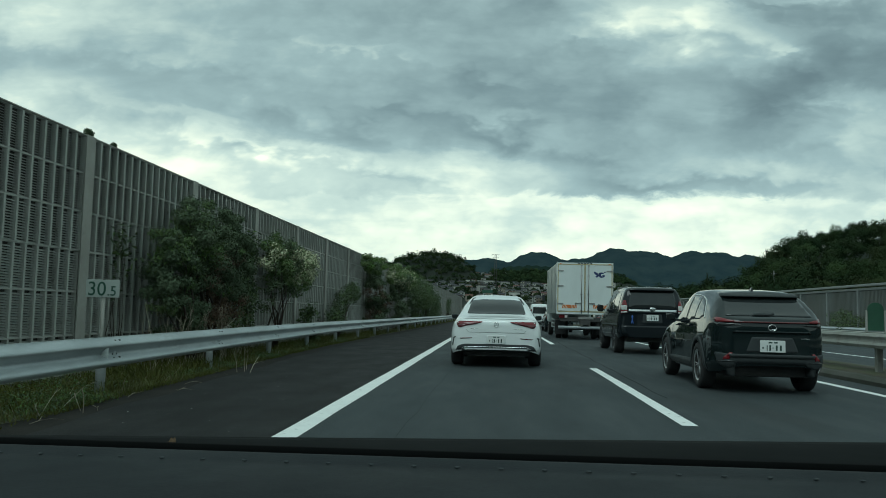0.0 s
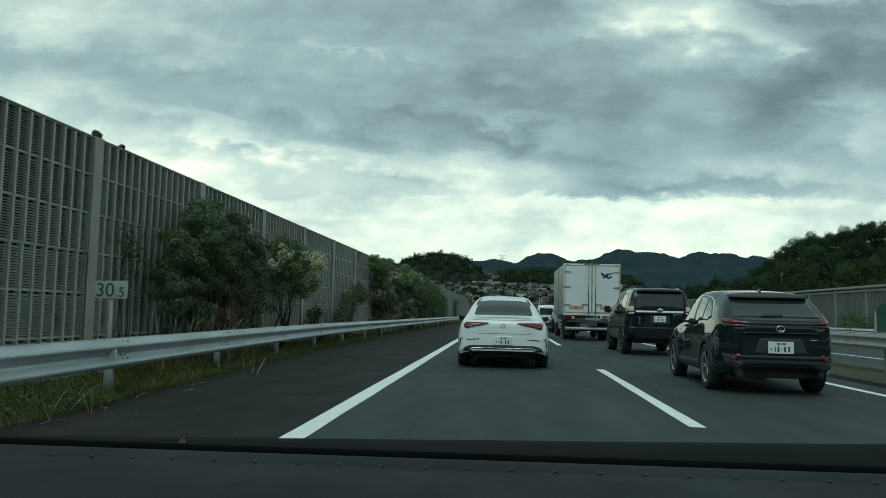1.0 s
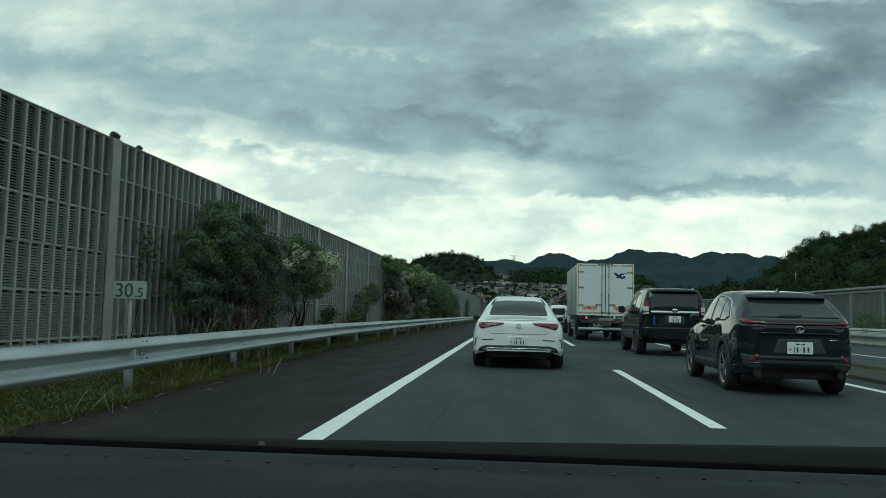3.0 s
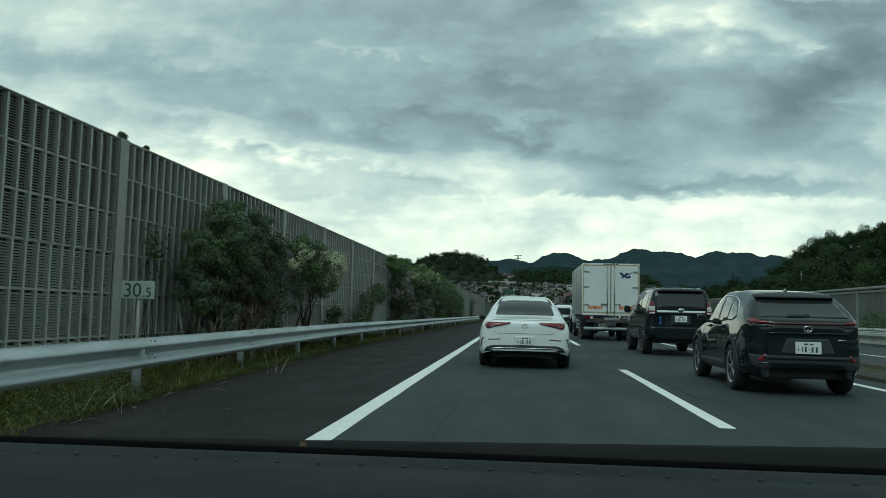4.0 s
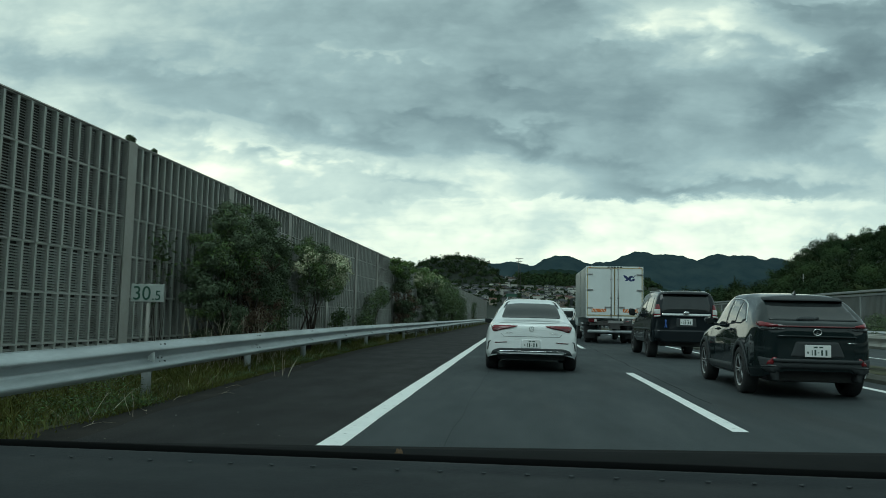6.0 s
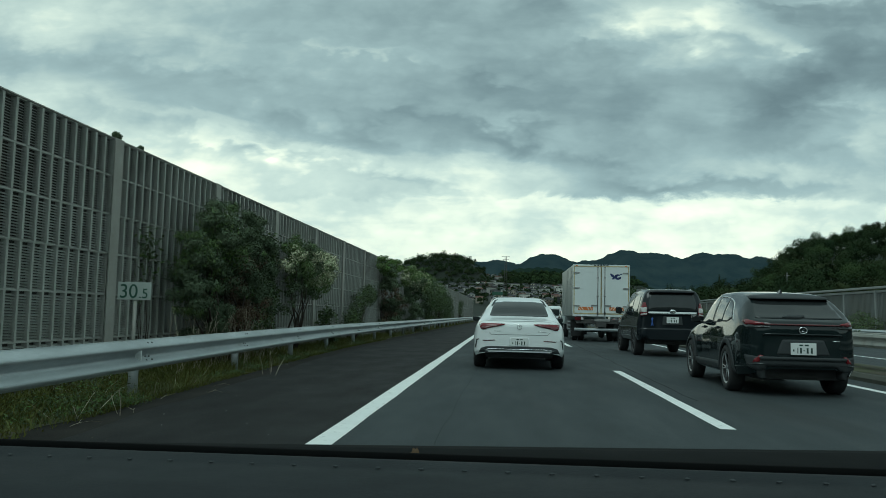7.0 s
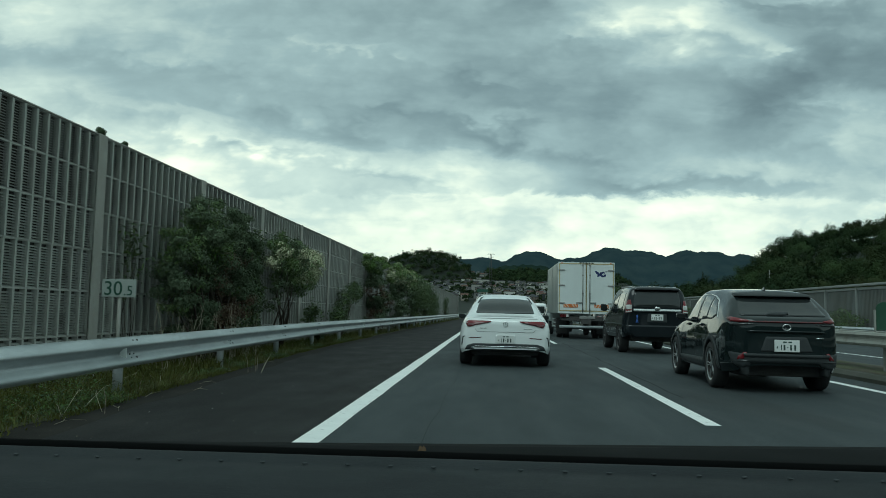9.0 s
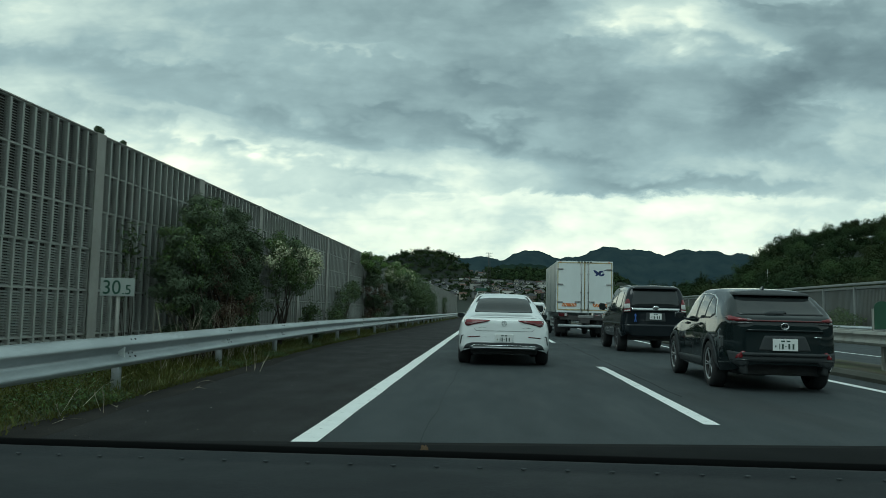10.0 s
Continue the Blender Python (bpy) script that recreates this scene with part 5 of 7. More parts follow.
# -- dark off-road estate --
def offroader(at):
    t = thing("suv_car", at, "dark off-road estate car with roof rails and a chrome tailgate bar", "car", "vehicles in the queue")
    # y, sill height and half-width, waist half-width and height
    low = [(0, 0.52, 0.7, 0.76, 0.74), (0.05, 0.48, 0.8, 0.86, 0.76), (0.13, 0.46, 0.87, 0.915, 0.78),
           (0.3, 0.44, 0.9, 0.94, 0.8), (1.2, 0.42, 0.9, 0.94, 0.8), (2.4, 0.42, 0.9, 0.935, 0.8),
           (2.95, 0.42, 0.9, 0.935, 0.8), (3.45, 0.42, 0.9, 0.94, 0.8), (4.2, 0.44, 0.88, 0.92, 0.78),
           (4.76, 0.5, 0.7, 0.76, 0.72)]
    # belt half-width and height, roof-edge half-width and height, top
    high = [(0.73, 1.1, 0.6, 1.3, 1.36), (0.83, 1.14, 0.69, 1.55, 1.62), (0.88, 1.16, 0.7, 1.74, 1.81),
            (0.9, 1.17, 0.695, 1.78, 1.855), (0.9, 1.17, 0.7, 1.8, 1.875), (0.895, 1.16, 0.69, 1.79, 1.865),
            (0.89, 1.15, 0.68, 1.66, 1.75), (0.88, 1.12, 0.74, 1.19, 1.25), (0.85, 1.05, 0.68, 1.11, 1.15),
            (0.66, 0.92, 0.52, 1, 1.03)]
    st = [p + q for p, q in zip(low, high)]
    V, Fc = car_shell(st, (1.00, 3.79), 0.44)
    _, bv = weld(V, Fc, "body", M["dark_suv"], t)
    box("underbody", (0, 2.3, 0.50), (1.36, 4.1, 0.34), M["chassis"], t, 0.05)
    lay("rear_window", bv, rounded([(-0.68, 1.27), (0.68, 1.27), (0.60, 1.72), (-0.60, 1.72)], 0.07), M["glass"], t, label="dark tinted rear window")
    lay("roof_spoiler", bv, rounded([(-0.64, 1.745), (0.64, 1.745), (0.60, 1.80), (-0.60, 1.80)], 0.03), M["dark_suv"], t, proud=0.12, sink=0.1)
    lay("chrome_bar", bv, rounded([(-0.66, 1.15), (0.66, 1.15), (0.67, 1.225), (-0.67, 1.225)], 0.02), M["chrome"], t, proud=0.03, label="wide chrome tailgate bar")
    bm = bmesh.new()
    bmesh.ops.create_uvsphere(bm, u_segments=20, v_segments=10, radius=1.0)
    for v in bm.verts:
        v.co = Vector((v.co.x * 0.085, -0.05 + v.co.y * 0.012, 1.235 + v.co.z * 0.052))
    part("badge", bm, M["chrome"], t, "oval chrome badge", True)
    for s in (1, -1):
        l = [(-0.875, 1.10), (-0.70, 1.13), (-0.705, 1.30), (-0.735, 1.47), (-0.80, 1.47), (-0.865, 1.30)]
        o = lay("tail_lamp", bv, rounded(l if s > 0 else mirror(l), 0.02, 3), M["red_lens"], t, proud=0.03, label="upright red and clear tail lamp")
        c = [(-0.866, 1.20), (-0.71, 1.21), (-0.716, 1.335), (-0.855, 1.335)]
        lay("lamp_lens", bv, c if s > 0 else mirror(c), M["clear_lens"], o, proud=0.036)
        c = [(-0.868, 1.115), (-0.71, 1.14), (-0.71, 1.175), (-0.868, 1.16)]
        lay("lamp_lens", bv, c if s > 0 else mirror(c), M["clear_lens"], o, proud=0.036)
        r = [(-0.80, 0.62), (-0.62, 0.62), (-0.62, 0.66), (-0.80, 0.66)]
        lay("reflector", bv, r if s > 0 else mirror(r), M["red_dark"], t, proud=0.03)
        tube("roof_rail", [(s * 0.60, 0.35, 1.80), (s * 0.62, 0.50, 1.845), (s * 0.62, 2.2, 1.865), (s * 0.60, 2.4, 1.80)], [0.02, 0.02, 0.02, 0.02], M["alloy"], t, 8, "silver roof rail")
    lay("bumper", bv, rounded([(-0.88, 0.78), (0.88, 0.78), (0.86, 0.52), (0.70, 0.46), (-0.70, 0.46), (-0.86, 0.52)], 0.04), M["dark_suv"], t, proud=0.05, sink=0.08)
    lay("plate_recess", bv, rounded([(-0.28, 0.86), (0.28, 0.86), (0.26, 1.10), (-0.26, 1.10)], 0.03), M["trim"], t, proud=0.003)
    number_plate(t, 0.0, -0.022, 1.0, BARS)
    rb = [(-0.60, 0.84), (-0.575, 0.84), (-0.56, 0.90), (-0.545, 0.84), (-0.52, 0.84), (-0.55, 0.95), (-0.53, 1.03), (-0.56, 1.07), (-0.59, 1.03), (-0.57, 0.95)]
    lay("ribbon_sticker", bv, rb, M["ribbon"], t, proud=0.01, step=0.03, label="blue looped ribbon sticker")
    ws = [rounded([(0.42, 1.24), (0.50, 1.66), (1.35, 1.68), (1.40, 1.22)], 0.05), rounded([(1.50, 1.22), (1.46, 1.68), (2.2, 1.68), (2.25, 1.21)], 0.05), rounded([(2.35, 1.21), (2.32, 1.67), (2.7, 1.64), (3.20, 1.24)], 0.05)]
    for fl in (False, True):
        for p in ws:
            lay("side_window", bv, p, M["glass_side"], t, "side", flip=fl)
    mirror_pod(t, bv, 2.95, 1.27, 1.07, M["dark_suv"], 1.2, 1.9)
    for y in (1.0, 3.79):
        wheel(t, (-0.80, y, 0.385), 0.385, 0.265, True, 6, "dark_alloy")
        wheel(t, (0.80, y, 0.385), 0.385, 0.265, False, 6, "dark_alloy")
    return t


offroader((4.45, 22.1, 0.0)).scale = (1.0, 1.0, 1.035)


# -- box truck --
def truck(at):
    t = thing("box_truck", at, "white box truck with double rear doors and a navy emblem", "truck", "vehicles in the queue")
    W, Z0, Z1, L = 2.42, 1.10, 3.33, 6.6
    h, c = W / 2, (Z0 + Z1) / 2
    box("box_body", (0, L / 2 + 0.03, c), (W - 0.02, L, Z1 - Z0 - 0.02), M["truck_side"], t, 0.03, "pale aluminium box sides")
    for i in range(3):
        for s in (-1, 1):
            box("side_rib", (s * (h + 0.006), 0.9 + i * 2.3, c), (0.012, 0.05, Z1 - Z0 - 0.16), M["truck_side"], t, 0.004)
    fr = thing("rear_frame", (0, 0, 0), "", "")
    for k in list(fr.keys()):
        del fr[k]
    fr.parent = t
    for x in (-h + 0.035, h - 0.035):
        box("upright", (x, 0.0, c), (0.07, 0.08, Z1 - Z0), M["truck_white"], fr, 0.008)
    box("header", (0, 0.0, Z1 - 0.05), (W - 0.14, 0.08, 0.10), M["truck_white"], fr, 0.008)
    box("footer", (0, 0.0, Z0 + 0.06), (W - 0.14, 0.08, 0.12), M["truck_white"], fr, 0.008)
    for s in (-1, 1):
        d = box("rear_door", (s * (h - 0.07 - (h - 0.09) / 2), -0.02, c + 0.02), (h - 0.095, 0.05, Z1 - Z0 - 0.24), M["truck_white"], t, 0.012, "white insulated rear door")
        # rubber seal round the door
        cx, wd, zz, hh = s * (h - 0.07 - (h - 0.09) / 2), h - 0.06, c + 0.02, Z1 - Z0 - 0.19
        for (a, b, e, f) in ((cx - wd / 2, zz, 0.03, hh), (cx + wd / 2, zz, 0.03, hh), (cx, zz + hh / 2, wd, 0.03), (cx, zz - hh / 2, wd, 0.03)):
            box("seal", (a, -0.03, b), (e + 0.012, 0.045, f + 0.012), M["truck_trim"], d, 0.006)
        for zz in (Z0 + 0.45, c + 0.1, Z1 - 0.35):
            box("hinge", (s * (h - 0.16), -0.06, zz), (0.26, 0.03, 0.055), M["steel"], d, 0.006)
        tube("lock_rod", [(s * 0.15, -0.075, Z0 + 0.05), (s * 0.15, -0.075, Z1 - 0.06)], 0.018, M["steel"], d, 8)
        for zz in (Z0 + 0.16, c - 0.25, c + 0.55, Z1 - 0.12):
            box("rod_bracket", (s * 0.15, -0.062, zz), (0.075, 0.045, 0.05), M["steel"], d, 0.005)
        box("lock_handle", (s * 0.27, -0.075, Z0 + 0.48), (0.28, 0.03, 0.04), M["steel"], d, 0.008)
        box("handle_catch", (s * 0.40, -0.065, Z0 + 0.45), (0.05, 0.03, 0.10), M["steel"], d, 0.006)
        # orange and white hatched marker
        x0 = s * 0.66
        mk = box("marker_plate", (x0, -0.052, Z0 + 0.33), (0.62, 0.012, 0.14), M["orange"], d, 0.002)
        for k in (-2, -1, 1, 2):
            bm = bmesh.new()
            q = [(-0.022, -0.065), (0.022, -0.065), (0.022 + s * 0.09, 0.065), (-0.022 + s * 0.09, 0.065)]
            vs = [bm.verts.new((x0 + k * 0.125 - s * 0.03 + a, -0.0605, Z0 + 0.33 + b)) for a, b in q] + [bm.verts.new((x0 + k * 0.125 - s * 0.03 + a, -0.056, Z0 + 0.33 + b)) for a, b in q]
            for f in ((0, 1, 2, 3), (7, 6, 5, 4), (0, 4, 5, 1), (1, 5, 6, 2), (2, 6, 7, 3), (3, 7, 4, 0)):
                bm.faces.new([vs[j] for j in f])
            part("stripe", bm, M["marker_white"], mk)
        box("lamp_cluster", (s * 0.92, -0.01, Z0 - 0.10), (0.38, 0.08, 0.14), M["red_dark"], t, 0.01, "red and clear lamp cluster")
        box("lamp_lens", (s * 0.80, -0.052, Z0 - 0.10), (0.11, 0.012, 0.11), M["clear_lens"], t, 0.004)
        box("mud_flap", (s * 0.90, 1.62, 0.50), (0.46, 0.02, 0.62), M["rubber"], t, 0.004)
        box("corner_lamp", (s * (h - 0.16), -0.04, Z1 - 0.05), (0.08, 0.03, 0.04), M["orange"], t, 0.006)
    for k in range(5):
        box("roof_lamp", ((k - 2) * 0.13, -0.045, Z1 - 0.035), (0.09, 0.03, 0.05), M["trim"], t, 0.006)
    # emblem: plain navy shapes
    def blot(name, pts, y=-0.049):
        bm = bmesh.new()
        f = [bm.verts.new((x, y, z)) for x, z in pts]
        b = [bm.verts.new((x, y + 0.004, z)) for x, z in pts]
        bm.faces.new(f), bm.faces.new(b[::-1])
        n = len(pts)
        for i in range(n):
            bm.faces.new((f[i], f[(i + 1) % n], b[(i + 1) % n], b[i]))
        part(name, bm, M["navy"], t, "navy printed emblem shape")
    blot("emblem", [(0.36, 2.94), (0.42, 2.96), (0.52, 2.90), (0.57, 2.84), (0.60, 2.90), (0.66, 2.92), (0.60, 2.80), (0.56, 2.72), (0.48, 2.70), (0.44, 2.74), (0.50, 2.78), (0.42, 2.84)])
    blot("emblem", [(0.70 + 0.13 * math.cos(a), 2.81 + 0.12 * math.sin(a)) for a in np.linspace(0.6, 5.6, 14)] + [(0.74 + 0.06 * math.cos(a), 2.81 + 0.05 * math.sin(a)) for a in np.linspace(5.4, 0.8, 10)])
    blot("emblem", [(0.72, 2.80), (0.84, 2.82), (0.84, 2.74), (0.78, 2.70), (0.76, 2.76)])
    blot("emblem", [(0.80, 2.92), (0.90, 2.94), (0.88, 2.97), (0.84, 2.90), (0.82, 2.95)])
    for s in (-1, 1):
        box("chassis_rail", (s * 0.42, L / 2 + 0.4, 0.88), (0.08, L + 0.6, 0.20), M["chassis"], t, 0.01)
    box("rear_beam", (0, 0.05, 0.88), (2.1, 0.10, 0.18), M["chassis"], t, 0.01)
    box("tail_plate", (0.05, -0.02, 0.94), (0.66, 0.03, 0.11), M["steel"], t, 0.01, "steel plate under the doors")
    box("plate_blank", (0.0, -0.04, 0.76), (0.44, 0.02, 0.22), M["chassis"], t, 0.006)
    u = tube("underrun_bar", [(-1.12, 0.10, 0.53), (1.12, 0.10, 0.53)], 0.065, M["galv"], t, 12, "pale steel underrun bar")
    for s in (-1, 1):
        box("bar_hanger", (s * 0.6, 0.2, 0.68), (0.08, 0.10, 0.34), M["chassis"], t, 0.01)
        for i in range(3):
            box("side_guard", (s * 1.12, 3.3, 0.50 + i * 0.17), (0.03, 1.9, 0.06), M["galv"], t, 0.006)
    box("axle", (0, 2.1, 0.46), (1.7, 0.16, 0.16), M["chassis"], t, 0.03)
    box("fuel_tank", (-0.85, 4.4, 0.66), (0.5, 0.9, 0.46), M["steel"], t, 0.06)
    box("cab", (0, L + 1.05, 1.55), (2.16, 1.75, 1.75), M["truck_white"], t, 0.12, "white cab ahead of the box")
    for s in (-1, 1):
        box("cab_window", (s * 1.082, L + 1.2, 1.9), (0.02, 0.9, 0.6), M["glass"], t, 0.005)
        box("wing_mirror", (s * 1.28, L + 1.7, 1.95), (0.16, 0.06, 0.34), M["trim"], t, 0.02)
        tube("mirror_arm", [(s * 1.06, L + 1.75, 2.2), (s * 1.26, L + 1.72, 2.1)], 0.015, M["trim"], t)
        for y, x in ((2.1, 0.96), (2.1, 0.66), (L + 1.1, 0.93)):
            wheel(t, (s * x, y, 0.42), 0.42, 0.24, s < 0, 8, "steel")
    return t


truck((3.83, 33.6, 0.0))


# -- plainer cars farther up the queue --
def far_car(at, paint, L, W, Hh, label, van=False):
    t = thing("van" if van else "car", at, label, "van" if van else "car", "vehicles in the queue")
    h = W / 2
    if van:
        st = [(0, .35, h * .7, h * .8, .7, h * .78, 1.0, h * .66, Hh - .16, Hh - .1), (.1, .3, h * .9, h * .97, .7, h * .95, 1.05, h * .82, Hh - .1, Hh - .03), (.5, .28, h * .95, h, .7, h * .97, 1.08, h * .84, Hh - .07, Hh),
              (L - 1.0, .28, h * .95, h, .7, h * .97, 1.05, h * .82, Hh - .08, Hh), (L - .3, .28, h * .94, h * .98, .7, h * .93, 1.0, h * .8, 1.15, 1.25), (L, .35, h * .7, h * .8, .6, h * .75, .8, h * .6, .9, .95)]
        win = [(-h * .72, 1.1), (h * .72, 1.1), (h * .66, Hh - .25), (-h * .66, Hh - .25)]
        lamp = [(-h * .9, .95), (-h * .78, .95), (-h * .76, 1.45), (-h * .86, 1.45)]
    else:
        st = [(0, .38, h * .7, h * .8, .6, h * .76, .85, h * .6, .95, 1.0), (.1, .32, h * .88, h * .95, .62, h * .9, .9, h * .72, 1.05, 1.1), (.4, .28, h * .94, h, .64, h * .94, .93, h * .68, Hh - .25, Hh - .17),
              (.9, .26, h * .95, h, .64, h * .94, .94, h * .66, Hh - .1, Hh - .03), (L * .5, .26, h * .95, h, .64, h * .93, .93, h * .66, Hh - .08, Hh), (L * .68, .26, h * .95, h, .63, h * .92, .92, h * .72, 1.05, 1.14),
              (L * .9, .28, h * .9, h * .95, .6, h * .85, .8, h * .65, .87, .9), (L, .35, h * .6, h * .7, .55, h * .6, .65, h * .45, .7, .72)]
        win = [(-h * .68, 1.02), (h * .68, 1.02), (h * .6, Hh - .2), (-h * .6, Hh - .2)]
        lamp = [(-h * .93, .82), (-h * .62, .85), (-h * .62, .97), (-h * .9, .98)]
    V, Fc = car_shell(st, (0.75, L - 0.85), 0.34)
    _, bv = weld(V, Fc, "body", M[paint], t)
    box("underbody", (0, L / 2, .36), (W * .72, L * .86, .24), M["chassis"], t, 0.04)
    lay("rear_window", bv, rounded(win, 0.05), M["glass"], t, step=0.1)
    for s in (1, -1):
        lay("tail_lamp", bv, lamp if s > 0 else mirror(lamp), M["red_lens"], t, proud=0.015, step=0.1)
        for y in (0.75, L - 0.85):
            wheel(t, (s * (h - 0.12), y, 0.31), 0.31, 0.19, s < 0)
    lay("bumper", bv, rounded([(-h * .85, .34), (h * .85, .34), (h * .85, .5), (-h * .85, .5)], 0.03), M["trim"], t, step=0.1)
    number_plate(t, 0.0, -0.02, .62, BARS)
    return t


far_car((3.3, 60.0, 0), "white_car", 3.4, 1.48, 1.86, "small white delivery van far up the queue", True)
far_car((3.8, 47.0, 0), "black_car", 4.3, 1.75, 1.5, "dark hatchback far up the queue")
far_car((1.6, 70.0, 0), "silver_car", 4.4, 1.75, 1.5, "silver car far up the queue")
far_car((-0.14, 26.0, 0), "black_car", 4.5, 1.70, 1.74, "black car just ahead of the white saloon")
far_car((6.2, 42.5, 0), "black_car", 4.5, 1.80, 1.6, "dark car ahead in the passing lane")
# ---- plants ----


def leaf_cloud(centres, radii, count, size, seed, flat=0.75, shell=0.5, droop=0.0, order=0.6, loose=0.7, stray=0.18):
    """Many small folded leaves scattered through blobs; returns vertices and faces."""
    rng = np.random.default_rng(seed)
    c, r = np.array(centres, float), np.array(radii, float)
    wgt = np.prod(r, axis=1) ** 0.75
    k = rng.choice(len(c), count, p=wgt / wgt.sum())
    d = rng.normal(size=(count, 3))
    d /= np.linalg.norm(d, axis=1)[:, None]
    rad = shell + (1 - shell) * rng.random(count) ** 0.6
    p = c[k] + d * r[k] * rad[:, None] * (1 + stray * rng.normal(size=(count, 1)))
    nrm = d * order + rng.normal(size=(count, 3)) * loose + np.array([0, 0, 0.45])
    nrm /= np.linalg.norm(nrm, axis=1)[:, None]
    a = np.cross(nrm, rng.normal(size=(count, 3)))
    a[:, 2] -= droop
    a /= np.linalg.norm(a, axis=1)[:, None]
    b = np.cross(nrm, a)
    s = size * (0.6 + 0.8 * rng.random(count))[:, None]
    V = np.stack([p - a * s, p + b * s * 0.45 * flat + nrm * s * 0.12, p + a * s, p - b * s * 0.45 * flat + nrm * s * 0.12], axis=1).reshape(-1, 3)
    Fc = np.arange(count * 4).reshape(-1, 4).tolist()
    return V, Fc


def limbs(name, root, tips, r0, parent, seed):
    rng = random.Random(seed)
    bm = bmesh.new()
    for tip in tips:
        a, b = Vector(root), Vector(tip)
        off = Vector((rng.uniform(-0.06, 0.06), rng.uniform(-0.06, 0.06), 0))
        pts = [a + off * 0.5]
        for f in (0.25, 0.5, 0.75, 1.0):
            q = a.lerp(b, f)
            q.z = a.z + (b.z - a.z) * f ** 0.8
            pts.append(q + off + Vector((rng.uniform(-1, 1), rng.uniform(-1, 1), rng.uniform(-1, 1))) * 0.05 * (b - a).length * (1 if f < 1 else 0))
        tube_bm(bm, pts, [r0, r0 * 0.8, r0 * 0.55, r0 * 0.35, r0 * 0.15], 6)
    return part(name, bm, M["bark"], parent, "", True)


def blobs(rng, n, cx, cy, z0, z1, rx, ry, r):
    out, rad = [], []
    for _ in range(n):
        f = rng.random()
        z = z0 + (z1 - z0) * f
        w = math.sin(math.pi * (0.20 + 0.64 * f)) ** 0.45
        a = rng.uniform(0, 2 * math.pi)
        q = rng.random() ** 0.5
        out.append((cx + rx * w * q * math.cos(a), cy + ry * w * q * math.sin(a), z))
        k = r * rng.uniform(0.6, 1.15)
        rad.append((k, k, k * 0.8))
    return out, rad


def shrub(name, label, at, h, rx, ry, leaves, seed, mats, n=26, z0=0.35, size=0.05, stems=6, category="shrub", group="shrubs before the barrier", r=None, shares=None):
    rng = random.Random(seed)
    t = thing(name, at, label, category, group)
    c, rd = blobs(rng, n, 0, 0, h * z0, h * 0.93, rx, ry, r or 0.24 * h * 0.55)
    tips = [c[i] for i in range(0, n, max(1, n // stems))]
    limbs("stem", (0, 0, -0.03), tips, 0.035 * h / 2.5, t, seed)
    for j, mt in enumerate(mats):
        share = shares[j] if shares else 1 / len(mats)
        if mt == "blossom":
            top = [q for q in range(n) if c[q][2] > h * 0.55]
            V, Fc = leaf_cloud([c[q] for q in top], [(rd[q][0] * 1.12, rd[q][1] * 1.12, rd[q][2] * 1.18) for q in top], int(leaves * share), size * 0.55, seed + j, flat=1.6, shell=0.85)
        elif mt == "leaf_bright":
            V, Fc = leaf_cloud([(x, y, z + 0.04) for x, y, z in c], [(u * 1.08, v * 1.08, w * 1.05) for u, v, w in rd], int(leaves * share), size, seed + j, shell=0.85)
        else:
            V, Fc = leaf_cloud(c, rd, int(leaves * share), size, seed + j)
        mesh_object("blossom" if mt == "blossom" else "foliage", V, Fc, M[mt], t, {"blossom": "clusters of cream blossom", "leaf_red": "withered reddish leaves"}.get(mt, ""))
    return t


# the big dark shrub, the flowering one, and the smaller ones along the barrier
def lobed(name, label, at, lobes, sets, seed, stem=0.035, roots=(0.0,)):
    """A shrub of several uneven lobes: y, z, radius; sets: material, leaf count, leaf size, which lobes."""
    rng = random.Random(seed)
    t = thing(name, at, label, "shrub", "shrubs before the barrier")
    for q in roots:
        tips = [(rng.uniform(-0.1, 0.1), y, z) for y, z, r in lobes if abs(y - q) < 1.5]
        limbs("stem", (0, q, -0.03), tips, stem, t, seed)
    for j, (mt, k, size, pick) in enumerate(sets):
        c, rd = [], []
        for n in pick:
            y, z, r = lobes[n]
            for _ in range(9):
                a, b = rng.uniform(0, 2 * math.pi), rng.uniform(-1, 1)
                w = math.sqrt(1 - b * b)
                c.append((0.62 * r * w * math.cos(a), y + 0.78 * r * w * math.sin(a), z + 0.70 * r * b))
                e = r * rng.uniform(0.24, 0.46)
                rd.append((e, e * 1.15, e * 0.72))
        V, Fc = leaf_cloud(c, rd, k, size, seed + j, flat=1.5 if mt == "blossom" else 0.9, shell=0.85 if mt in ("blossom", "leaf_bright") else 0.35, order=1.1, loose=0.5)
        mesh_object("blossom" if mt == "blossom" else "foliage", V, Fc, M[mt], t, {"blossom": "clusters of cream blossom", "leaf_red": "withered reddish leaves"}.get(mt, ""))
    return t


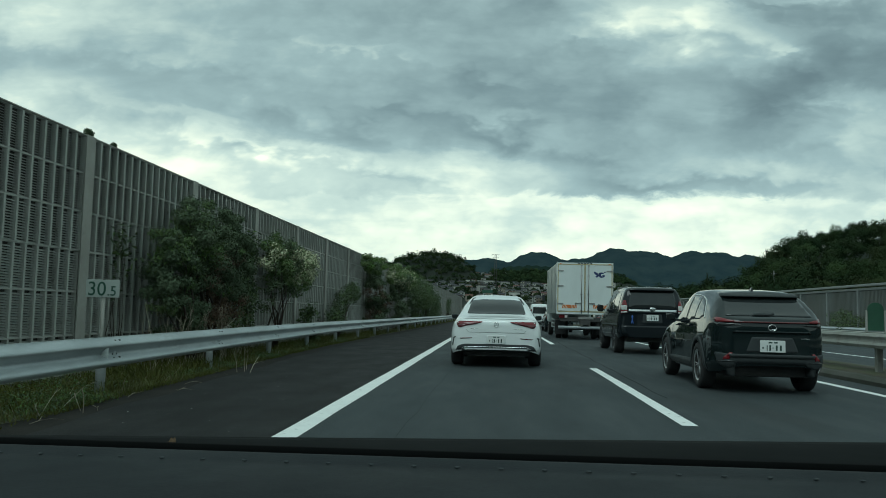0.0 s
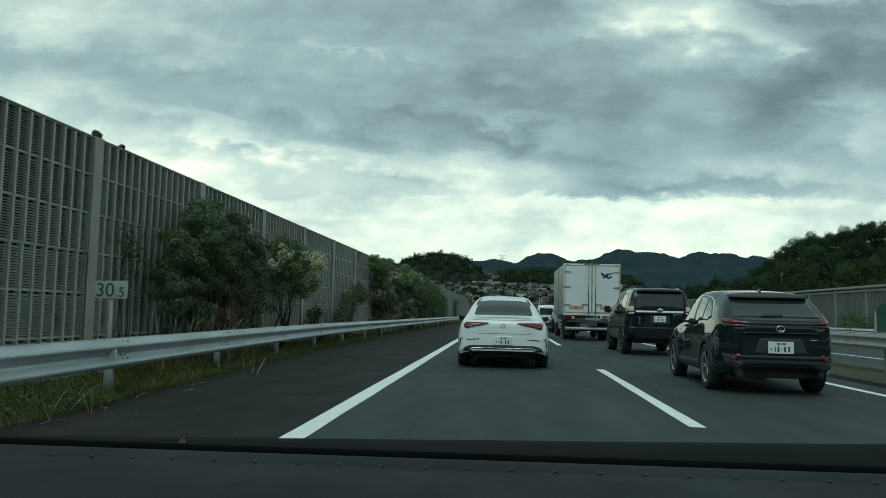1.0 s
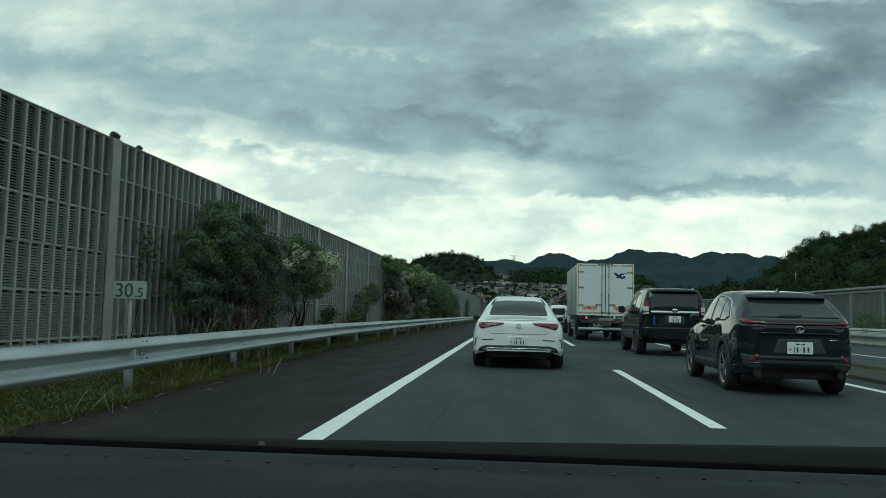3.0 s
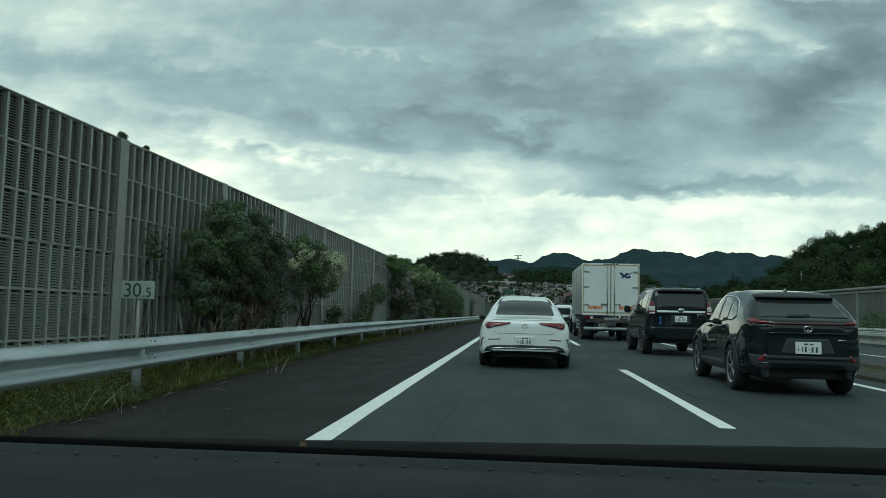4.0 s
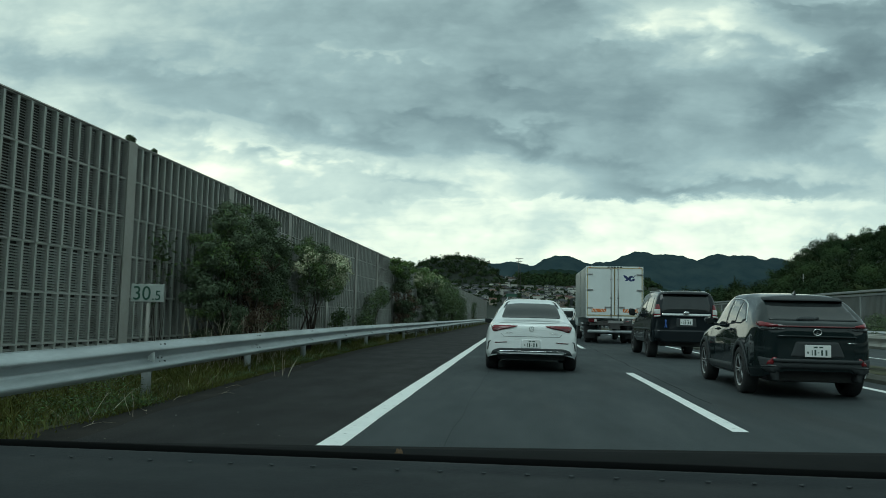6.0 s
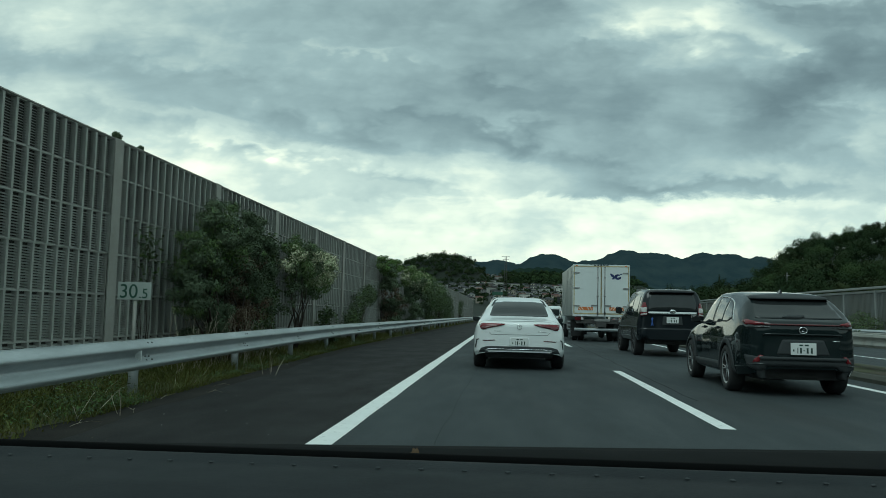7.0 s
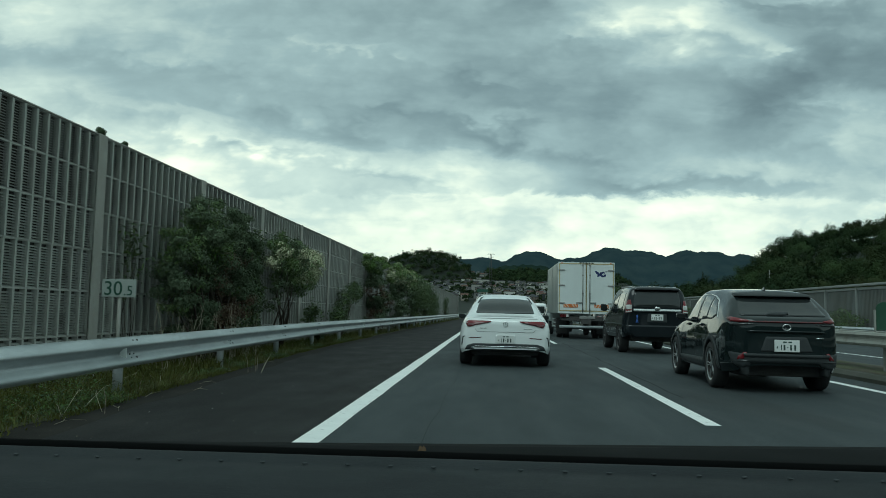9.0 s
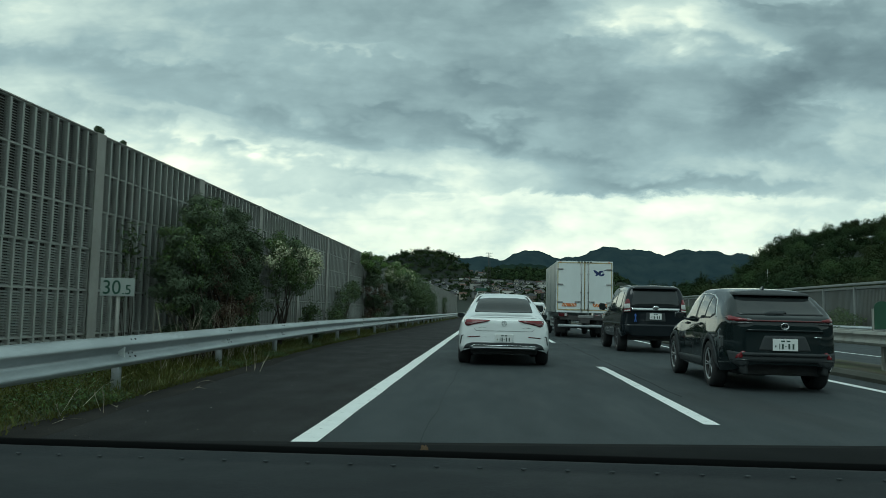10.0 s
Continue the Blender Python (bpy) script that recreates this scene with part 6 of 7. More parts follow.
# the big dark shrub, the flowering one, and the smaller ones along the barrier
lobed("shrub", "large dense dark green shrub with withered reddish leaves inside", (-5.45, 14.0, 0),
      ((-0.63, 2.66, 0.40), (0.39, 2.72, 0.48), (1.43, 2.70, 0.44), (-1.60, 2.08, 0.36), (-0.43, 2.15, 0.60), (1.85, 2.35, 0.42), (-1.17, 1.68, 0.52), (0.54, 1.72, 0.62),
       (1.85, 1.80, 0.46), (-1.55, 1.22, 0.42), (-0.01, 1.18, 0.58), (1.60, 1.25, 0.48), (2.30, 2.45, 0.26), (-0.9, 0.65, 0.5), (0.6, 0.60, 0.5), (0.15, 2.25, 0.60)),
      (("leaf_dark", 64000, 0.027, (0, 1, 2, 3, 4, 5, 6, 7, 8, 9, 10, 11, 12, 13, 14, 15)), ("leaf_red", 12000, 0.026, (7, 8, 10, 11, 11, 14)), ("leaf_mid", 5500, 0.027, (0, 1, 3, 4, 6, 9)), ("leaf_bright", 1300, 0.026, (3, 4, 4, 7))),
      11, 0.032, (-0.3, 0.5))
lobed("shrub", "flowering shrub with cream blossom on forked stems", (-5.45, 19.3, 0),
      ((0.0, 2.74, 0.42), (-1.1, 2.36, 0.42), (0.5, 2.42, 0.56), (2.0, 2.26, 0.54), (-0.25, 1.92, 0.48), (1.5, 1.80, 0.50), (-0.7, 1.50, 0.32), (-1.1, 1.15, 0.24), (0.9, 1.50, 0.24), (0.3, 2.10, 0.40), (0.9, 2.05, 0.42)),
      (("leaf_dark", 5500, 0.034, (0, 1, 2, 4, 5, 6, 7, 8, 9, 10)), ("leaf_mid", 9000, 0.033, (0, 1, 2, 3, 3, 4, 5, 9, 10)), ("blossom", 8500, 0.026, (1, 2, 2, 3, 3, 3, 3, 10, 10)), ("leaf_bright", 2200, 0.033, (2, 3, 5, 10))),
      23, 0.035, (-0.4,))
shrub("shrub", "low leafy shrub at the foot of the barrier", (-5.6, 23.0, 0), 1.15, 0.30, 0.55, 900, 31, ("leaf_dark", "leaf_mid"), n=10, z0=0.2, size=0.06, r=0.2)
lean = thing("shrub", (-5.55, 26.6, 0), "dark leaning shrub with a bent crown", "shrub", "shrubs before the barrier")
cc = [(0, -0.3, 0.9), (0, 0.2, 0.8), (0.02, 0.6, 1.15), (0.1, 1.1, 1.5), (0.1, 1.7, 1.75), (0.12, 2.3, 1.85), (0.1, 2.7, 1.72), (0.0, -0.5, 0.6), (0, 3.0, 1.6)]
limbs("stem", (0, 0, -0.03), [cc[3], cc[4], cc[5], cc[0]], 0.05, lean, 3)
for mt, k, s in (("leaf_dark", 1900, 1), ("leaf_mid", 700, 2), ("leaf_bright", 160, 3)):
    V, Fc = leaf_cloud(cc, [(0.28, 0.42, 0.26)] * len(cc), k, 0.055, 40 + s)
    mesh_object("foliage", V, Fc, M[mt], lean)


def climber(label, y0, y1, z1, x, n, leaves, seed, mats=("leaf_dark", "leaf_mid"), depth=0.18, shares=(0.7, 0.3)):
    """Creeper hanging on the barrier's face."""
    rng = random.Random(seed)
    t = thing("climber", (x, (y0 + y1) / 2, 0), label, "climbing plant", "creepers on the barrier")
    c, r = [], []
    for _ in range(n):
        f = rng.random() ** 0.9
        c.append((rng.uniform(-0.5, 0.6) * depth, rng.uniform(-0.5, 0.5) * (y1 - y0) * (1 - 0.35 * f), 0.15 + f * (z1 - 0.2)))
        k = rng.uniform(0.7, 1.3)
        r.append((depth * k, 0.22 * k + 0.05 * (y1 - y0), 0.30 * k))
    limbs("stem", (0, 0, 0), [q for q in c if q[2] > z1 * 0.6][:5] or c[:3], 0.008, t, seed)
    for j, mt in enumerate(mats):
        V, Fc = leaf_cloud(c, r, int(leaves * shares[j]), 0.055, seed + j)
        mesh_object("foliage", V, Fc, M[mt], t)


climber("thin dark creeper climbing beside a barrier post", 17.2, 18.3, 2.6, -5.93, 20, 3200, 51)
climber("young creeper on the louvred barrier", 11.7, 12.0, 2.2, -5.95, 9, 170, 52)
climber("thin creeper twigs at the barrier foot", 24.2, 24.7, 1.2, -5.93, 5, 220, 53)
climber("creeper tendrils on the louvres", 28.1, 29.2, 1.6, -5.93, 5, 260, 54)

# the overgrown stretch farther on; underside shade is coloured in with darker leaves
lobed("shrub", "bright green creeper arching over the barrier top", (-5.6, 34.7, 0), ((-1.6, 3.15, 0.42), (1.9, 3.35, 0.42), (0.0, 2.95, 0.46), (0.6, 3.25, 0.35)),
      (("leaf_mid", 2600, 0.05, (0, 1, 2, 3)), ("leaf_bright", 1500, 0.05, (0, 1, 3)), ("leaf_dark", 900, 0.05, (2, 2))), 71, 0.02)
lobed("shrub", "dark dense creeper with reddish withered leaves", (-5.5, 34.9, 0), ((0.2, 2.50, 0.62), (-0.5, 1.90, 0.62), (0.4, 1.25, 0.64), (-0.3, 0.65, 0.60), (1.6, 1.5, 0.6), (1.8, 0.8, 0.6)),
      (("leaf_dark", 10000, 0.05, (0, 1, 2, 3, 4, 5)), ("leaf_red", 1100, 0.05, (1, 2, 3, 4))), 72, 0.03)
lobed("shrub", "tall shrub with cream blossom on top, its underside shade in darker leaves", (-5.5, 44.0, 0), ((-2.1, 3.02, 0.76), (2.2, 3.02, 0.82), (0.0, 2.85, 0.75), (-0.7, 2.25, 0.76), (2.0, 1.65, 0.76), (-1.7, 1.15, 0.64), (0.4, 0.8, 0.7)),
      (("leaf_mid", 3600, 0.055, (0, 1, 2)), ("blossom", 1700, 0.036, (0, 0, 1, 2, 2)), ("leaf_bright", 1100, 0.05, (0, 1, 2)), ("leaf_dark", 10000, 0.055, (2, 3, 4, 5, 6))), 73, 0.04)
HEDGE = (
    (-5.3, 54.15, 3.81, 1.1, 3.2, 5600, 75, ("leaf_dark", "leaf_mid"), "dark tall shrub along the barrier", (0.55, 0.45)),
    (-5.3, 62.15, 3.63, 1.1, 3.4, 4800, 76, ("leaf_dark", "leaf_mid"), "dark shrub farther along the barrier", (0.55, 0.45)),
    (-5.4, 71.65, 2.98, 0.9, 3.0, 3000, 77, ("leaf_dark", "leaf_mid"), "dark shrub at the end of the row", (0.7, 0.3)),
    (-5.6, 92.0, 2.79, 0.6, 3.5, 1400, 78, ("leaf_dark", "leaf_mid"), "creeper-grown shrub at the far barrier end", (0.7, 0.3)),
)
for x, y, h, rx, ry, k, sd, mats, lab, sh in HEDGE:
    shrub("shrub", lab, (x - 0.4, y, 0), h, rx * 0.28, ry, int(k * 1.6), sd, mats, n=38, z0=0.16, size=0.06, shares=sh, group="overgrown shrubs along the barrier", r=0.44)
# beyond the opposite rail
for x, y, h, k, sd, lab in ((18.95, 43.0, 1.75, 1500, 81, "round green shrub behind the opposite rail"), (18.95, 61.0, 2.6, 2200, 83, "dull green shrub behind the opposite rail"), (19.0, 78.0, 2.4, 1500, 84, "dull green shrub behind the opposite rail")):
    shrub("shrub", lab, (x, y, 0), h, 0.6, 1.5, k, sd, ("leaf_dark", "leaf_mid", "leaf_bright"), n=16, z0=0.2, size=0.07, shares=(0.65, 0.3, 0.05), group="shrubs of the opposite verge", r=0.4)

# grass of the verge, one mass, with taller dry stalks
def blades(name, y0, y1, n, h, w, x0, x1, mat, seed, label, lean=0.5, clump=0.8, z=0.01):
    rng = np.random.default_rng(seed)
    ys = rng.uniform(y0, y1, n * 3)
    dens = np.array([0.5 + 0.9 * noise.noise(Vector((y * clump, seed * 0.7, 0))) for y in ys])
    ys = ys[rng.random(n * 3) < np.clip(dens, 0.08, 1)][:n]
    n = len(ys)
    f = rng.random(n) ** 0.8
    b = np.array([bend(y) for y in ys])
    xs = x0 - b * (1 if x0 < 0 else 0) + (x1 - x0) * f
    hh = h * (0.35 + 0.9 * rng.random(n)) * (0.6 + 0.6 * np.array([0.5 + 0.8 * noise.noise(Vector((y * 1.3, 4, seed))) for y in ys]))
    a = rng.uniform(0, 2 * np.pi, n)
    dx, dy = np.cos(a), np.sin(a)
    le = lean * hh * rng.random(n)
    b2 = rng.uniform(0, 2 * np.pi, n)
    base = np.stack([xs, ys, np.full(n, z)], 1)
    side = np.stack([dx, dy, np.zeros(n)], 1) * (w * (0.6 + 0.8 * rng.random(n)))[:, None]
    out = np.stack([np.cos(b2), np.sin(b2), np.zeros(n)], 1)
    mid = base + out * (le * 0.35)[:, None] + np.array([0, 0, 1]) * (hh * 0.6)[:, None]
    tip = base + out * le[:, None] + np.array([0, 0, 1]) * hh[:, None]
    V = np.stack([base - side, base + side, mid + side * 0.7, mid - side * 0.7, tip], 1).reshape(-1, 3)
    Fc = []
    for i in range(n):
        k = 5 * i
        Fc += [(k, k + 1, k + 2, k + 3), (k + 3, k + 2, k + 4)]
    return tagged(mesh_object(name, V, Fc, mat), label, "grass", "", "stuff")


blades("grass", 4.5, 40, 15000, 0.095, 0.0045, -5.2, -4.16, M["grass"], 91, "uneven olive grass and weeds on the verge", 1.1, 1.1)
blades("grass", 4.5, 30, 34000, 0.045, 0.005, -5.0, -4.02, M["moss"], 96, "short mossy growth covering the verge", 1.2, 0.7)
blades("grass", 4.5, 34, 20000, 0.19, 0.006, -5.6, -4.26, M["moss"], 97, "taller grass and weeds behind the guard rail", 1.5, 1.3)
blades("grass", 40, 110, 6000, 0.15, 0.012, -5.2, -4.12, M["grass"], 92, "green verge grass farther along the rail")
blades("weeds", 4.5, 30, 2600, 0.13, 0.007, -5.0, -4.14, M["grass"], 93, "broad-leaved weeds below the guard rail", 1.3, 1.6)
blades("dry_grass", 4.5, 45, 170, 0.30, 0.0030, -4.8, -4.12, M["straw"], 94, "thin pale dry stalks in the verge", 2.2, 1.2)
blades("grass", 8, 60, 4500, 0.10, 0.007, 6.7, 8.1, M["grass"], 95, "thin grass and moss on the median")
wr = random.Random(77)
spots = [(-4.30, 7.0, 0.30), (-4.26, 7.6, 0.42), (-4.30, 8.0, 0.38)]
spots += [(wr.uniform(-4.7, -4.16), wr.uniform(5.5, 26), wr.uniform(0.07, 0.22)) for _ in range(44)]
for k, (x, y, h) in enumerate(spots):
    t = thing("weed_clump", (x - bend(y), y, 0), "clump of leafy weeds at the shoulder edge", "weed", "weed clumps on the verge")
    blob = [(0, 0, h * 0.45), (0.08, 0.2, h * 0.35), (-0.1, -0.2, h * 0.4)]
    for mt, n in (("leaf_mid", 260), ("leaf_dark", 140), ("leaf_bright", 60)):
        V, Fc = leaf_cloud(blob, [(0.15, 0.26, h * 0.5)] * 3, n, 0.017, 300 + k, order=1.0, loose=0.5)
        V[:, 2] = np.maximum(V[:, 2], 0.004)
        mesh_object("foliage", V, Fc, M[mt], t)


# grit and leaf litter on the shoulder, one mass
lr = np.random.default_rng(63)
V, Fc = [], []
for _ in range(340):
    y = lr.uniform(5.5, 26)
    x = -4.12 - bend(y) + abs(lr.normal(0, 0.75))
    if x > -1.85:
        continue
    a, w = lr.uniform(0, 6.28), lr.uniform(0.0025, 0.008)
    u = np.array((math.cos(a), math.sin(a), 0)) * w * lr.uniform(1.0, 2.2)
    v = np.array((-math.sin(a), math.cos(a), 0)) * w * 0.6
    c, k = np.array((x, y, 0.003)), len(V)
    V += [tuple(c - u), tuple(c + v), tuple(c + u), tuple(c - v), tuple(c + np.array((0, 0, w * lr.uniform(0.3, 0.9))))]
    Fc += [(k, k + 1, k + 4), (k + 1, k + 2, k + 4), (k + 2, k + 3, k + 4), (k + 3, k, k + 4)]
tagged(mesh_object("litter", V, Fc, M["litter"]), "pale grit and bits of leaf litter on the shoulder", "litter", "", "stuff")


def twig(x, y, length, turn, seed):
    """A dry twig lying at the edge of the shoulder."""
    rng = random.Random(seed)
    t = thing("twig", (x - bend(y), y, 0.008), "pale dry twig lying at the edge of the shoulder", "twig", "twigs on the shoulder", "", turn)
    pts = [(length * f, rng.uniform(-0.02, 0.02), 0.0 + 0.025 * math.sin(3.1 * f)) for f in (0, 0.3, 0.6, 1.0)]
    stem = tube("stem", pts, [0.0028, 0.0024, 0.002, 0.001], M["straw"], t, 5)
    p = Vector(pts[1])
    tube("side_shoot", [p, p + Vector((length * 0.25, rng.choice((-1, 1)) * length * 0.22, 0.02))], [0.0025, 0.0012], M["straw"], stem, 4)


for k, (x, y, n, a) in enumerate(((-3.95, 6.6, 0.34, 70), (-3.8, 7.6, 0.22, 120), (-4.0, 8.8, 0.42, 100), (-3.9, 10.4, 0.30, 60), (-4.05, 12.2, 0.45, 95), (-3.7, 9.6, 0.18, 20), (-4.0, 14.5, 0.4, 80), (-4.02, 17.0, 0.5, 110))):
    twig(x, y, n, a, 500 + k)


def stalks(label, x, y, n, h, spread, seed):
    """A tangle of bare dry stems."""
    rng = random.Random(seed)
    t = thing("dry_stalks", (x, y, 0), label, "dry stalks", "dry stalks by the rail")
    bm = bmesh.new()
    for _ in range(n):
        p = Vector((rng.uniform(-0.2, 0.2), rng.uniform(-1, 1) * spread, 0))
        d = Vector((rng.uniform(-0.25, 0.22), rng.uniform(-1.2, 1.2), 1)).normalized()
        l = h * rng.uniform(0.5, 1.15)
        bow = Vector((rng.uniform(-0.2, 0.2), rng.uniform(-0.5, 0.5), -0.12)) * l
        pts = [p, p + d * l * 0.5 + bow * 0.15, p + d * l * 0.8 + bow * 0.4, p + d * l + bow * 0.7]
        tube_bm(bm, pts, [0.0042, 0.0034, 0.0026, 0.0016], 4)
        for f in (0.45, 0.7):
            q = pts[1].lerp(pts[3], f)
            e = q + (d + Vector((rng.uniform(-0.3, 0.3), rng.uniform(-0.9, 0.9), rng.uniform(-0.1, 0.5)))).normalized() * l * 0.22
            tube_bm(bm, [q, e], [0.0022, 0.0013], 3)
    tagged(part("stem_tangle", bm, M["straw"], t), kind="stuff")


stalks("tangle of pale bare stems behind the rail", -5.15, 12.9, 55, 1.15, 1.5, 1)
def tuft(y, r, k):
    t = thing("moss_tuft", (WX, y, 3.585), "dark tuft of plants growing on the barrier top", "plant", "tufts on the barrier top")
    V, Fc = leaf_cloud([(0, 0, r * 0.6)], [(r * 0.6, r * 0.9, r * 0.6)], k, 0.020, int(y * 10))
    mesh_object("foliage", V, Fc, M["leaf_dark"], t)


tuft(10.98, 0.10, 700)
tuft(11.75, 0.065, 400)
stalks("pale bare stems behind the rail", -5.1, 14.6, 26, 1.0, 1.0, 2)
stalks("bent dry stems hanging before the rail", -4.12, 12.6, 4, 0.4, 0.6, 3)
stalks("bent dry stems at the shoulder edge", -4.1, 7.4, 4, 0.34, 0.4, 4)

# ---- woods and hills ----


def woods(name, label, crowns, seed, leaf, per, tones=("wood_far",)):
    """A wood, as one mass: crowns of leaf clumps, lit from above and dark between, in a few tones of green."""
    rng = np.random.default_rng(seed)
    t = thing(name, (0, 0, 0), label, "woods", "", "stuff")
    kind = rng.choice(len(tones), len(crowns), p=[[1.0], [0.6, 0.4], [0.55, 0.25, 0.20]][len(tones) - 1])
    for j, tone in enumerate(tones):
        mine = np.array([c for c, k in zip(crowns, kind) if k == j], float)
        if not len(mine):
            continue
        m = 13
        mid3, r = np.repeat(mine[:, :3], m, 0), np.repeat(mine[:, 3], m)
        d = rng.normal(size=(len(r), 3))
        d[:, 2] = np.abs(d[:, 2]) * 0.9 - 0.25
        d /= np.linalg.norm(d, axis=1)[:, None]
        reach = rng.uniform(0.35, 0.95, len(r))
        blob = mid3 + d * (r * reach)[:, None] * np.array([1.0, 1.0, 0.85])
        q = r * rng.uniform(0.16, 0.36, len(r))
        n = per * len(mine)
        k = rng.choice(len(r), n, p=q ** 2 / (q ** 2).sum())
        e = rng.normal(size=(n, 3))
        e /= np.linalg.norm(e, axis=1)[:, None]
        p = blob[k] + e * q[k][:, None] * (0.55 + 0.5 * rng.random((n, 1)) + 0.10 * rng.normal(size=(n, 1)))
        nrm = d[k] * 0.9 + e * 0.8 + rng.normal(size=(n, 3)) * 0.35
        nrm /= np.linalg.norm(nrm, axis=1)[:, None]
        u = np.cross(nrm, rng.normal(size=(n, 3)))
        u /= np.linalg.norm(u, axis=1)[:, None]
        w = np.cross(nrm, u)
        z = leaf * (0.5 + rng.random((n, 1)))
        V = np.stack([p - u * z, p + w * z * 0.7, p + u * z, p - w * z * 0.7], axis=1).reshape(-1, 3)
        mesh_object("leaves", V, np.arange(n * 4).reshape(-1, 4).tolist(), M[tone], t)
    return t


def hill_mesh(name, f, xs, ys, mat, label, category="hill"):
    V = [(x, y, f(x, y)) for y in ys for x in xs]
    n = len(xs)
    Fc = [(j * n + i, j * n + i + 1, (j + 1) * n + i + 1, (j + 1) * n + i) for j in range(len(ys) - 1) for i in range(n - 1)]
    return tagged(mesh_object(name, V, Fc, mat, None, "", True), label, category, "", "structure")


def crest(pts, x):
    return float(np.interp(x, [p[0] for p in pts], [p[1] for p in pts]))


# right-hand wooded hill
RH = ((14, 2.0), (28, 3.6), (40, 5.5), (51, 7.0), (58, 8.5), (65.2, 9.0), (71.2, 13.7), (77.2, 19.2), (83.2, 22.7), (91.2, 24.8), (101.2, 26.8), (116.2, 30.0), (141.2, 34.0), (181.2, 40.0), (281.2, 34.0))
def right_hill(x, y):
    g = max(0.0, min(1.0, (y - 120) / 100))
    return -0.5 + (crest(RH, x * 220 / max(y, 120)) - 2.5) * g * max(1.0, y / 230)
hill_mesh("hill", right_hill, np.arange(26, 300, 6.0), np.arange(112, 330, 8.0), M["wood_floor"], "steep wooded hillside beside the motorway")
rngh = np.random.default_rng(7)
cr = []
for y in np.arange(124, 256, 7.0):
    for x in np.arange(28, 200, 6.0):
        xx, yy = x + rngh.uniform(-3, 3), y + rngh.uniform(-3, 3)
        if xx / yy > 0.66 or xx / yy < 0.125:
            continue
        z = right_hill(xx, yy)
        r = rngh.uniform(2.2, 5.0)
        cr.append((xx, yy, z + r * 0.55, r))
woods("woods", "dense dark green broadleaf wood on the hillside", cr, 101, 0.15, 1900, ("wood_far", "wood_mid", "wood_olive"))
# low belt of trees between the town and the hill
cr = []
for y in np.arange(330, 450, 11.0):
    for x in np.arange(34, 150, 9.0):
        r = rngh.uniform(3.5, 6.0)
        cr.append((x + rngh.uniform(-4, 4), y + rngh.uniform(-4, 4), 1.5 + (y - 330) * 0.075 + max(0, x - 60) * 0.07, r))
woods("woods", "low dark belt of trees beyond the road", cr, 105, 0.4, 300, ("wood_far", "wood_mid"))
# two poles in front of the hill
for x, y, h in ((52.3, 150.0, 10.3), (56.4, 152.0, 10.0)):
    t = thing("utility_pole", (x, y, right_hill(x, y) - 0.3), "slim grey utility pole before the wood", "utility pole", "poles before the wood")
    h -= right_hill(x, y) - 0.3
    tube("shaft", [(0, 0, 0), (0, 0, h)], [0.12, 0.07], M["concrete"], t)
    box("crossarm", (0, 0, h - 0.6), (1.0, 0.06, 0.06), M["steel"], t, 0.01)
conif = thing("tree", (50.5, 190.0, right_hill(50.5, 190.0)), "small dark conifer standing above the wood edge", "tree")
tube("trunk", [(0, 0, 0), (0, 0, 8)], [0.2, 0.03], M["bark"], conif)
V, Fc = leaf_cloud([(0, 0, 1.5 + 0.7 * i) for i in range(10)], [(1.2 - 0.11 * i, 1.2 - 0.11 * i, 0.5) for i in range(10)], 1400, 0.2, 5)
mesh_object("crown", V, Fc, M["wood_far"], conif)

# left wooded knoll behind the town's near end
LH = ((-260, 30), (-200, 42), (-150, 46), (-118, 48.5), (-105, 53), (-90, 58), (-72, 60.5), (-56, 59), (-42, 56), (-32, 50), (-24, 40), (-14, 24), (0, 6), (20, -1))
def left_hill(x, y):
    return crest(LH, x * 800 / y) * max(0.0, min(1.0, (y - 690) / 110)) - 0.5
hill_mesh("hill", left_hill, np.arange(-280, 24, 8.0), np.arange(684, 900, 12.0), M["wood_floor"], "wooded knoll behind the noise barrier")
cr = []
for y in np.arange(715, 850, 11.0):
    for x in np.arange(-250, 10, 7.0):
        xx, yy = x + rngh.uniform(-4, 4), y + rngh.uniform(-4, 4)
        z = left_hill(xx, yy)
        if z < 10:
            continue
        r = rngh.uniform(4.0, 7.0)
        cr.append((xx, yy, z + r * 0.3, r))
woods("woods", "dark green wood on the knoll", cr, 102, 0.42, 330, ("wood_far", "wood_mid", "wood_olive"))
# unseen wooded slopes added behind the camera, so that car panels reflect dark
cr = []
for y in np.arange(-230, -120, 11.0):
    for x in np.arange(-200, 210, 10.0):
        r = rngh.uniform(4.0, 7.0)
        cr.append((x + rngh.uniform(-4, 4), y + rngh.uniform(-4, 4), 2 + (-120 - y) * 0.34 + r * 0.5, r))
woods("woods", "unseen dark wood added behind the camera to darken reflections", cr, 104, 1.2, 60)
hill_mesh("hill", lambda x, y: max(-0.5, (-118 - y) * 0.34), np.arange(-230, 240, 20.0), np.arange(-260, -100, 12.0), M["wood_floor"], "unseen slope added under the wood behind the camera")

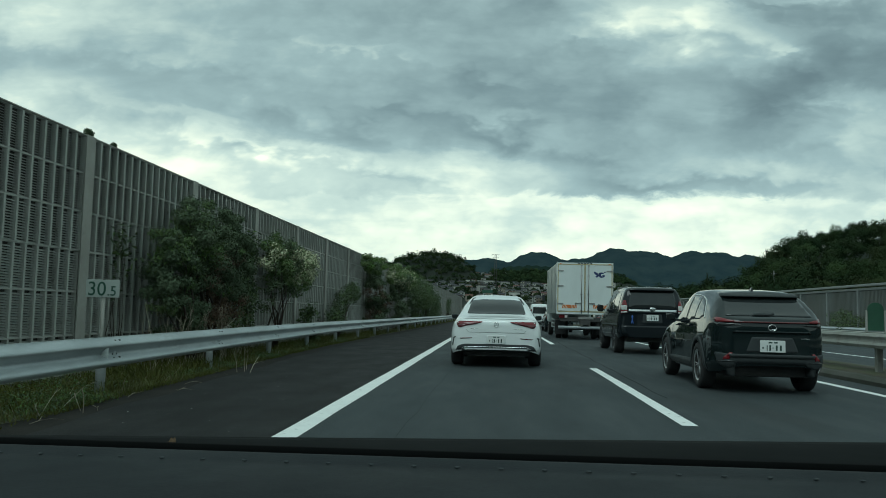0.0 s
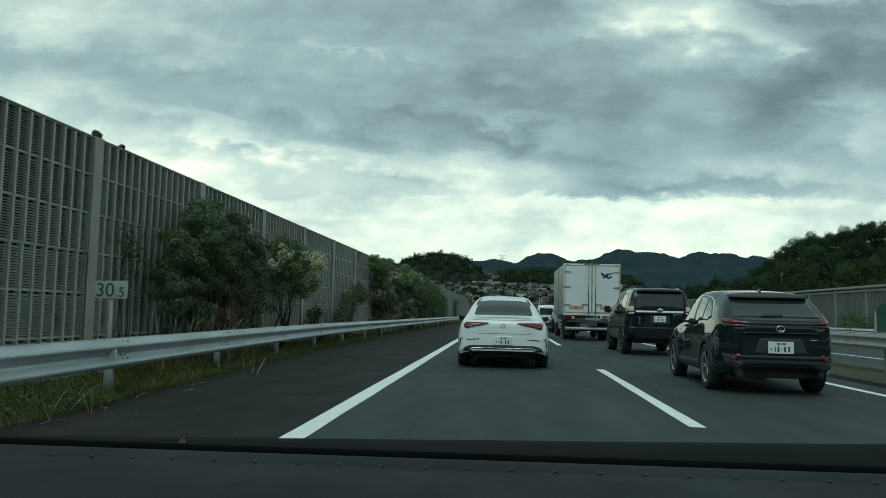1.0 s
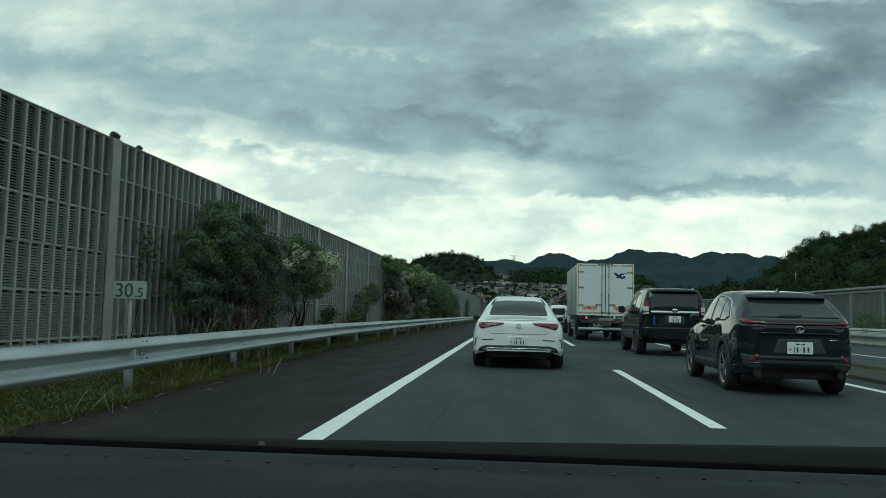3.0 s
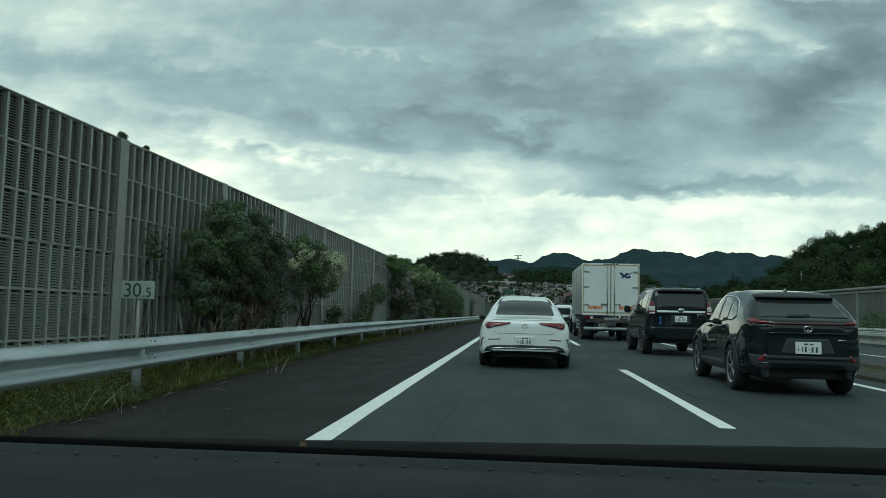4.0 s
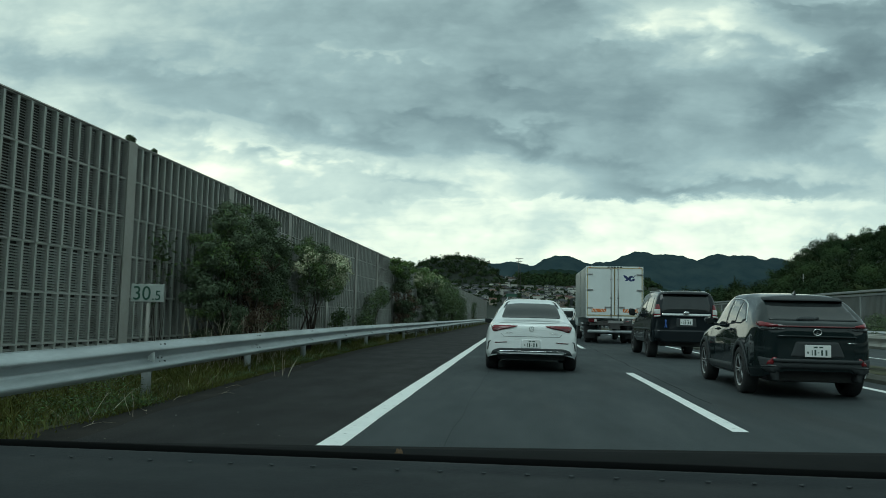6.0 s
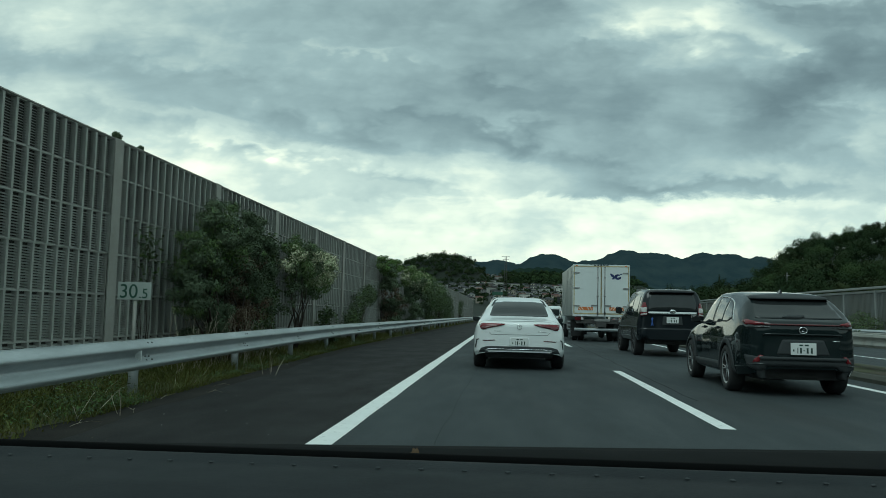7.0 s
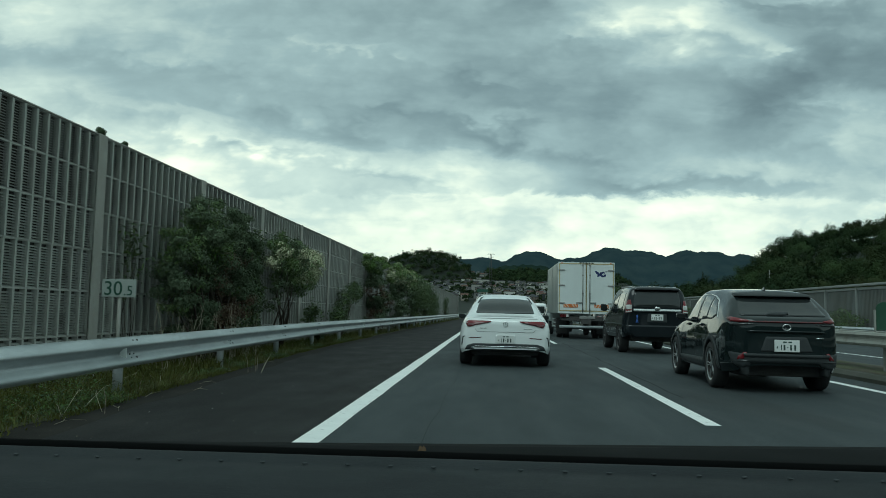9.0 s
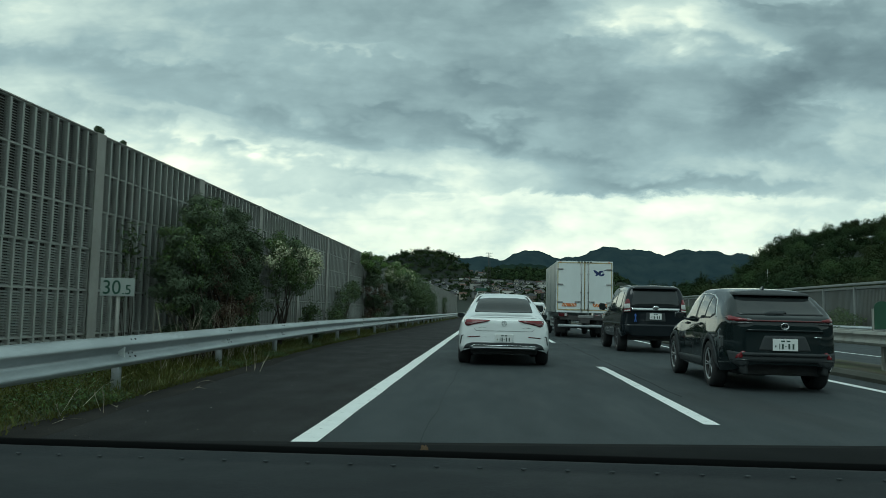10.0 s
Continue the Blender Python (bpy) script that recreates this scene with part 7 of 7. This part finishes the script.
# distant ridges
def ridge(name, y, pts, mat, label, depth, amp):
    xs = np.linspace(pts[0][0], pts[-1][0], 260)
    V, n = [], len(xs)
    rows = ((-depth, 0.0), (-depth * 0.7, 0.25), (-depth * 0.42, 0.55), (-depth * 0.18, 0.85), (0, 1.0), (depth * 0.3, 0.8))
    for dy, f in rows:
        for x in xs:
            h = float(cat([p[0] for p in pts], [p[1] for p in pts], [x])[0])
            j = amp * (noise.noise(Vector((x * 0.012, dy * 0.004, 1))) * 1.4 + noise.noise(Vector((x * 0.05, dy * 0.02, 3))) + 0.5 * noise.noise(Vector((x * 0.16, dy * 0.1, 6))))
            V.append((x, y + dy + 60 * noise.noise(Vector((x * 0.006, f * 3, 8))), h * f + j * (0.5 + 0.5 * f) * (1 if f > 0 else 0)))
    Fc = [(r * n + i, r * n + i + 1, (r + 1) * n + i + 1, (r + 1) * n + i) for r in range(len(rows) - 1) for i in range(n - 1)]
    tagged(mesh_object(name, V, Fc, mat, None, "", True), label, "mountain", "", "structure")


FAR = ((-635, 157), (-89, 177), (-41, 184), (-3, 180), (34, 175), (62, 189), (109, 207), (147, 209), (179, 200), (222, 188), (287, 191), (324, 206), (361, 220), (388, 226), (416, 219), (444, 212), (480, 214), (517, 218), (553, 212), (580, 201), (613, 214), (644, 222), (679, 215), (742, 216), (781, 207), (817, 212), (867, 205), (955, 197), (1160, 186))
NEAR = ((-53, 30), (-21, 46), (-9, 55), (2, 63), (22, 69), (46, 70), (66, 67), (90, 61), (137, 57), (184, 50), (214, 43), (260, 42), (313, 49), (366, 54))
ridge("mountain", 2600, FAR, M["ridge"], "distant forested mountain ridge with blue haze in its colour", 700, 5.0)
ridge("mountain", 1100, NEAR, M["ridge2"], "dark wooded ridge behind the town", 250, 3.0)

# ---- the town on the slope ahead ----
def slope(x, y):
    return -0.5 + max(0.0, y - 470) * 0.098 + max(0.0, -x) * 0.015
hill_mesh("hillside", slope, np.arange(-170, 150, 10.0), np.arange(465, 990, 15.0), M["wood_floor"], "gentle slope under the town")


def house(wall, roof, w, d, h, style, label):
    t = thing("house", (0, 0, -50), label, "house", "houses of the town")
    b = box("wall", (0, 0, h / 2 - 1), (w, d, h + 2), M[wall], t, 0.03)
    bm = bmesh.new()
    o, rz = 0.5, (1.7 if style != "flat" else 0.4)
    x, y = w / 2 + o, d / 2 + o
    if style == "gable":
        pts = [(-x, -y, h), (x, -y, h), (x, y, h), (-x, y, h), (-x, 0, h + rz), (x, 0, h + rz)]
        fs = [(0, 1, 5, 4), (2, 3, 4, 5), (1, 2, 5), (3, 0, 4), (3, 2, 1, 0)]
    elif style == "hip":
        k = max(0.5, x - y)
        pts = [(-x, -y, h), (x, -y, h), (x, y, h), (-x, y, h), (-k, 0, h + rz), (k, 0, h + rz)]
        fs = [(0, 1, 5, 4), (2, 3, 4, 5), (1, 2, 5), (3, 0, 4), (3, 2, 1, 0)]
    else:
        pts = [(a, c, e) for e in (h, h + rz) for a, c in ((-x, -y), (x, -y), (x, y), (-x, y))]
        fs = [(3, 2, 1, 0), (4, 5, 6, 7), (0, 1, 5, 4), (1, 2, 6, 5), (2, 3, 7, 6), (3, 0, 4, 7)]
    vs = [bm.verts.new(p) for p in pts]
    for f in fs:
        bm.faces.new([vs[k] for k in f])
    part("roof", bm, M[roof], t)
    for z in (1.5, 4.2):
        for dx in (-w * 0.27, w * 0.2):
            if z < h - 0.8:
                q = box("window", (dx, -d / 2 - 0.02, z), (w * 0.2, 0.10, 1.15), M["window_dark"], t, 0.0)
                box("frame", (dx, -d / 2 - 0.03, z - 0.62), (w * 0.22, 0.12, 0.08), M["house_white"], q, 0.0)
    if style != "flat":
        box("balcony", (w * 0.1, -d / 2 - 0.5, 2.9), (w * 0.5, 1.0, 0.9), M[wall], t, 0.02)
    return t


TEMPL = [house("house_white", "roof_dark", 7.5, 6, 5.4, "gable", "white two-storey house with a dark gable roof"),
         house("house_cream", "roof_dark", 7, 6, 5.2, "hip", "cream two-storey house with a dark hipped roof"),
         house("house_white", "roof_grey", 8, 6, 5.2, "hip", "white house with a grey hipped roof"),
         house("house_brown", "roof_dark", 7, 6, 5.3, "gable", "brown-walled house with a dark roof"),
         house("house_grey", "roof_dark", 6.5, 6, 5.8, "flat", "grey-walled house with a flat roof"),
         house("house_cream", "roof_red", 7.5, 6, 5.2, "gable", "cream house with a red-brown roof"),
         house("house_white", "roof_dark", 12, 8, 7.5, "flat", "white block with a flat roof")]
for o in TEMPL:
    o.scale = (0.68, 0.68, 0.68)
rngt = random.Random(77)
k = 0
for row in range(21):
    y = 560 + row * 17
    x = -95 - row * 2.5 + rngt.uniform(-4, 4)
    while x < 70 + row * 3.5:
        src = TEMPL[rngt.choice((0, 0, 0, 1, 2, 3, 3, 4, 5, 6, 2))]
        yy = y + rngt.uniform(-6, 6)
        if left_hill(x, yy) < slope(x, yy) + 3 and rngt.random() < 0.9 and not (yy > 765 and x > -8):
            copy_thing(src, pose(x, yy, slope(x, yy) + 0.5, 0, 0, rngt.uniform(-30, 30)))
        x += rngt.uniform(6.8, 12.5)
for o in TEMPL:
    o.location = (rngt.uniform(-30, 40), 930 + rngt.uniform(0, 10), slope(0, 935) + 0.5)
# garden trees between the houses
cr = []
for _ in range(900):
    x, y = rngt.uniform(-110, 110), rngt.uniform(545, 920)
    r = rngt.uniform(1.5, 3.6)
    cr.append((x, y, slope(x, y) + r, r))
woods("garden_trees", "dark trees scattered between the houses of the town", cr, 103, 0.7, 90)
cr = []
for y in np.arange(785, 1000, 12.0):
    for x in np.arange(-6, 140, 8.0):
        r = rngt.uniform(3.0, 6.5)
        cr.append((x + rngt.uniform(-4, 4), y + rngt.uniform(-4, 4), slope(x, y) + r * 0.8, r))
woods("woods", "dark wood on the slope above the houses", cr, 106, 0.5, 260, ("wood_far", "wood_mid"))
# mast on the skyline
mast = thing("power_mast", (-3.0, 700, slope(-3, 700)), "slim steel lattice mast above the town", "mast")
for sx in (-1, 1):
    for sy in (-1, 1):
        tube("leg", [(sx * 1.4, sy * 1.4, 0), (sx * 0.5, sy * 0.5, 32)], [0.30, 0.2], M["chassis"], mast, 5)
for z, w in ((31.8, 7.0), (29.0, 5.4)):
    box("crossarm", (0, 0, z), (w, 0.4, 0.4), M["chassis"], mast, 0.02)
for i in range(10):
    z = 1.5 + i * 2.9
    box("brace", (0, 0, z), (2.7 - i * 0.18, 2.7 - i * 0.18, 0.25), M["chassis"], mast, 0.02)
# green direction sign over the road far ahead
gs = thing("road_sign", (-6.0, 420, 0), "green motorway direction board on two posts", "road sign")
box("board", (0, 0, 12.6), (6.0, 0.12, 1.7), M["sign_green"], gs, 0.03)
for s in (-1, 1):
    tube("post", [(s * 2.0, 0.2, 0), (s * 2.0, 0.2, 13.3)], 0.16, M["galv"], gs)
